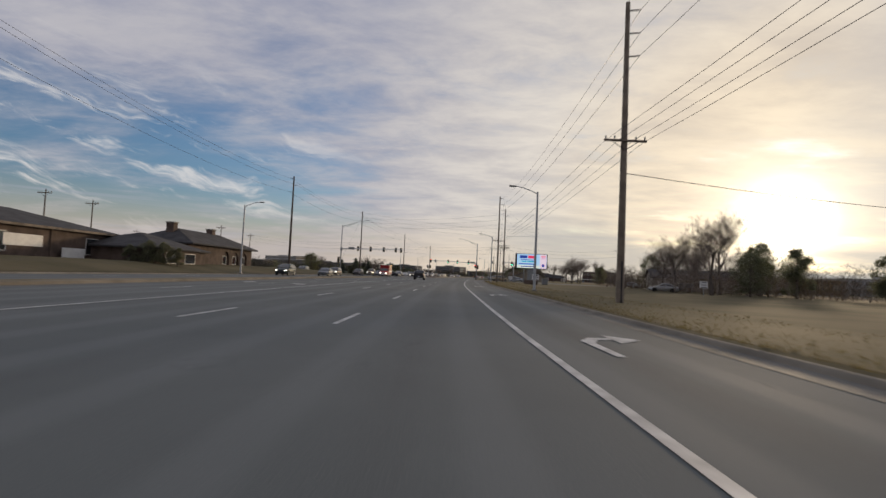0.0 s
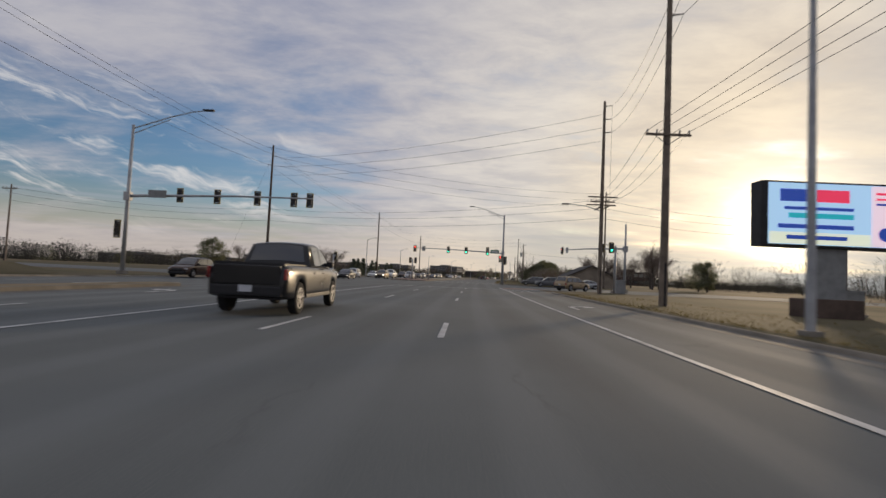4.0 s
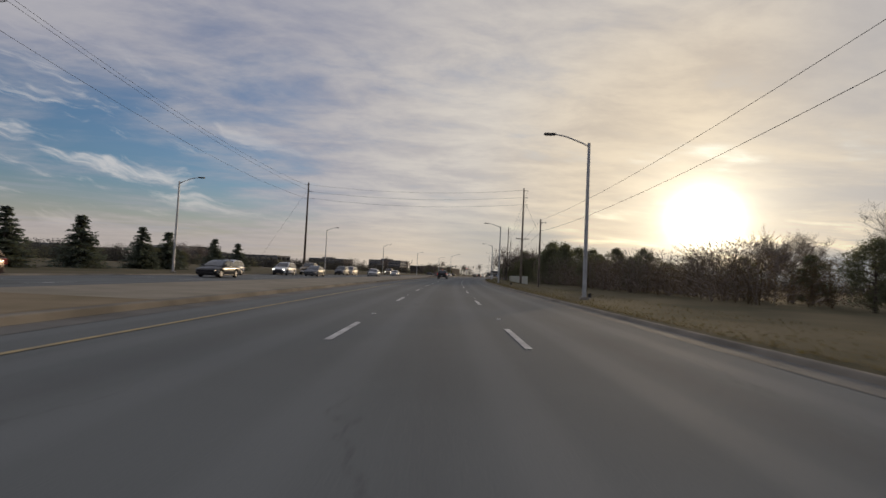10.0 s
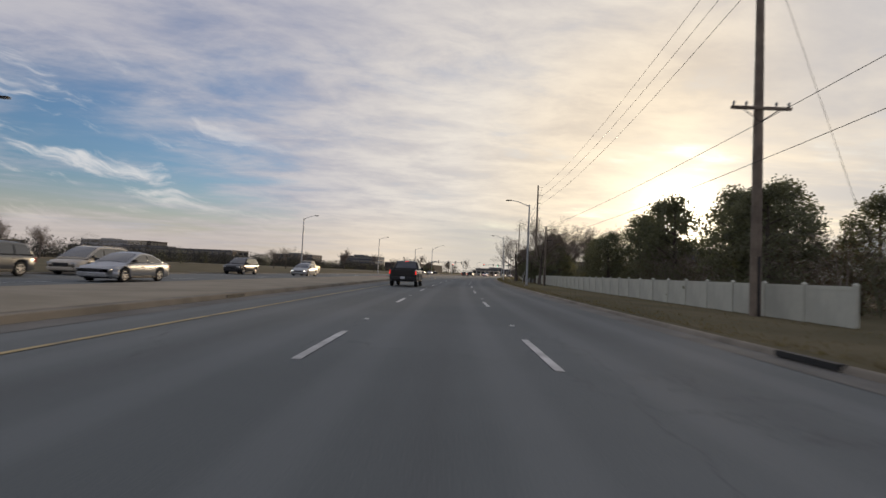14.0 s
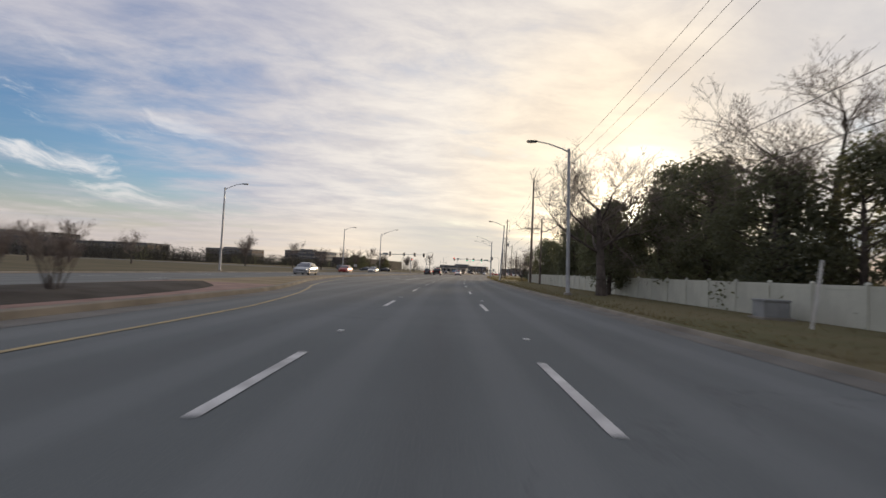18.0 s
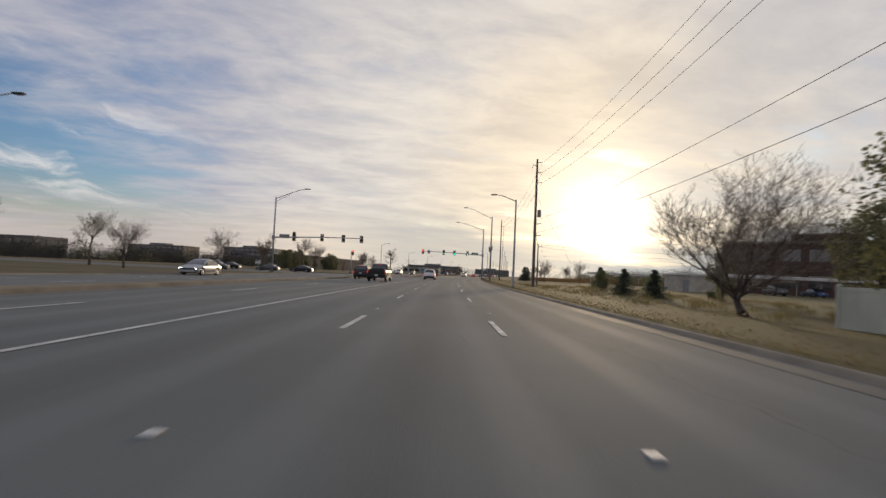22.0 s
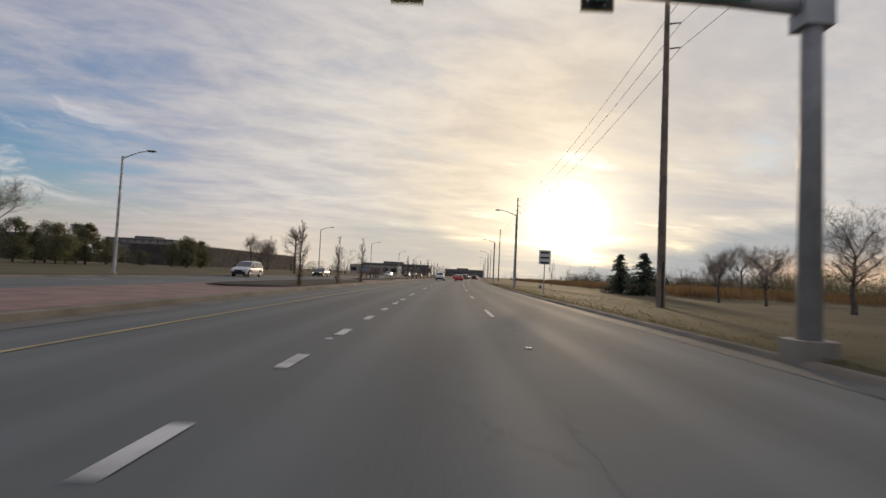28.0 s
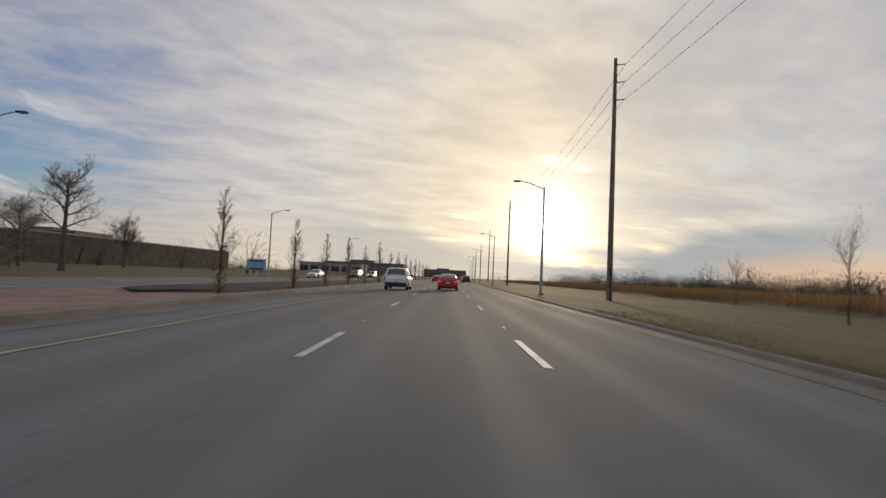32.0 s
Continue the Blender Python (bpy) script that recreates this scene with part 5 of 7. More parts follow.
def bare_tree(seed, h=10.0, spread=0.75, trunk=0.24, upright=0.35, limbs=8, depth=5, fork=0.20, leader=0.55, label="leafless deciduous tree with a fine twiggy crown"):
    """A trunk that forks into limbs, branches and twigs. Built ten metres high."""
    r = random.Random(seed)
    root = tagged(new("bare_tree"), label, "tree", "bare trees")
    wood, fine = Soup(), Soup()
    top = h * fork
    pts = [Vector((0, 0, -0.2)), Vector((r.uniform(-0.1, 0.1), r.uniform(-0.1, 0.1), top * 0.5)), Vector((r.uniform(-0.2, 0.2), r.uniform(-0.2, 0.2), top)), Vector((r.uniform(-0.4, 0.4), r.uniform(-0.4, 0.4), h * leader))]
    for a, b, ra, rb in zip(pts, pts[1:], (trunk * 1.3, trunk, trunk * 0.85), (trunk, trunk * 0.85, trunk * 0.4)):
        wood.limb(a, b, ra, rb, 8)

    def grow(p, d, length, rad, level):
        bits = 3 if level < 3 else 2
        for k in range(bits):
            d = (d + Vector((r.gauss(0, 0.13), r.gauss(0, 0.13), r.gauss(0.05 * upright * 3, 0.1)))).normalized()
            q = p + d * length / bits
            s2 = rad * (1 - 0.55 / bits)
            (wood if level < 2 else fine).limb(p, q, max(rad, 0.0052), max(s2, 0.004), 5 if level < 2 else 3)
            p, rad = q, s2
            if level < depth:
                for _ in range(3 if level == 3 else 2):
                    side = Vector((r.gauss(0, 1), r.gauss(0, 1), r.gauss(upright, 0.5))).normalized()
                    grow(p, (d * 0.75 + side * 0.75).normalized(), length * r.uniform(0.45, 0.66), rad * 0.62, level + 1)

    for k in range(limbs):
        u = r.uniform(0.15, 1.0)
        start = pts[2].lerp(pts[3], u) if k else pts[3]
        a = 6.28 * k / limbs + r.uniform(-0.4, 0.4)
        out = Vector((math.cos(a), math.sin(a), 0)) * spread
        grow(start, (out + Vector((0, 0, 0.55 + 0.6 * u * (1.3 - spread)))).normalized(), h * (0.30 if leader < 0.6 else 0.33 - 0.20 * u) * r.uniform(0.8, 1.15), trunk * 0.33 * (1.1 - 0.4 * u), 1)
    wood.done("trunk", BARK, root)
    fine.done("crown", TWIG, root)
    return root


def evergreen(seed, h=8.0, w=3.0, bare=0.12, label="dark dense evergreen tree", mat=None, n=11000, lobes=40):
    """A broad cedar or pine: limbs, and a lumpy crown of many small sprays with gaps."""
    r = random.Random(seed)
    root = tagged(new("evergreen_tree"), label, "tree", "evergreens")
    wood, crown = Soup(), Soup()
    wood.limb(Vector((0, 0, -0.2)), Vector((0.1, 0, h * 0.5)), 0.2, 0.14, 7)
    wood.limb(Vector((0.1, 0, h * 0.5)), Vector((0, 0.1, h * 0.92)), 0.14, 0.03, 6)
    blobs = []
    for k in range(lobes):
        u = (k + 0.5) / lobes
        z = h * (bare + (0.97 - bare) * u)
        reach = w * (math.sin(math.pi * min(1, 0.18 + 0.80 * u)) ** 0.7) * r.uniform(0.35, 0.95)
        a = r.uniform(0, 6.28)
        c = Vector((math.cos(a) * reach, math.sin(a) * reach, z))
        blobs.append((c, w * r.uniform(0.22, 0.42)))
        wood.limb(Vector((0, 0, max(0.3, z - reach * 0.5))), c, 0.05, 0.015, 4)
    for k in range(n):
        c, size = r.choice(blobs)
        d = Vector((r.gauss(0, 1), r.gauss(0, 1), r.gauss(0, 0.8))).normalized()
        p = c + d * size * r.uniform(0.35, 1.05)
        p.z = max(p.z, 0.05)
        crown.leaf(p, r.uniform(0.11, 0.27), r, 0.6)
    wood.done("trunk", BARK, root)
    crown.done("crown", mat or NEEDLE, root)
    return root


def spruce(seed, h=6.0, w=1.7, label="dark conical spruce tree"):
    r = random.Random(seed)
    root = tagged(new("spruce_tree"), label, "tree", "spruces")
    wood, crown = Soup(), Soup()
    wood.limb(Vector((0, 0, -0.2)), Vector((0, 0, h * 0.97)), 0.14, 0.015, 6)
    tiers = 21
    for t in range(tiers):
        u = t / tiers
        z = h * (0.06 + 0.92 * u)
        reach = w * (1 - u) ** 0.85 * r.uniform(0.8, 1.15) + 0.12
        for k in range(max(5, int(13 * (1 - u)) + 3)):
            a = r.uniform(0, 6.28)
            tip = Vector((math.cos(a) * reach, math.sin(a) * reach, z - reach * 0.18 + r.uniform(-0.1, 0.1)))
            base = Vector((0, 0, z))
            wood.limb(base, tip, 0.02, 0.006, 3)
            for j in range(24):
                v = (j + 2.5) / 26
                crown.leaf(base.lerp(tip, v) + Vector((r.gauss(0, 0.08), r.gauss(0, 0.08), r.gauss(-0.04, 0.06))), r.uniform(0.15, 0.32) * (1.2 - 0.4 * v), r, 0.3)
    wood.done("trunk", BARK, root)
    crown.done("crown", SPRUCE, root)
    return root


def column_tree(seed, h=5.0):
    """A young columnar street tree, leafless, with a tuft of brown leaves round its foot."""
    r = random.Random(seed)
    root = tagged(new("columnar_tree"), "slender leafless columnar tree in the median bed", "tree", "median trees")
    wood, fine, tuft = Soup(), Soup(), Soup()
    wood.limb(Vector((0, 0, 0)), Vector((r.uniform(-0.05, 0.05), 0, h * 0.5)), 0.06, 0.04, 6)
    wood.limb(Vector((0, 0, h * 0.5)), Vector((r.uniform(-0.15, 0.15), 0, h * 0.92)), 0.04, 0.008, 5)
    for k in range(60):
        z = r.uniform(0.18, 0.95) * h
        a = r.uniform(0, 6.28)
        d = Vector((math.cos(a) * 0.42, math.sin(a) * 0.42, 1.0)).normalized()
        n = h * 0.25 * (1.15 - z / h)
        p = Vector((0, 0, z)) + d * 0.02
        q = p + d * n
        fine.limb(p, q, 0.014, 0.006, 3)
        for _ in range(3):
            e = (d + Vector((r.gauss(0, 0.35), r.gauss(0, 0.35), 0))).normalized()
            b = p.lerp(q, r.uniform(0.3, 1))
            fine.limb(b, b + e * n * 0.5, 0.008, 0.003, 3)
        if r.random() < 0.5:
            tuft.leaf(q, 0.10, r)
    for k in range(170):
        tuft.leaf(Vector((r.gauss(0, 0.15), r.gauss(0, 0.15), r.uniform(0.05, 1.35))), r.uniform(0.07, 0.17), r, 1.2)
    wood.done("trunk", BARK, root)
    fine.done("branch_crown", TWIG, root)
    tuft.done("dead_foliage", BROWN_LEAF, root)
    return root


def shrub(seed, h=1.8, label="small bare multi-stemmed shrub in the median bed", leafy=False):
    r = random.Random(seed)
    root = tagged(new("shrub"), label, "shrub", "median shrubs")
    wood, fine = Soup(), Soup()
    for k in range(16):
        a = r.uniform(0, 6.28)
        d = Vector((math.cos(a) * 0.5, math.sin(a) * 0.5, 1)).normalized()
        p = Vector((r.gauss(0, 0.1), r.gauss(0, 0.1), -0.05))
        q = p + d * h * r.uniform(0.4, 0.6)
        wood.limb(p, q, 0.028, 0.016, 4)
        for _ in range(6):
            e = (d + Vector((r.gauss(0, 0.35), r.gauss(0, 0.35), 0))).normalized()
            t = q + e * h * r.uniform(0.3, 0.5)
            fine.limb(q, t, 0.012, 0.004, 3)
            for _ in range(4):
                g2 = (e + Vector((r.gauss(0, 0.5), r.gauss(0, 0.5), 0.1))).normalized()
                b = q.lerp(t, r.uniform(0.3, 1))
                fine.limb(b, b + g2 * h * 0.22, 0.006, 0.002, 3)
    wood.done("stem", BARK, root)
    fine.done("twig_crown", TWIG, root)
    return root


def plant(stock, s, lat, h, base_h, spin=None, wide=1.0, z=-0.05):
    """A copy of one of the trees in stock, so high, standing at that place."""
    k = plant.count = plant.count + 1
    t = stock[k % len(stock)]
    f = h / base_h
    m = facing(s, lat, z, (k * 77) % 360 if spin is None else spin) @ Matrix.Diagonal((f * wide, f * wide, f, 1))
    if t.get("placed"):
        return copy_thing(t, m @ Matrix.Diagonal((1 / t.scale.x, 1 / t.scale.y, 1 / t.scale.z, 1)))
    t["placed"] = 1
    t.matrix_world = m
    return t


plant.count = 0
BARE = [bare_tree(11, limbs=10, fork=0.15), bare_tree(12, spread=0.85, upright=0.25, limbs=10, fork=0.17), bare_tree(13, spread=0.6, upright=0.6, limbs=12, fork=0.13), bare_tree(14, spread=0.8, upright=0.35, limbs=7)]
CEDAR = [evergreen(21), evergreen(22, w=2.6), evergreen(23, w=3.4, lobes=50)]
PINE = [evergreen(31, 8.0, 2.7, 0.2, "tall dark pine with gaps in its crown", None, 8500, 30), evergreen(32, 8.0, 3.0, 0.15, "tall dark pine with gaps in its crown", None, 9000, 34)]
SAPLING = [bare_tree(18, spread=0.55, trunk=0.13, limbs=7, depth=3, label="slender young leafless tree in the grass")]
SPRUCES = [spruce(41), spruce(42, w=1.9)]
COLUMNS = [column_tree(51), column_tree(52), column_tree(53)]
SHRUBS = [shrub(61), shrub(62)]
# beyond the oncoming lanes
for s0, lat, h in ((58.5, -36.2, 2.3), (59.3, -34.6, 2.8), (59.8, -33.0, 2.7), (60.3, -31.6, 2.2)):
    plant(CEDAR, s0, lat, h, 8.1, wide=1.15, z=0.75)
plant(CEDAR, 197, -60.3, 7.4, 8.1, wide=1.3)
for s0, lat, h in ((192, -46, 5.2), (197, -42, 6.0), (203.5, -43, 5.2), (212.5, -43, 4.9), (209, -40, 5.3), (242.3, -40, 5.1), (248.7, -40.5, 5.4), (259.8, -42, 5.8), (270.5, -42, 5.5), (276.5, -42, 5.3), (288, -41, 5.2), (298.4, -42, 5.0)):
    plant(SPRUCES, s0, lat, h * 1.08, 6.0, wide=1.55)
for s0, lat, h in ((195, -43, 3.2), (200, -44, 3.6), (206.5, -43, 3.4), (211, -44, 3.3), (245.5, -41, 3.4), (251, -42, 3.0), (261.5, -43, 3.4), (273.5, -43, 3.6), (281, -43, 3.0)):
    plant(CEDAR, s0, lat, h, 8.1, wide=1.5)
for s0, lat, h in ((209, -60, 7), (224, -39.5, 8.0), (237.8, -50, 8.5), (231, -46, 7.5), (380, -110, 9), (406, -120, 9.8), (357.9, -90, 7), (368, -90, 7.7)):
    plant(BARE, s0, lat, h, 10.5)
for s0, lat, h in ((430, -60, 7.0), (424, -61, 6.4), (444, -60, 6.2), (502, -67, 10.0), (509, -55, 8.6), (498, -42, 6.9), (529.5, -45, 8.0), (560.4, -50, 8.5), (613, -60, 12), (599.4, -50, 9.5), (678, -51.5, 8.7), (726, -70, 11.7)):
    plant(BARE, s0, lat, h, 10.5)
OVAL = [bare_tree(19, spread=0.95, upright=0.22, trunk=0.26, limbs=17, depth=4, fork=0.24, leader=0.82, label="large leafless tree with an oval crown beside the road")]
for s0, lat, h in ((671.5, -40.2, 11.3), (686.6, -58, 9.6)):
    plant(OVAL, s0, lat, h, 10.2)
for s0, lat, h in ((657, -84, 8.9), (648, -83, 8.2), (632.7, -75, 7.6), (637, -75, 5.8), (641.4, -75, 7.5), (646, -77, 5.8), (651, -77, 8.6), (655.5, -76, 6.0), (677.5, -75, 6.2), (681, -73, 4.6), (684, -75, 8.3), (688, -77, 7.0), (691, -75, 7.8), (695.5, -77, 6.2), (667, -76, 3.9)):
    plant(CEDAR, s0, lat, h, 8.1, wide=1.1)
for s0, h in ((579.2, 4.1), (588.8, 3.9), (598.4, 4.4), (638.6, 4.3), (647.8, 4.2), (655, 3.9), (662.8, 4.3), (671, 4.1), (680.7, 5.1), (692, 4.6), (702, 5.0), (714, 5.1), (725, 4.8), (737, 5.2), (749, 5.0), (762, 4.9), (776, 5.2), (790, 5.0)):
    plant(COLUMNS, s0, -8.45, h * 0.95, 5.0, wide=1.2, z=0.17)
for k, (s0, lat) in enumerate(((357.2, -10.0), (359.2, -9.7), (362.4, -9.9), (364.9, -9.7), (367.2, -9.9))):
    plant(SHRUBS, s0, lat, 1.8 + 0.1 * (k % 3), 2.0, wide=0.72, z=0.24)
plant([bare_tree(74, spread=0.8, upright=0.35, limbs=9, trunk=0.2, fork=0.02, leader=0.10, label="leafless multi-stemmed tree at the end of the fence")], 454.4, 12.3, 7.0, 7.0, 10, 1.05)
plant(BARE[1:2], 355.7, 11.5, 10.2, 10.5, 120, 1.05)
GNARLED = [bare_tree(71, spread=1.25, trunk=0.30, upright=0.05, limbs=6, label="small gnarled leafless ornamental tree in mulch"), bare_tree(72, spread=1.3, trunk=0.32, upright=0.0, limbs=5, label="small gnarled leafless ornamental tree in mulch")]
for s0, lat, h in ((617.6, -11.0, 1.7), (621.5, -12.2, 1.5), (624.0, -11.4, 1.9), (627.2, -12.3, 2.0), (630.5, -12.4, 1.4), (633.5, -12.6, 1.9)):
    plant(GNARLED, s0, lat, h, 8.0, wide=1.15, z=0.17)
mound = lambda k: (lambda s: -10.7 + k * 2.35 * math.sqrt(max(0.002, 1 - ((s - 366) / 10.5) ** 2)))
structure(ribbon("planting_bed_1", 355.5, 376.5, [(mound(1), 0.174), (mound(0.45), 0.30), (mound(-0.45), 0.30), (mound(-1), 0.174)], EARTH, 0.8), "raised dark mulch planting bed on the median", "planting bed")
# beside and behind the right-hand verge
for s0, lat, h in ((479.2, 16.0, 2.5), (473.8, 16.6, 2.4)):
    plant(SPRUCES, s0, lat, h, 6.0, wide=1.8)
for s0, lat, h in ((88.3, 48, 14), (113.8, 55, 11.5), (75.6, 40, 12.3), (125, 60, 12), (97.7, 42, 10), (90, 41, 10.6), (153, 62, 11.5), (237, 50, 12.5), (229, 50, 11), (217, 45, 11.2), (249, 40, 9), (239, 45, 9.7), (204, 31, 8.6), (226, 31, 7.8), (220, 30, 8), (250, 31, 6), (262, 28, 6.4), (322, 70, 14), (270, 46, 9), (290, 52, 10)):
    plant(BARE, s0, lat, h, 10.5)
for s0, lat, h in ((98, 60, 10), (79, 55, 7.8), (76, 46, 6.5), (126, 50, 8.3), (209, 55, 7.2), (217, 56, 7.2), (108, 66, 8), (68, 60, 7), (222, 32, 4.9), (236, 27, 4.7), (246, 30, 4.2), (258, 31, 4.4), (270, 25, 5.6), (279, 27, 5.2), (275, 30, 4.2), (266, 22, 4.3), (286, 26, 6.6), (294, 25, 5.8), (284, 21, 5.0), (303.9, 28, 6.3)):
    plant(CEDAR, s0, lat, h, 8.1)
for s0, lat, h in ((310, 19, 7.6), (314.7, 23, 8.7), (317, 20.5, 8.2), (323.6, 24, 9.6), (331.5, 22, 10.0), (337.6, 23, 10.8), (327, 28, 9.0), (345, 24, 9.6), (356, 26, 10.8), (313, 28, 7.9), (350, 19, 7), (362.4, 10.9, 5.0), (357.5, 14.6, 5.2)):
    plant(PINE, s0, lat, h, 8.1)
for s0, lat, h in ((331, 15.2, 6.0), (366, 15.0, 5.8), (378, 15.0, 7.0), (385, 15.5, 8.0), (392.4, 11.8, 7.2), (427, 16, 6.4), (439, 16, 6.8), (444, 16, 7.4), (448, 15.8, 7.8), (455, 18.5, 5.2), (474, 22, 4.0), (421, 15.6, 8.2)):
    plant(CEDAR, s0, lat, h, 8.1)
for s0, lat, h in ((396.5, 18.5, 11), (391, 18.2, 10.3), (375.5, 17, 7.4), (404.9, 16, 8.6), (391.5, 15.2, 7.8), (412, 17, 9.0), (421.6, 17, 9.3), (416, 18.2, 7.6), (433, 18, 5.5), (440, 19, 5.0)):
    plant(PINE, s0, lat, h, 8.1)
for s0, lat, h, wide in ((379.5, 16.2, 6.5, 1.15), (362, 15.2, 5.0, 1.15), (612.5, 20.4, 5.0, 1.5), (605.5, 20.8, 4.8, 1.5)):
    plant(SPRUCES, s0, lat, h, 6.0, wide=wide)
for s0, lat, h in ((359.5, 20.0, 10.0), (366, 24, 10), (348, 26, 9), (398, 19.5, 10), (373.8, 22, 10), (443, 24, 12.5), (430, 27, 10.5), (592, 22, 4.6), (589, 24, 5.0), (580.5, 24, 6.6), (621, 36, 6.1), (624, 41, 7.6)):
    plant(BARE, s0, lat, h, 10.5)
WIDE = [bare_tree(17, spread=1.15, upright=0.22, trunk=0.26, limbs=8, depth=5, fork=0.20, leader=0.5, label="large leafless street tree with a broad fine crown")]
plant(WIDE, 387.6, 9.9, 9.8, 8.6, 130, 1.05)
plant(WIDE, 379.5, 18.6, 12.0, 8.6, 250, 1.0)
plant(WIDE, 437, 21.5, 11.5, 8.6, 40, 1.0)
for s0, lat, h in ((633.3, 22, 4.6), (641, 17.0, 5.0), (662, 24, 4.6)):
    plant(SAPLING, s0, lat, h, 10.0, wide=0.7)
plant(COLUMNS, 560, 30, 6.0, 5.0)
plant(SPRUCES, 525.5, 26.6, 3.8, 6.0, wide=1.7)
plant(CEDAR, 498.6, 19.6, 2.6, 8.1, wide=1.2)


# ---- distant woods and scrub ----
def woods(name, label, seed, spots, mat, size, n, style="leaf", girth=0.33):
    """Many crowns in one mesh: clumps of small torn sprays, of bare twigs, or of upright stalks."""
    g = np.random.default_rng(seed)
    base = np.repeat(np.array([tuple(p) for p, _ in spots]), n, axis=0)
    h = np.repeat(np.array([q for _, q in spots]), n)[:, None]
    m = len(base)
    if style == "stalk":
        off = np.concatenate([g.normal(0, 0.55, (m, 2)), np.zeros((m, 1))], 1) * h
        way = np.concatenate([g.normal(0, 0.28, (m, 2)), np.ones((m, 1))], 1)
        long = h * g.uniform(0.45, 1.0, (m, 1))
        wide = long * 0.03
    else:
        u = g.random((m, 1)) ** 1.2
        across = g.normal(0, girth, (m, 2)) * (1.15 - 0.6 * u)
        off = np.concatenate([across, 0.05 + 0.95 * u], 1) * h
        if style == "twig":
            way = np.concatenate([across * 1.6, np.full((m, 1), 0.45)], 1) + g.normal(0, 0.16, (m, 3))
            long = h * size * g.uniform(0.10, 0.24, (m, 1))
            wide = h * girth * 0.018
        else:
            way = g.normal(0, 1, (m, 3))
            long = h * size * g.uniform(0.05, 0.13, (m, 1))
            wide = long * 0.33
    way /= np.linalg.norm(way, axis=1)[:, None]
    flat = np.cross(way, g.normal(0, 1, (m, 3)))
    flat /= np.linalg.norm(flat, axis=1)[:, None] + 1e-9
    p = base + off
    v = np.stack([p - flat * wide, p + flat * wide * 0.7 + way * long * 0.4, p + way * long, p - flat * wide * 0.7 + way * long * 0.45], 1).reshape(-1, 3)
    v[:, 2] = np.maximum(v[:, 2], -0.05)
    soup = Soup()
    soup.v = [tuple(q) for q in v.tolist()]
    soup.f = [tuple(q) for q in np.arange(4 * m).reshape(-1, 4).tolist()]
    if style != "stalk":
        r = random.Random(seed)
        for q, hh in spots:
            for _ in range(3):
                soup.limb(q, q + Vector((r.gauss(0, hh * 0.16), r.gauss(0, hh * 0.16), hh * r.uniform(0.7, 1.0))), hh * 0.013, hh * 0.004, 3)
    return tagged(soup.done(name, mat), label, "scrub" if style == "stalk" else "woods", kind="stuff")


def spread(rng, n, s_range, l_range, h_range, z=-0.2):
    return [(at(rng.uniform(*s_range), rng.uniform(*l_range), z), rng.uniform(*h_range)) for _ in range(n)]


rng = random.Random(77)
woods("far_woods", "far line of leafless winter trees", 3, spread(rng, 520, (110, 1250), (-420, -140), (4.5, 9)), FAR_WOOD, 1.0, 260, "twig")
woods("far_hedge", "far dark hedge line at the foot of the woods", 5, spread(rng, 560, (100, 1250), (-420, -140), (2.6, 5.0)), FAR_WOOD, 0.8, 190, "leaf", 0.9)
woods("far_woods", "far line of winter trees beyond the fields", 4, spread(rng, 280, (60, 700), (75, 240), (5, 11)), FAR_WOOD, 1.0, 260, "twig")
woods("far_hedge", "far dark hedge line beyond the fields", 14, spread(rng, 300, (60, 700), (80, 240), (2.2, 4.6)), FAR_WOOD, 0.8, 190, "leaf", 0.9)
woods("far_woods", "far winter trees at the end of the boulevard", 6, [(at(rng.uniform(700, 1450), rng.choice((-1, 1)) * rng.uniform(30, 320), -0.2), rng.uniform(4, 8)) for _ in range(260)], FAR_WOOD, 1.0, 200, "twig")
woods("far_hedge", "dark unbroken line of trees along the far edge of the field", 21, [(at(180 + 0.95 * k + rng.uniform(-2, 2), -172 + rng.uniform(-14, 14), -0.2), rng.choice((3.8, 5.2, 6.2, 7.8)) * rng.uniform(0.85, 1.1)) for k in range(700)], FAR_WOOD, 0.9, 230, "leaf", 0.5)
woods("far_evergreens", "far dark evergreen trees", 8, spread(rng, 190, (100, 900), (-300, -95), (3, 6.5)), NEEDLE, 0.7, 260)
woods("far_woods", "far line of winter trees beyond the scrub field", 16, spread(rng, 420, (620, 1150), (95, 260), (5.5, 10)), FAR_WOOD, 1.0, 240, "twig")
woods("far_hedge", "far dark hedge line beyond the scrub field", 17, spread(rng, 460, (620, 1150), (90, 260), (3.2, 6.2)), FAR_WOOD, 0.8, 190, "leaf", 0.9)
woods("thicket", "dense brown thicket behind the verge", 9, spread(rng, 190, (240, 345), (20, 34), (2.2, 4.6), 0), BROWN_LEAF, 0.40, 500, "leaf", 0.4)
woods("thicket", "brown twiggy thicket behind the verge", 19, spread(rng, 110, (240, 345), (19, 34), (2.4, 4.8), 0), TWIG, 1.0, 420, "twig", 0.4)
woods("undergrowth", "dark undergrowth behind the fence", 10, spread(rng, 90, (300, 455), (16.5, 27), (2.5, 5.0), 0), NEEDLE, 0.45, 520, "leaf", 0.36)
woods("scrub", "rust-brown tall dead scrub in the field", 11, spread(rng, 2300, (600, 880), (25, 80), (0.9, 1.8), 0), SCRUB, 0.9, 70, "stalk")
woods("tall_grass", "tall dead grass and weeds on the verge", 12, spread(rng, 260, (452, 512), (9.5, 26), (0.2, 0.6), 0), TUFT, 1.0, 70, "stalk")
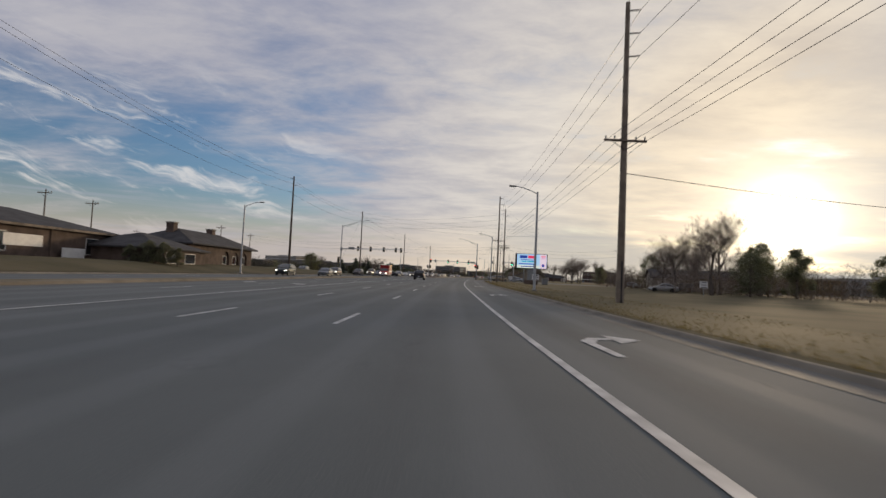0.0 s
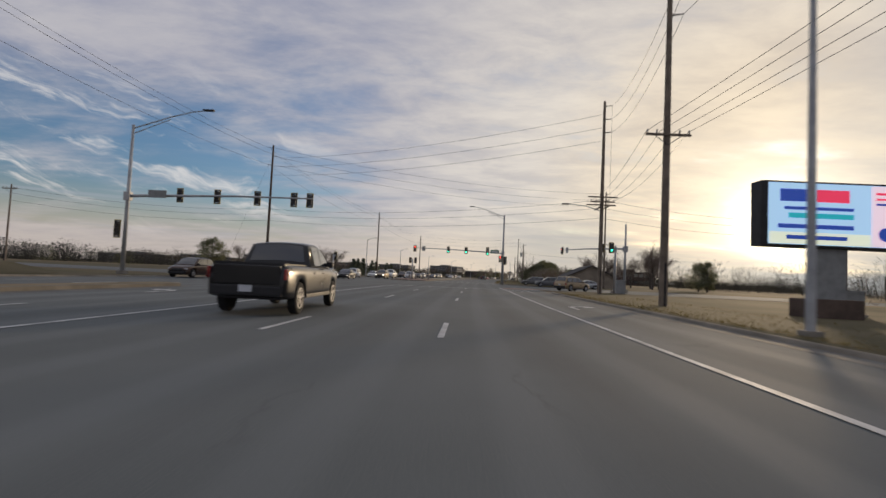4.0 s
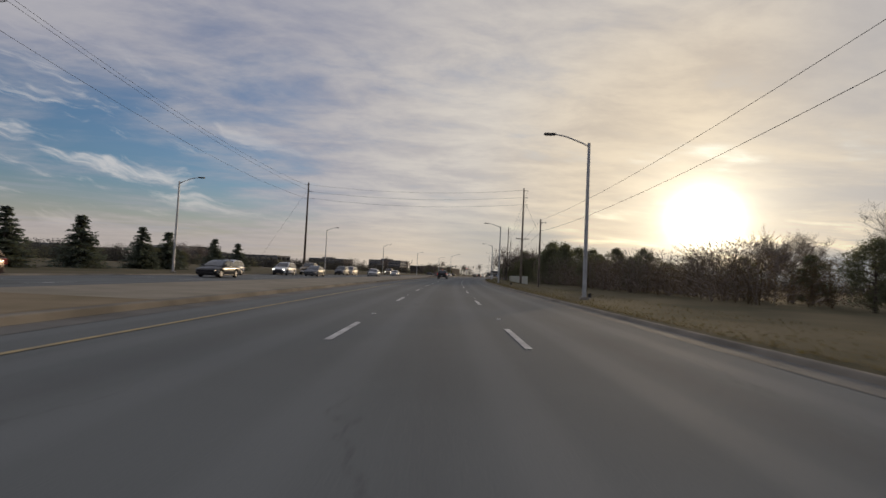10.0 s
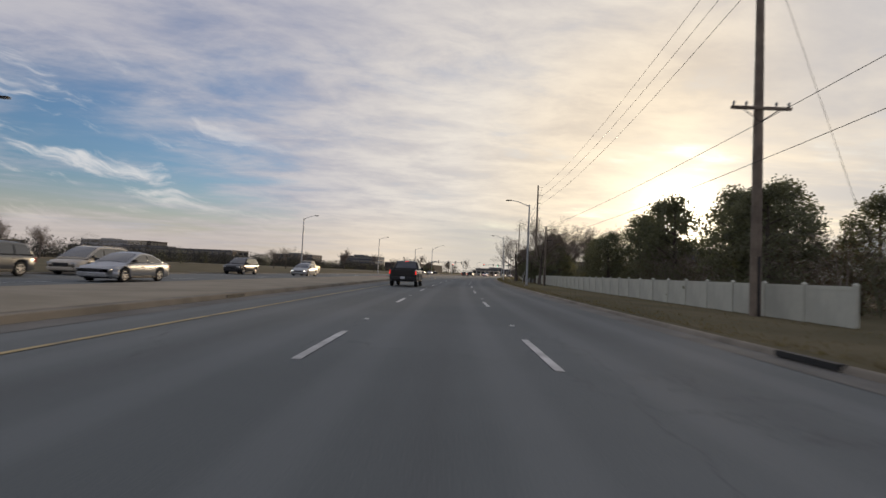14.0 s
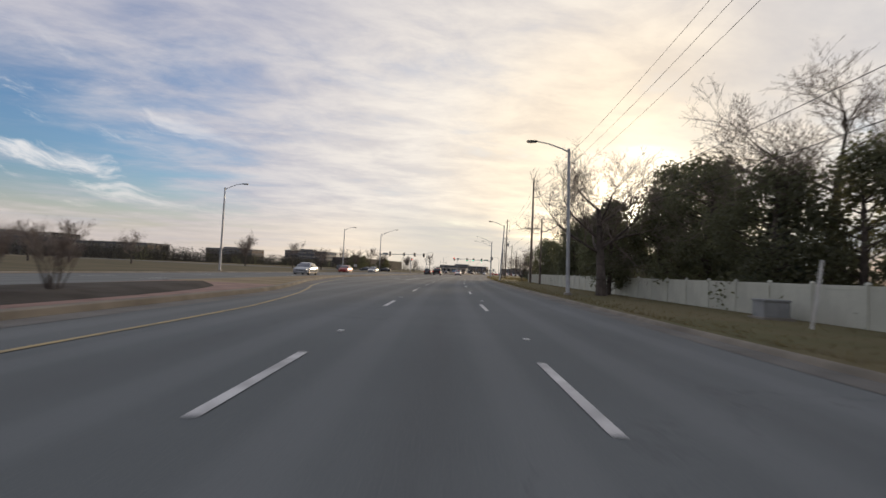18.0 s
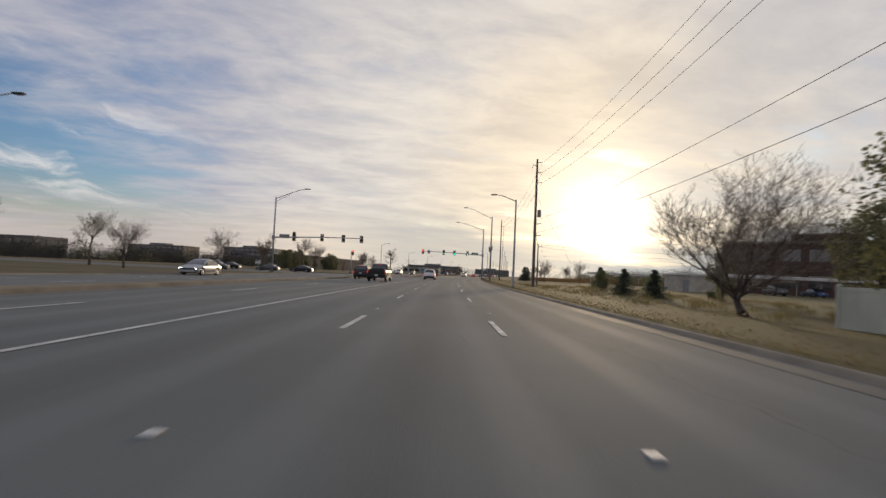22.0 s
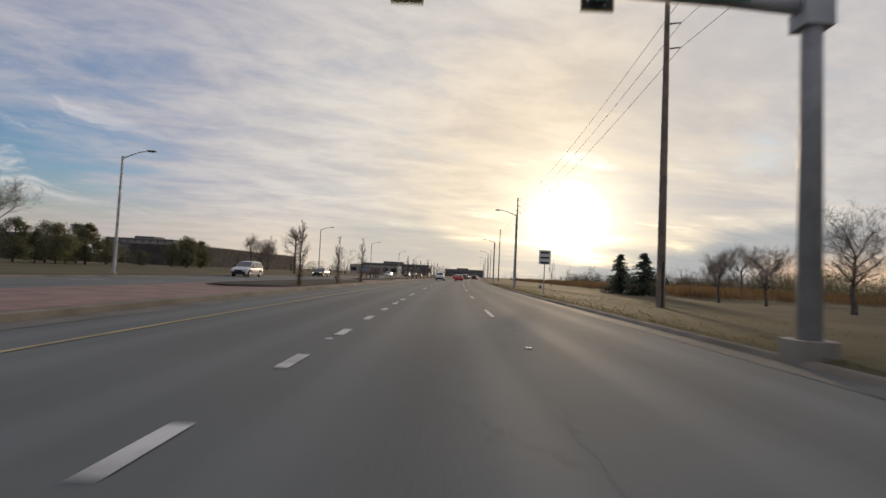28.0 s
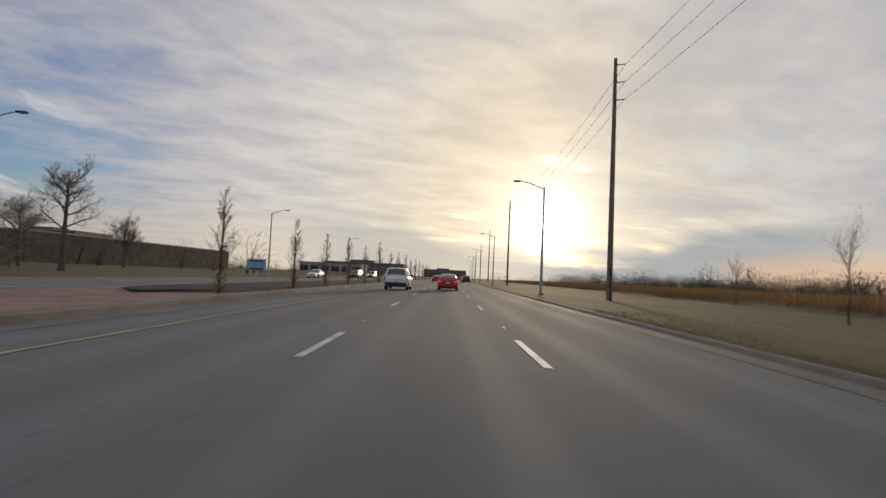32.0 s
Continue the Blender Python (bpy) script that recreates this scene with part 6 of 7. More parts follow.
woods("thicket", "brown thicket beyond the grass", 13, spread(rng, 80, (70, 135), (38, 66), (2.0, 4.2), 0), BROWN_LEAF, 0.42, 420, "leaf", 0.4)
woods("thicket", "bare twiggy thicket beyond the grass", 18, spread(rng, 80, (70, 135), (38, 66), (2.4, 5.2), 0), TWIG, 1.0, 420, "twig", 0.4)

woods("hedge", "dark evergreen hedge and trees behind the carports", 31, spread(rng, 110, (548, 640), (48, 84), (2.6, 5.4), 0), NEEDLE, 0.6, 320, "leaf", 0.5)
woods("thicket", "brown winter brush along the edge of the field", 32, spread(rng, 90, (560, 700), (44, 74), (2.0, 4.2), 0), BROWN_LEAF, 0.5, 300, "leaf", 0.45)

blades = Soup()
rb = random.Random(15)
for k in range(90000):
    u = rb.random()
    s0 = rb.uniform(0, 640)
    if 128 < s0 < 190:
        continue
    d0 = 7.0 * u * u
    l0 = (9.6 if s0 < 128 else 6.0) + d0
    p = lane(s0, l0, 0.13 - 0.02 * d0)
    d = Vector((rb.gauss(0, 0.05), rb.gauss(0, 0.05), rb.uniform(0.03, 0.11)))
    w0 = Vector((rb.gauss(0, 0.013), rb.gauss(0, 0.013), 0))
    n = len(blades.v)
    blades.v += [p - w0, p + w0, p + d]
    blades.f.append((n, n + 1, n + 2))
tagged(blades.done("grass", TUFT), "short dead grass blades along the kerb", "grass", kind="stuff")


# ---- buildings ----
BRICK = material("brown_brick", (0.125, 0.09, 0.072), 0.9, 0, 0.2, 0.8, 0.3, 14)
RED_BRICK = material("dark_red_brick", (0.105, 0.068, 0.056), 0.9, 0, 0.2, 0.6, 0.3, 14)
# DARK_BRICK is one very dark base tone for the far blocks
DARK_BRICK = material("soot_dark_brick", (0.075, 0.066, 0.062), 0.9, 0, 0.2, 0.4, 0.3, 14)
SHINGLE = material("dark_roof_shingles", (0.06, 0.058, 0.06), 0.9, 0, 0.2, 0.8, 0.3, 8)
TAN_STUCCO = material("tan_stucco", (0.27, 0.23, 0.18), 0.9, 0, 0.12, 0.6, 0.2, 12)
STUCCO = material("pale_stucco", (0.48, 0.44, 0.38), 0.9, 0, 0.12, 0.6, 0.2, 12)
OFFICE = material("grey_office_panels", (0.12, 0.125, 0.135), 0.7, 0, 0.12, 0.05)
PALE_OFFICE = material("pale_office_panels", (0.36, 0.36, 0.36), 0.7, 0, 0.12, 0.05)
WINDOW = glass_material("dark_window_glass", (0.025, 0.03, 0.035))
WHITE_TRIM = material("white_painted_trim", (0.62, 0.61, 0.58), 0.6, 0, 0.08, 1.0)
VINYL = material("cream_vinyl", (0.56, 0.565, 0.48), 0.6, 0, 0.09, 0.7, 0, 20, per_piece=0.12)


def hip_roof(bm, x0, x1, y0, y1, z, rise, over=0.6, hip=None):
    """A hipped roof over a rectangle, with overhanging eaves and a fascia."""
    x0, x1, y0, y1 = x0 - over, x1 + over, y0 - over, y1 + over
    along_y = (y1 - y0) >= (x1 - x0)
    hip = hip if hip is not None else (x1 - x0 if along_y else y1 - y0) / 2
    low = [bm.verts.new(p) for p in ((x0, y0, z), (x1, y0, z), (x1, y1, z), (x0, y1, z))]
    up = [bm.verts.new((v.co.x, v.co.y, z + 0.18)) for v in low]
    cx, cy = (x0 + x1) / 2, (y0 + y1) / 2
    ridge = [bm.verts.new(p) for p in (((cx, y0 + hip, z + rise), (cx, y1 - hip, z + rise)) if along_y else ((x0 + hip, cy, z + rise), (x1 - hip, cy, z + rise)))]
    bm.faces.new(low[::-1])
    for k in range(4):
        bm.faces.new((low[k], low[(k + 1) % 4], up[(k + 1) % 4], up[k]))
    a, b = ridge
    if along_y:
        for q in ((up[0], up[1], a), (up[1], up[2], b, a), (up[2], up[3], b), (up[3], up[0], a, b)):
            bm.faces.new(q)
    else:
        for q in ((up[0], up[1], b, a), (up[1], up[2], b), (up[2], up[3], a, b), (up[3], up[0], a)):
            bm.faces.new(q)
    return bm


def opening(root, name, x, face_y, y0, y1, z0, z1, mat=None, frame=None, axis="x", out=1):
    """A window or door unit set into a wall whose outer face lies at x (axis x): frame, pane and sill as parts."""
    mat, frame = mat or WINDOW, frame or WHITE_TRIM
    d = 0.05 * out
    lo, hi = sorted((x - 0.03 * out, x + d))
    bm = bmesh.new()
    for a, b, c, e in ((y0 - 0.08, y0, z0 - 0.08, z1 + 0.08), (y1, y1 + 0.08, z0 - 0.08, z1 + 0.08), (y0, y1, z1, z1 + 0.08), (y0, y1, z0 - 0.08, z0)):
        if axis == "x":
            box(bm, lo, hi, a, b, c, e)
        else:
            box(bm, a, b, lo, hi, c, e)
    unit = part(name, bm, frame, root)
    lo, hi = sorted((x - 0.03 * out, x + 0.02 * out))
    part("pane", boxed(lo, hi, y0, y1, z0, z1) if axis == "x" else boxed(y0, y1, lo, hi, z0, z1), mat, unit)
    return unit


def brick_house():
    """The long brick house with a hipped roof above the bank."""
    root = empty("brick_office", "long low brown brick building with a dark hipped roof", "building")
    root.matrix_world = facing(40, -42, 1.25)
    part("wall", boxed(-15, 0, -26, 25, -0.6, 2.9), BRICK, root)
    part("roof", hip_roof(bmesh.new(), -15, 0, -26, 25, 2.9, 2.4), SHINGLE, root)
    part("fascia", boxed(0.6, 0.66, -26.6, 25.6, 2.86, 3.12), WOOD, root)
    for y in (-20, -12, 6.5, 19.5):
        opening(root, "window", 0, 0, y, y + 2.0, 0.4, 2.2, out=1)
    d = opening(root, "door", 0, 0, 2.6, 4.6, 0.0, 2.3)
    part("sign_board", boxed(0.0, 0.06, 8.2, 13.0, 0.9, 2.1), SIGN_WHITE, root, "blank white sign board")
    part("banner", boxed(0.6, 0.65, 15.0, 18.5, -0.2, 1.0), SIGN_WHITE, root, "white cloth banner")
    for y in (-24, 0.5, 14, 24):
        part("pier", boxed(0, 0.12, y, y + 0.6, -0.6, 2.9), BRICK, root)


def arched_house():
    """The brick house with an arcade and two chimneys."""
    root = empty("arcade_building", "brown brick building with an arcade, hipped roof and two chimneys", "building")
    root.matrix_world = facing(82, -36.5, 1.0)
    bm = bmesh.new()
    arches = (2.6, 6.4, 10.2)
    y, z1 = -10.0, 2.95
    box(bm, -9, -0.3, -10, 13.6, -0.5, 2.94)
    cuts = [(a - 1.25, a + 1.25) for a in arches]
    at_y = -10.0
    for a, b in cuts:
        box(bm, -0.29, 0.0, at_y, a, -0.5, z1)
        at_y = b
    box(bm, -0.29, 0.0, at_y, 13.6, -0.5, z1)
    for a, b in cuts:
        n = 10
        for k in range(n):
            y0, y1 = a + (b - a) * k / n, a + (b - a) * (k + 1) / n
            u = ((y0 + y1) / 2 - (a + b) / 2) / 1.25
            box(bm, -0.29, 0.0, y0, y1, 1.15 + 1.2 * math.sqrt(max(0, 1 - u * u)), z1)
    part("wall", bm, BRICK, root)
    part("roof", hip_roof(bmesh.new(), -9, 0.4, -10, 13.6, 2.95, 2.5), SHINGLE, root)
    for y in (-6.5, 6.0):
        c = part("chimney", boxed(-5.0, -3.9, y - 0.6, y + 0.6, 4.2, 6.1, bevel=0.02), BRICK, root)
        part("cap", boxed(-5.1, -3.8, y - 0.7, y + 0.7, 6.1, 6.25), CONCRETE, c)
    for a in arches:
        opening(root, "window", -0.29, 0, a - 0.6, a + 0.6, 0.3, 1.6)
    part("wing_wall", boxed(-8.5, 2.5, -22, -10, -0.5, 1.7), BRICK, root)
    part("wing_roof", hip_roof(bmesh.new(), -8.5, 2.5, -22, -10, 1.7, 2.2), SHINGLE, root)
    for y in (-20, -15.5):
        opening(root, "window", 2.5, 0, y, y + 2.6, 0.1, 1.3)


brick_house()
arched_house()
structure(ribbon("bank", FIRST, 118, [(-25.5, 0.14), (-29, 0.75), (-33, 1.15), (-90, 1.3), (-95, -0.1)], DRY_GRASS, 6.0), "dry grass bank in front of the buildings", "bank")


def block(name, label, s, lat, w, d, h, mat, storeys=3, bays=10, turn=0, roof=True):
    """A plain far building with its storeys, window bands and a parapet."""
    root = empty(name, label, "building")
    root.matrix_world = facing(s, lat, -0.1, turn)
    part("wall", boxed(-w / 2, w / 2, -d / 2, d / 2, 0, h), mat, root)
    part("parapet", boxed(-w / 2 - 0.15, w / 2 + 0.15, -d / 2 - 0.15, d / 2 + 0.15, h, h + 0.5), CONCRETE, root)
    if roof:
        part("roof_plant", boxed(-w * 0.2, w * 0.1, -d * 0.2, d * 0.2, h + 0.5, h + 2.4), mat, root)
    step = w / bays
    for f in range(storeys):
        z0 = h * (f + 0.32) / storeys
        z1 = h * (f + 0.78) / storeys
        for k in range(bays):
            x0 = -w / 2 + step * (k + 0.14)
            opening(root, "window", -d / 2, 0, x0, x0 + step * 0.72, z0, z1, None, DARK, "y", -1)
        n = max(2, int(d / step))
        for side in (-1, 1):
            for k in range(n):
                y0 = -d / 2 + d / n * (k + 0.14)
                opening(root, "window", side * w / 2, 0, y0, y0 + d / n * 0.72, z0, z1, None, DARK, "x", side)
    return root


block("office_building", "long grey far office building with window bands", 819, -560, 78, 30, 23.5, PALE_OFFICE, 4, 14)
block("office_building", "dark red-brown far office wing", 878, -562, 36, 30, 26, DARK_BRICK, 3, 6, 0, False)
block("office_building", "long grey far office building with window bands", 760, -430, 230, 28, 14, OFFICE, 2, 28)
block("office_building", "low grey far office building with window bands", 560, -400, 120, 28, 10, OFFICE, 2, 18)
block("office_building", "low grey far office building with window bands", 470, -360, 80, 26, 8, OFFICE, 2, 12)
block("office_building", "far flat-roofed blue-grey office building", 905, -235, 50, 30, 17, OFFICE, 4, 9)
block("apartment_block", "dark red brick block with a flat roof", 541.5, 78.8, 40, 14, 10.6, RED_BRICK, 2, 8, -40)
block("office_building", "green-grey far office building beyond the trees", 900, -330, 60, 26, 16, OFFICE, 3, 10)
block("warehouse", "long low brick warehouse beyond the oncoming lanes", 812, -128, 26, 120, 8.6, DARK_BRICK, 0, 4, 0, False)
block("corner_store", "low stuccoed store building with a flat roof", 868, -60, 30, 16, 5.2, STUCCO, 1, 6, 0, False)
block("pavilion", "low dark pavilion beside the boulevard", 1010, -70, 60, 26, 9, OFFICE, 1, 10)
block("office_building", "low pale building far beyond the field", 330, 235, 70, 26, 9, PALE_OFFICE, 2, 10)
block("store", "low brick store far beyond the field", 210, 120, 40, 18, 5.5, BRICK, 1, 8, 0, False)
block("office_building", "far flat-roofed building at the road's end", 1350, -20, 60, 26, 11, OFFICE, 3, 10)


def cottage(s, lat, turn, w, d, h, rise, mat, label, garage=True):
    """A small gabled house with a pale garage door."""
    root = empty("house", label, "house")
    root.matrix_world = facing(s, lat, 0.1, turn)
    bm = boxed(-w / 2, w / 2, -d / 2, d / 2, -0.2, h)
    for y in (-d / 2, d / 2 - 0.2):
        v = [bm.verts.new(p) for p in ((-w / 2, y, h), (w / 2, y, h), (0, y, h + rise), (-w / 2, y + 0.2, h), (w / 2, y + 0.2, h), (0, y + 0.2, h + rise))]
        for q in ((0, 1, 2), (3, 5, 4), (0, 2, 5, 3), (1, 4, 5, 2)):
            bm.faces.new([v[i] for i in q])
    part("wall", bm, mat, root)
    for x in (-1, 1):
        bm = bmesh.new()
        e = 0.5
        k = rise / (w / 2)
        p = [(0, -d / 2 - e, h + rise + 0.02), (x * (w / 2 + e), -d / 2 - e, h - k * e + 0.02), (x * (w / 2 + e), d / 2 + e, h - k * e + 0.02), (0, d / 2 + e, h + rise + 0.02)]
        a = [bm.verts.new(q) for q in p]
        b = [bm.verts.new((q[0], q[1], q[2] + 0.14)) for q in p]
        bm.faces.new(a)
        bm.faces.new(b[::-1])
        for j in range(4):
            bm.faces.new((a[j], b[j], b[(j + 1) % 4], a[(j + 1) % 4]))
        part("roof_slope", bm, SHINGLE, root)
    if garage == "side":
        x = -w / 2
        for y0 in (2.6, -2.4):
            door = part("garage_door", boxed(x - 0.05, x + 0.05, y0, y0 + 4.4, 0, 1.95), WHITE_TRIM, root, "white panelled garage door")
            for j in range(4):
                part("door_panel", boxed(x - 0.075, x - 0.045, y0 + 0.06, y0 + 4.34, 0.05 + 0.47 * j, 0.48 + 0.47 * j, bevel=0.01), WHITE_TRIM, door)
    elif garage:
        door = part("garage_door", boxed(-w * 0.32, w * 0.32, -d / 2 - 0.05, -d / 2 + 0.05, 0, 2.2), WHITE_TRIM, root, "white panelled garage door")
        for j in range(4):
            part("door_panel", boxed(-w * 0.30, w * 0.30, -d / 2 - 0.075, -d / 2 - 0.045, 0.06 + 0.54 * j, 0.54 + 0.54 * j, bevel=0.01), WHITE_TRIM, door)
    opening(root, "window", -w / 2, 0, -1.2, 0.4, 0.9, 2.0, axis="x", out=-1)
    opening(root, "window", w / 2, 0, -1.2, 0.4, 0.9, 2.0, axis="x", out=1)
    return root


cottage(204, 26.4, 0, 9.8, 16, 2.25, 2.3, TAN_STUCCO, "small tan house with a dark gabled roof", "side")
cottage(118, 56, 80, 8, 18, 2.8, 1.8, STUCCO, "low pale house across the grass", False)
cottage(376, 31.5, 0, 15, 12, 2.6, 2.1, RED_BRICK, "dark gabled house behind the fence", False)
cottage(345, 33, 95, 9, 15, 2.7, 2.6, STUCCO, "gabled house behind the fence", False)
cottage(420, 34, 95, 9, 15, 2.7, 2.8, RED_BRICK, "dark gabled house behind the fence", False)
cottage(456, 38, 95, 10, 15, 2.7, 2.6, BRICK, "gabled brick house behind the bare tree", False)


def carport(s, lat, n):
    """An open carport: flat pale roof on steel posts."""
    root = empty("carport", "long open carport with a flat white roof", "carport")
    root.matrix_world = facing(s, lat, 0.0)
    part("roof", boxed(-0.5, n * 4.0 + 0.5, -2.8, 2.8, 2.75, 3.25, bevel=0.03), WHITE_TRIM, root)
    for k in range(n + 1):
        part("post", boxed(k * 4.0 - 0.07, k * 4.0 + 0.07, -0.07, 0.07, -0.1, 2.92), STEEL, root)
    return root


carport(566, 34, 20)
carport(522, 46.5, 7)
shed = empty("storage_shed", "low pale storage shed beside the carports", "shed")
shed.matrix_world = facing(525, 42.0, 0.0)
part("wall", boxed(-3.2, 3.2, -3, 3, -0.2, 2.75), STUCCO, shed)
part("roof", boxed(-3.4, 3.4, -3.2, 3.2, 2.75, 3.05, bevel=0.03), WHITE_TRIM, shed)
part("door", boxed(-2.4, -1.4, -3.05, -2.96, 0.0, 2.0), GREY_BOX, shed)
for k, (kind, color) in enumerate((("sedan", "black"), ("suv", "grey"), ("sedan", "blue"), ("suv", "black"))):
    park(kind, color, 522.3, 48.5 + 6.5 * k, 0)


# ---- billboard ----
def billboard():
    root = empty("billboard", "lit video billboard with a pale blue advertisement", "billboard")
    root.matrix_world = facing(109.3, 18.45, 0.0, 0)
    part("cabinet", boxed(-3.45, 3.35, -0.2, 0.75, 3.35, 6.55, bevel=0.05), DARK, root)
    part("post", boxed(-0.8, 0.8, 0.05, 0.5, -0.2, 3.35, bevel=0.04), GREY_BOX, root)
    part("base", boxed(-1.4, 1.4, -0.3, 0.9, -0.2, 0.9, bevel=0.06), BRICK, root)
    screen = part("screen", boxed(-3.15, 3.15, -0.23, -0.2, 3.47, 6.45), lamp_material("pale_blue_screen", (0.40, 0.62, 0.85), 0.75), root, "glowing pale blue screen")
    side = lamp_material("pink_screen_panel", (0.85, 0.66, 0.75), 0.75)
    part("side_panel", boxed(1.75, 3.1, -0.24, -0.232, 3.5, 6.42), side, screen)
    part("ground_band", boxed(-3.1, 1.7, -0.24, -0.232, 3.5, 4.05), lamp_material("pale_yellow_panel", (0.75, 0.80, 0.62), 0.75), screen)
    blue, red, teal = lamp_material("blue_letters", (0.02, 0.06, 0.35), 0.6), lamp_material("red_letters", (0.75, 0.04, 0.10), 0.8), lamp_material("teal_letters", (0.02, 0.42, 0.50), 0.6)
    part("logo_bar", boxed(-2.6, -1.0, -0.245, -0.236, 5.55, 6.15), blue, screen)
    part("logo_bar", boxed(-0.85, 0.7, -0.245, -0.236, 5.55, 6.15), red, screen)
    for x0, x1, z0, z1, m in ((-2.4, 0.9, 5.15, 5.3, blue), (-2.2, -1.2, 4.75, 5.0, teal), (-1.0, 0.9, 4.75, 5.0, teal), (-2.7, 0.9, 4.25, 4.45, blue), (-2.3, 0.6, 3.72, 3.92, blue), (1.95, 2.9, 6.0, 6.12, red), (1.95, 2.9, 5.75, 5.85, red), (1.95, 2.9, 5.5, 5.6, blue)):
        part("lettering_bar", boxed(x0, x1, -0.245, -0.236, z0, z1), m, screen)
    part("badge", tubed([(2.4, -0.236, 4.1), (2.4, -0.245, 4.1)], 0.33, 20), blue, screen)


billboard()


# ---- fence ----
def vinyl_fence():
    """A long solid vinyl fence: posts with caps and tongue-and-groove panels between them."""
    root = structure(new("fence"), "long solid cream vinyl privacy fence along the verge", "fence")
    n, step = 64, 2.42
    width = step - 0.13
    bm = boxed(-0.02, 0.02, 0, width, 0.3, 1.72)
    panel_me = link_mesh("panel", bm, VINYL)
    bm = box(bmesh.new(), -0.035, 0.035, 0, width, 1.66, 1.80, bevel=0.008)
    rail_me = link_mesh("rail", bm, VINYL)
    bm = boxed(-0.065, 0.065, -0.065, 0.065, -0.2, 1.84)
    post_me = link_mesh("post", bm, VINYL)
    bm = bmesh.new()
    bmesh.ops.create_cone(bm, cap_ends=True, segments=4, radius1=0.115, radius2=0.02, depth=0.08, matrix=Matrix.Translation((0, 0, 1.88)) @ Matrix.Rotation(radians(45), 4, "Z"))
    cap_me = link_mesh("post_cap", bm, VINYL)
    first = True
    for k in range(n + 1):
        s0 = 295.3 + step * k
        a, b = at(s0, 13.0, -0.46), at(s0 + step, 13.0, -0.46)
        turn = -math.degrees(math.atan2(b.x - a.x, b.y - a.y))
        for me, dy in ((post_me, 0.0), (cap_me, 0.0), (panel_me, 0.065), (rail_me, 0.065)):
            if k == n and dy:
                continue
            ob = me if first else new(me.name.split(".")[0], me.data)
            ob.parent = root
            ob.matrix_local = pose(a.x, a.y, a.z, 0, 0, turn) @ Matrix.Translation((0, dy, 0))
        first = False


vinyl_fence()


# ---- small things by the road ----
def sign_post(s, lat, w, h, z, label, mat=None, bars=3, turn=0):
    """A sheet-metal sign on a post, with bars for its writing."""
    root = empty("road_sign", label, "road sign", "road signs")
    root.matrix_world = facing(s, lat, 0.12, turn)
    part("post", boxed(-0.03, 0.03, 0.0, 0.05, -0.2, z + h), STEEL, root)
    board = part("board", boxed(-w / 2, w / 2, -0.02, 0.0, z, z + h, bevel=0.006), mat or SIGN_WHITE, root)
    for k in range(bars):
        zz = z + h * (0.82 - 0.7 * k / max(1, bars - 1 or 1))
        part("lettering_bar", boxed(-w * 0.36, w * 0.36, -0.026, -0.0215, zz - h * 0.06, zz + h * 0.06), SIGN_BLACK, board)
    return root


sign_post(584.2, 6.45, 0.78, 0.95, 2.1, "white regulation sign on a steel post", bars=3)
for s0, lat in ((70, 36), (79.5, 14.5)):
    sign_post(s0, lat, 1.1, 0.9, 0.9, "white real-estate sign in the grass", bars=3)
sign_post(216.5, 20.0, 2.6, 1.2, 0.6, "broad blank pale sign beside the drive", bars=0)
sign_post(234.2, 8.6, 0.2, 0.26, 0.05, "small dark marker in the grass", DARK, 1)
sign_post(271.5, 8.0, 0.2, 0.26, 0.05, "small dark marker in the grass", DARK, 1)
sign_post(690, -27, 2.6, 1.6, 0.8, "pale blue sign board beside the road", material("pale_blue_board", (0.30, 0.45, 0.62), 0.6), 2)
sign_post(553, -48, 1.2, 1.0, 1.2, "white sign on the grass", bars=2)


def bollard(s, lat):
    root = empty("bollard", "grey concrete bollard on the median", "bollard", "median bollards")
    root.matrix_world = facing(s, lat, 0.165)
    part("shaft", tubed([(0, 0, -0.05), (0, 0, 0.85), (0, 0, 0.95), (0, 0, 1.0)], [0.21, 0.21, 0.18, 0.06], 14), CONCRETE, root)
    part("band", tubed([(0, 0, 0.70), (0, 0, 0.78)], 0.217, 14), GREY_BOX, root)


for lat in (-12.4, -11.0, -9.6, -8.3):
    bollard(191.8, lat)


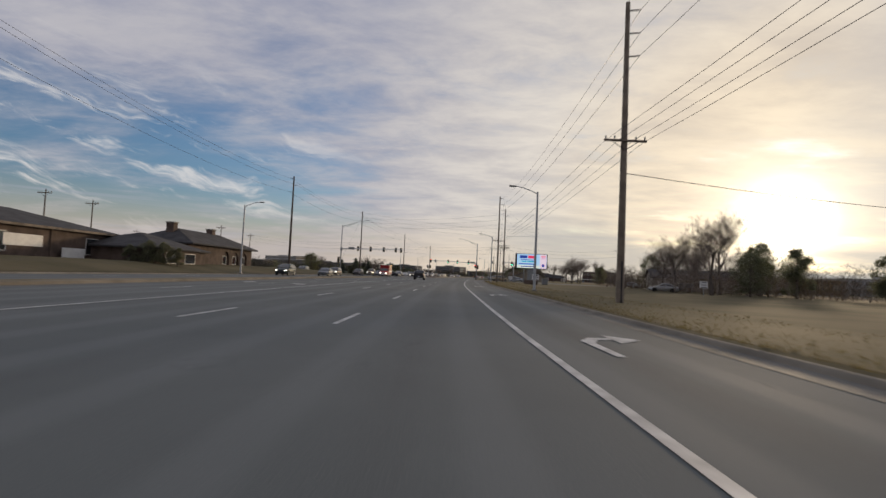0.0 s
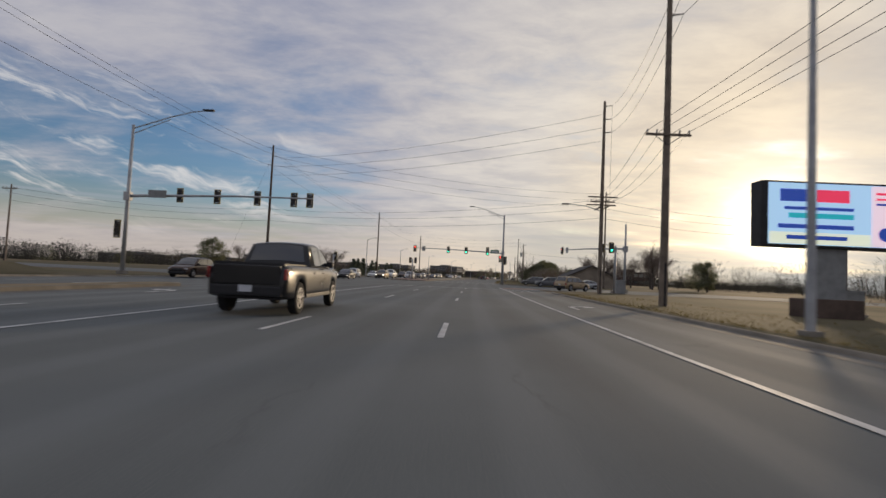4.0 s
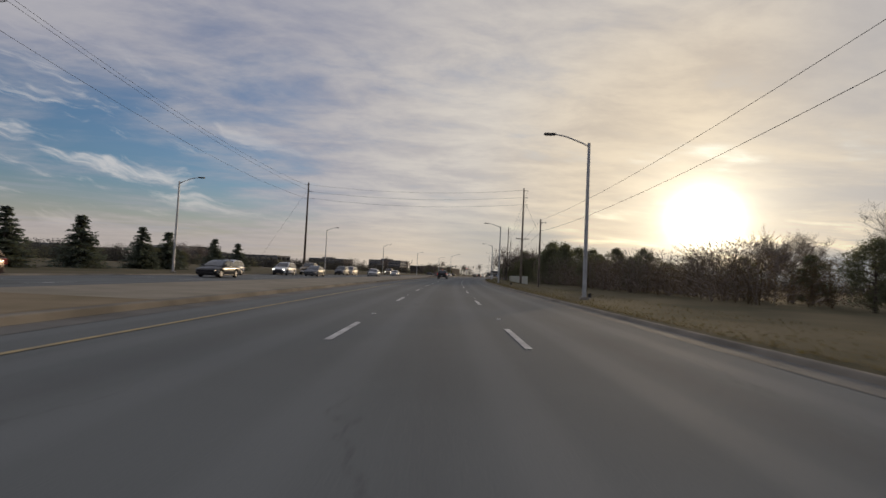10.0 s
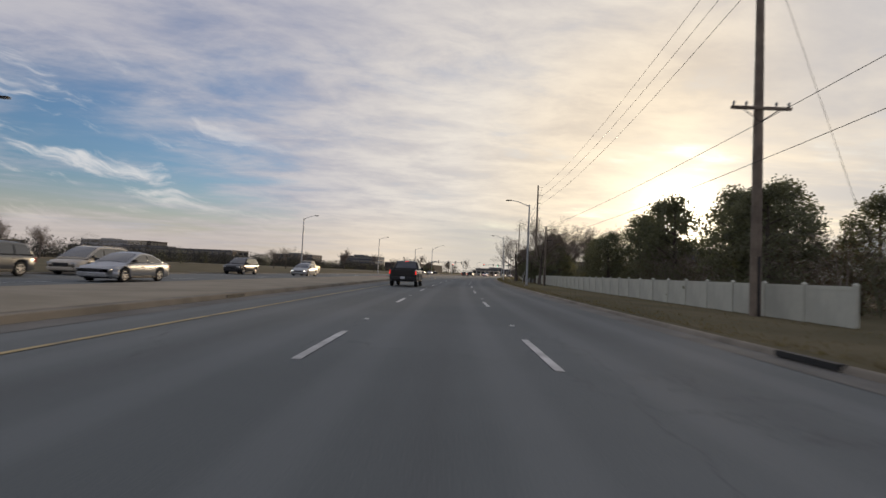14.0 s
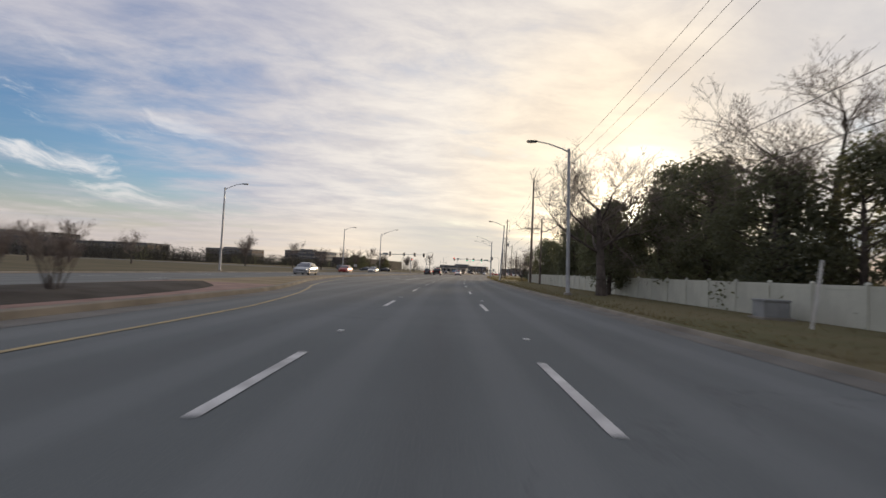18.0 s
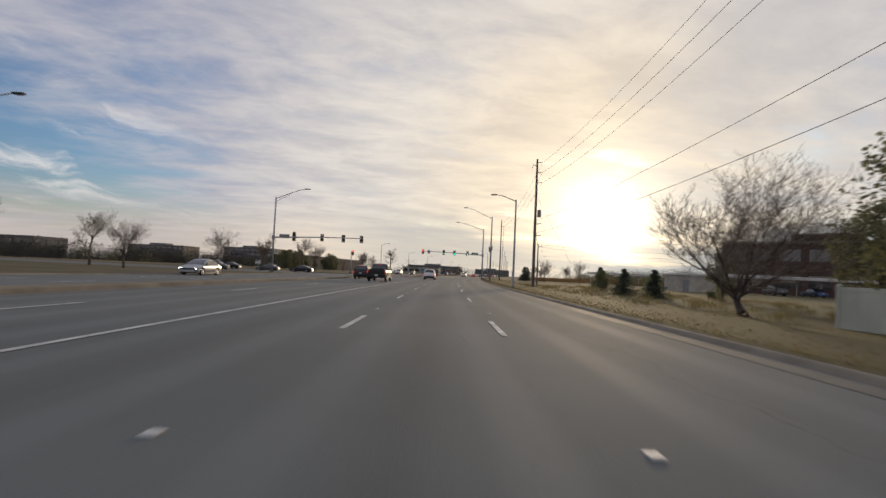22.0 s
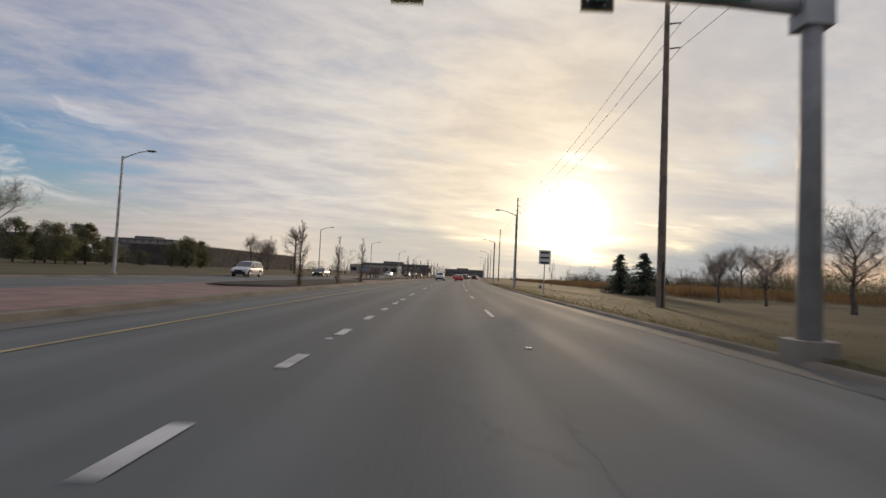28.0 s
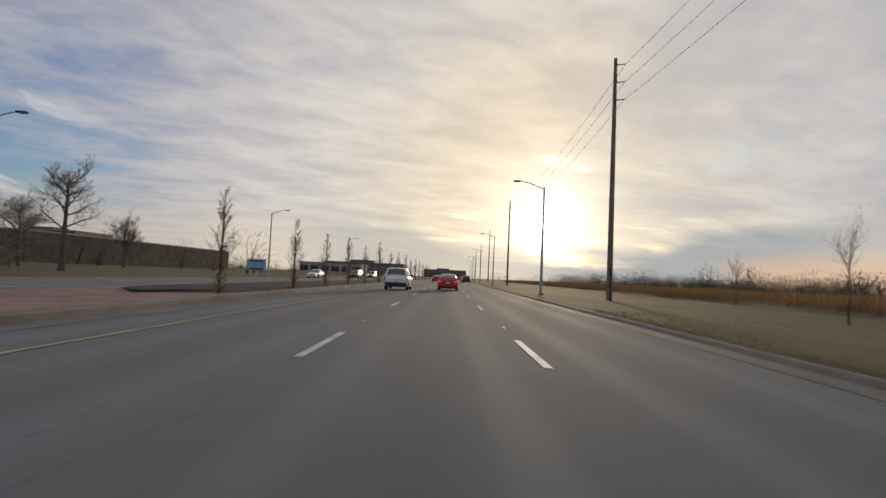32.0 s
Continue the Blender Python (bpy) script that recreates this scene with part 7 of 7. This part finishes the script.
def utility_box(s, lat, w, d, h):
    root = empty("utility_box", "grey-green metal utility cabinet on the verge", "utility box")
    root.matrix_world = facing(s, lat, 0.12)
    part("body", boxed(-w / 2, w / 2, -d / 2, d / 2, 0, h, bevel=0.03), GREY_BOX, root)
    part("lid", boxed(-w / 2 - 0.03, w / 2 + 0.03, -d / 2 - 0.03, d / 2 + 0.03, h, h + 0.07, bevel=0.015), GREY_BOX, root)
    part("plinth", boxed(-w / 2 - 0.1, w / 2 + 0.1, -d / 2 - 0.1, d / 2 + 0.1, -0.15, 0.0), CONCRETE, root)


utility_box(372.5, 11.4, 0.9, 0.7, 0.55)
utility_box(373.5, 12.2, 0.5, 0.5, 0.5)
utility_box(113, 22, 1.2, 0.9, 1.2)
utility_box(140, 17.8, 0.9, 0.7, 1.4)
utility_box(620, 12.0, 0.34, 0.3, 0.22)


def marker(s, lat, h, label, mat):
    root = empty("marker_post", label, "marker post")
    root.matrix_world = facing(s, lat, 0.1) @ pose(0, 0, 0, 0, 8, 0)
    part("post", boxed(-0.04, 0.04, -0.02, 0.02, -0.1, h, bevel=0.006), mat, root)


marker(368.5, 10.0, 1.9, "leaning pale utility marker post", WHITE_TRIM)
marker(9, 12.0, 0.8, "short white marker post in the grass", WHITE_TRIM)


def guy_wire(s, lat, h, ds, dl):
    bm = tubed([at(s, lat, h), at(s + ds, lat + dl, 0.1)], 0.012, 4)
    tagged(link_mesh("guy_wire", bm, CABLE), "taut steel guy wire of a pole", "guy wire", "guy wires")


guy_wire(500, 11.1, 12, 2, 7)
guy_wire(523, 15.5, 6, 1, 4)
guy_wire(303.2, -30.6, 17, -4, -9)
guy_wire(299.4, 12.2, 16, 3, 8)
guy_wire(161.8, -30.6, 19, 3, -9)


def drain(s, l):
    bm = boxed(-0.02, 0.14, -0.7, 0.7, 0.02, 0.12)
    ob = link_mesh("kerb_inlet", bm, SIGN_BLACK)
    p = lane(s, l, 0.0)
    ob.matrix_world = pose(p.x, p.y, p.z, 0, 0, -math.degrees(heading(s)))
    tagged(ob, "dark storm drain slot in the kerb", "drain", kind="structure")


for s0, l in ((287, 5.72), (352, 5.72), (256, -7.33), (296, -7.33), (362, -7.63), (589, -7.73)):
    drain(s0, l - 0.03 if l > 0 else l - 0.1)
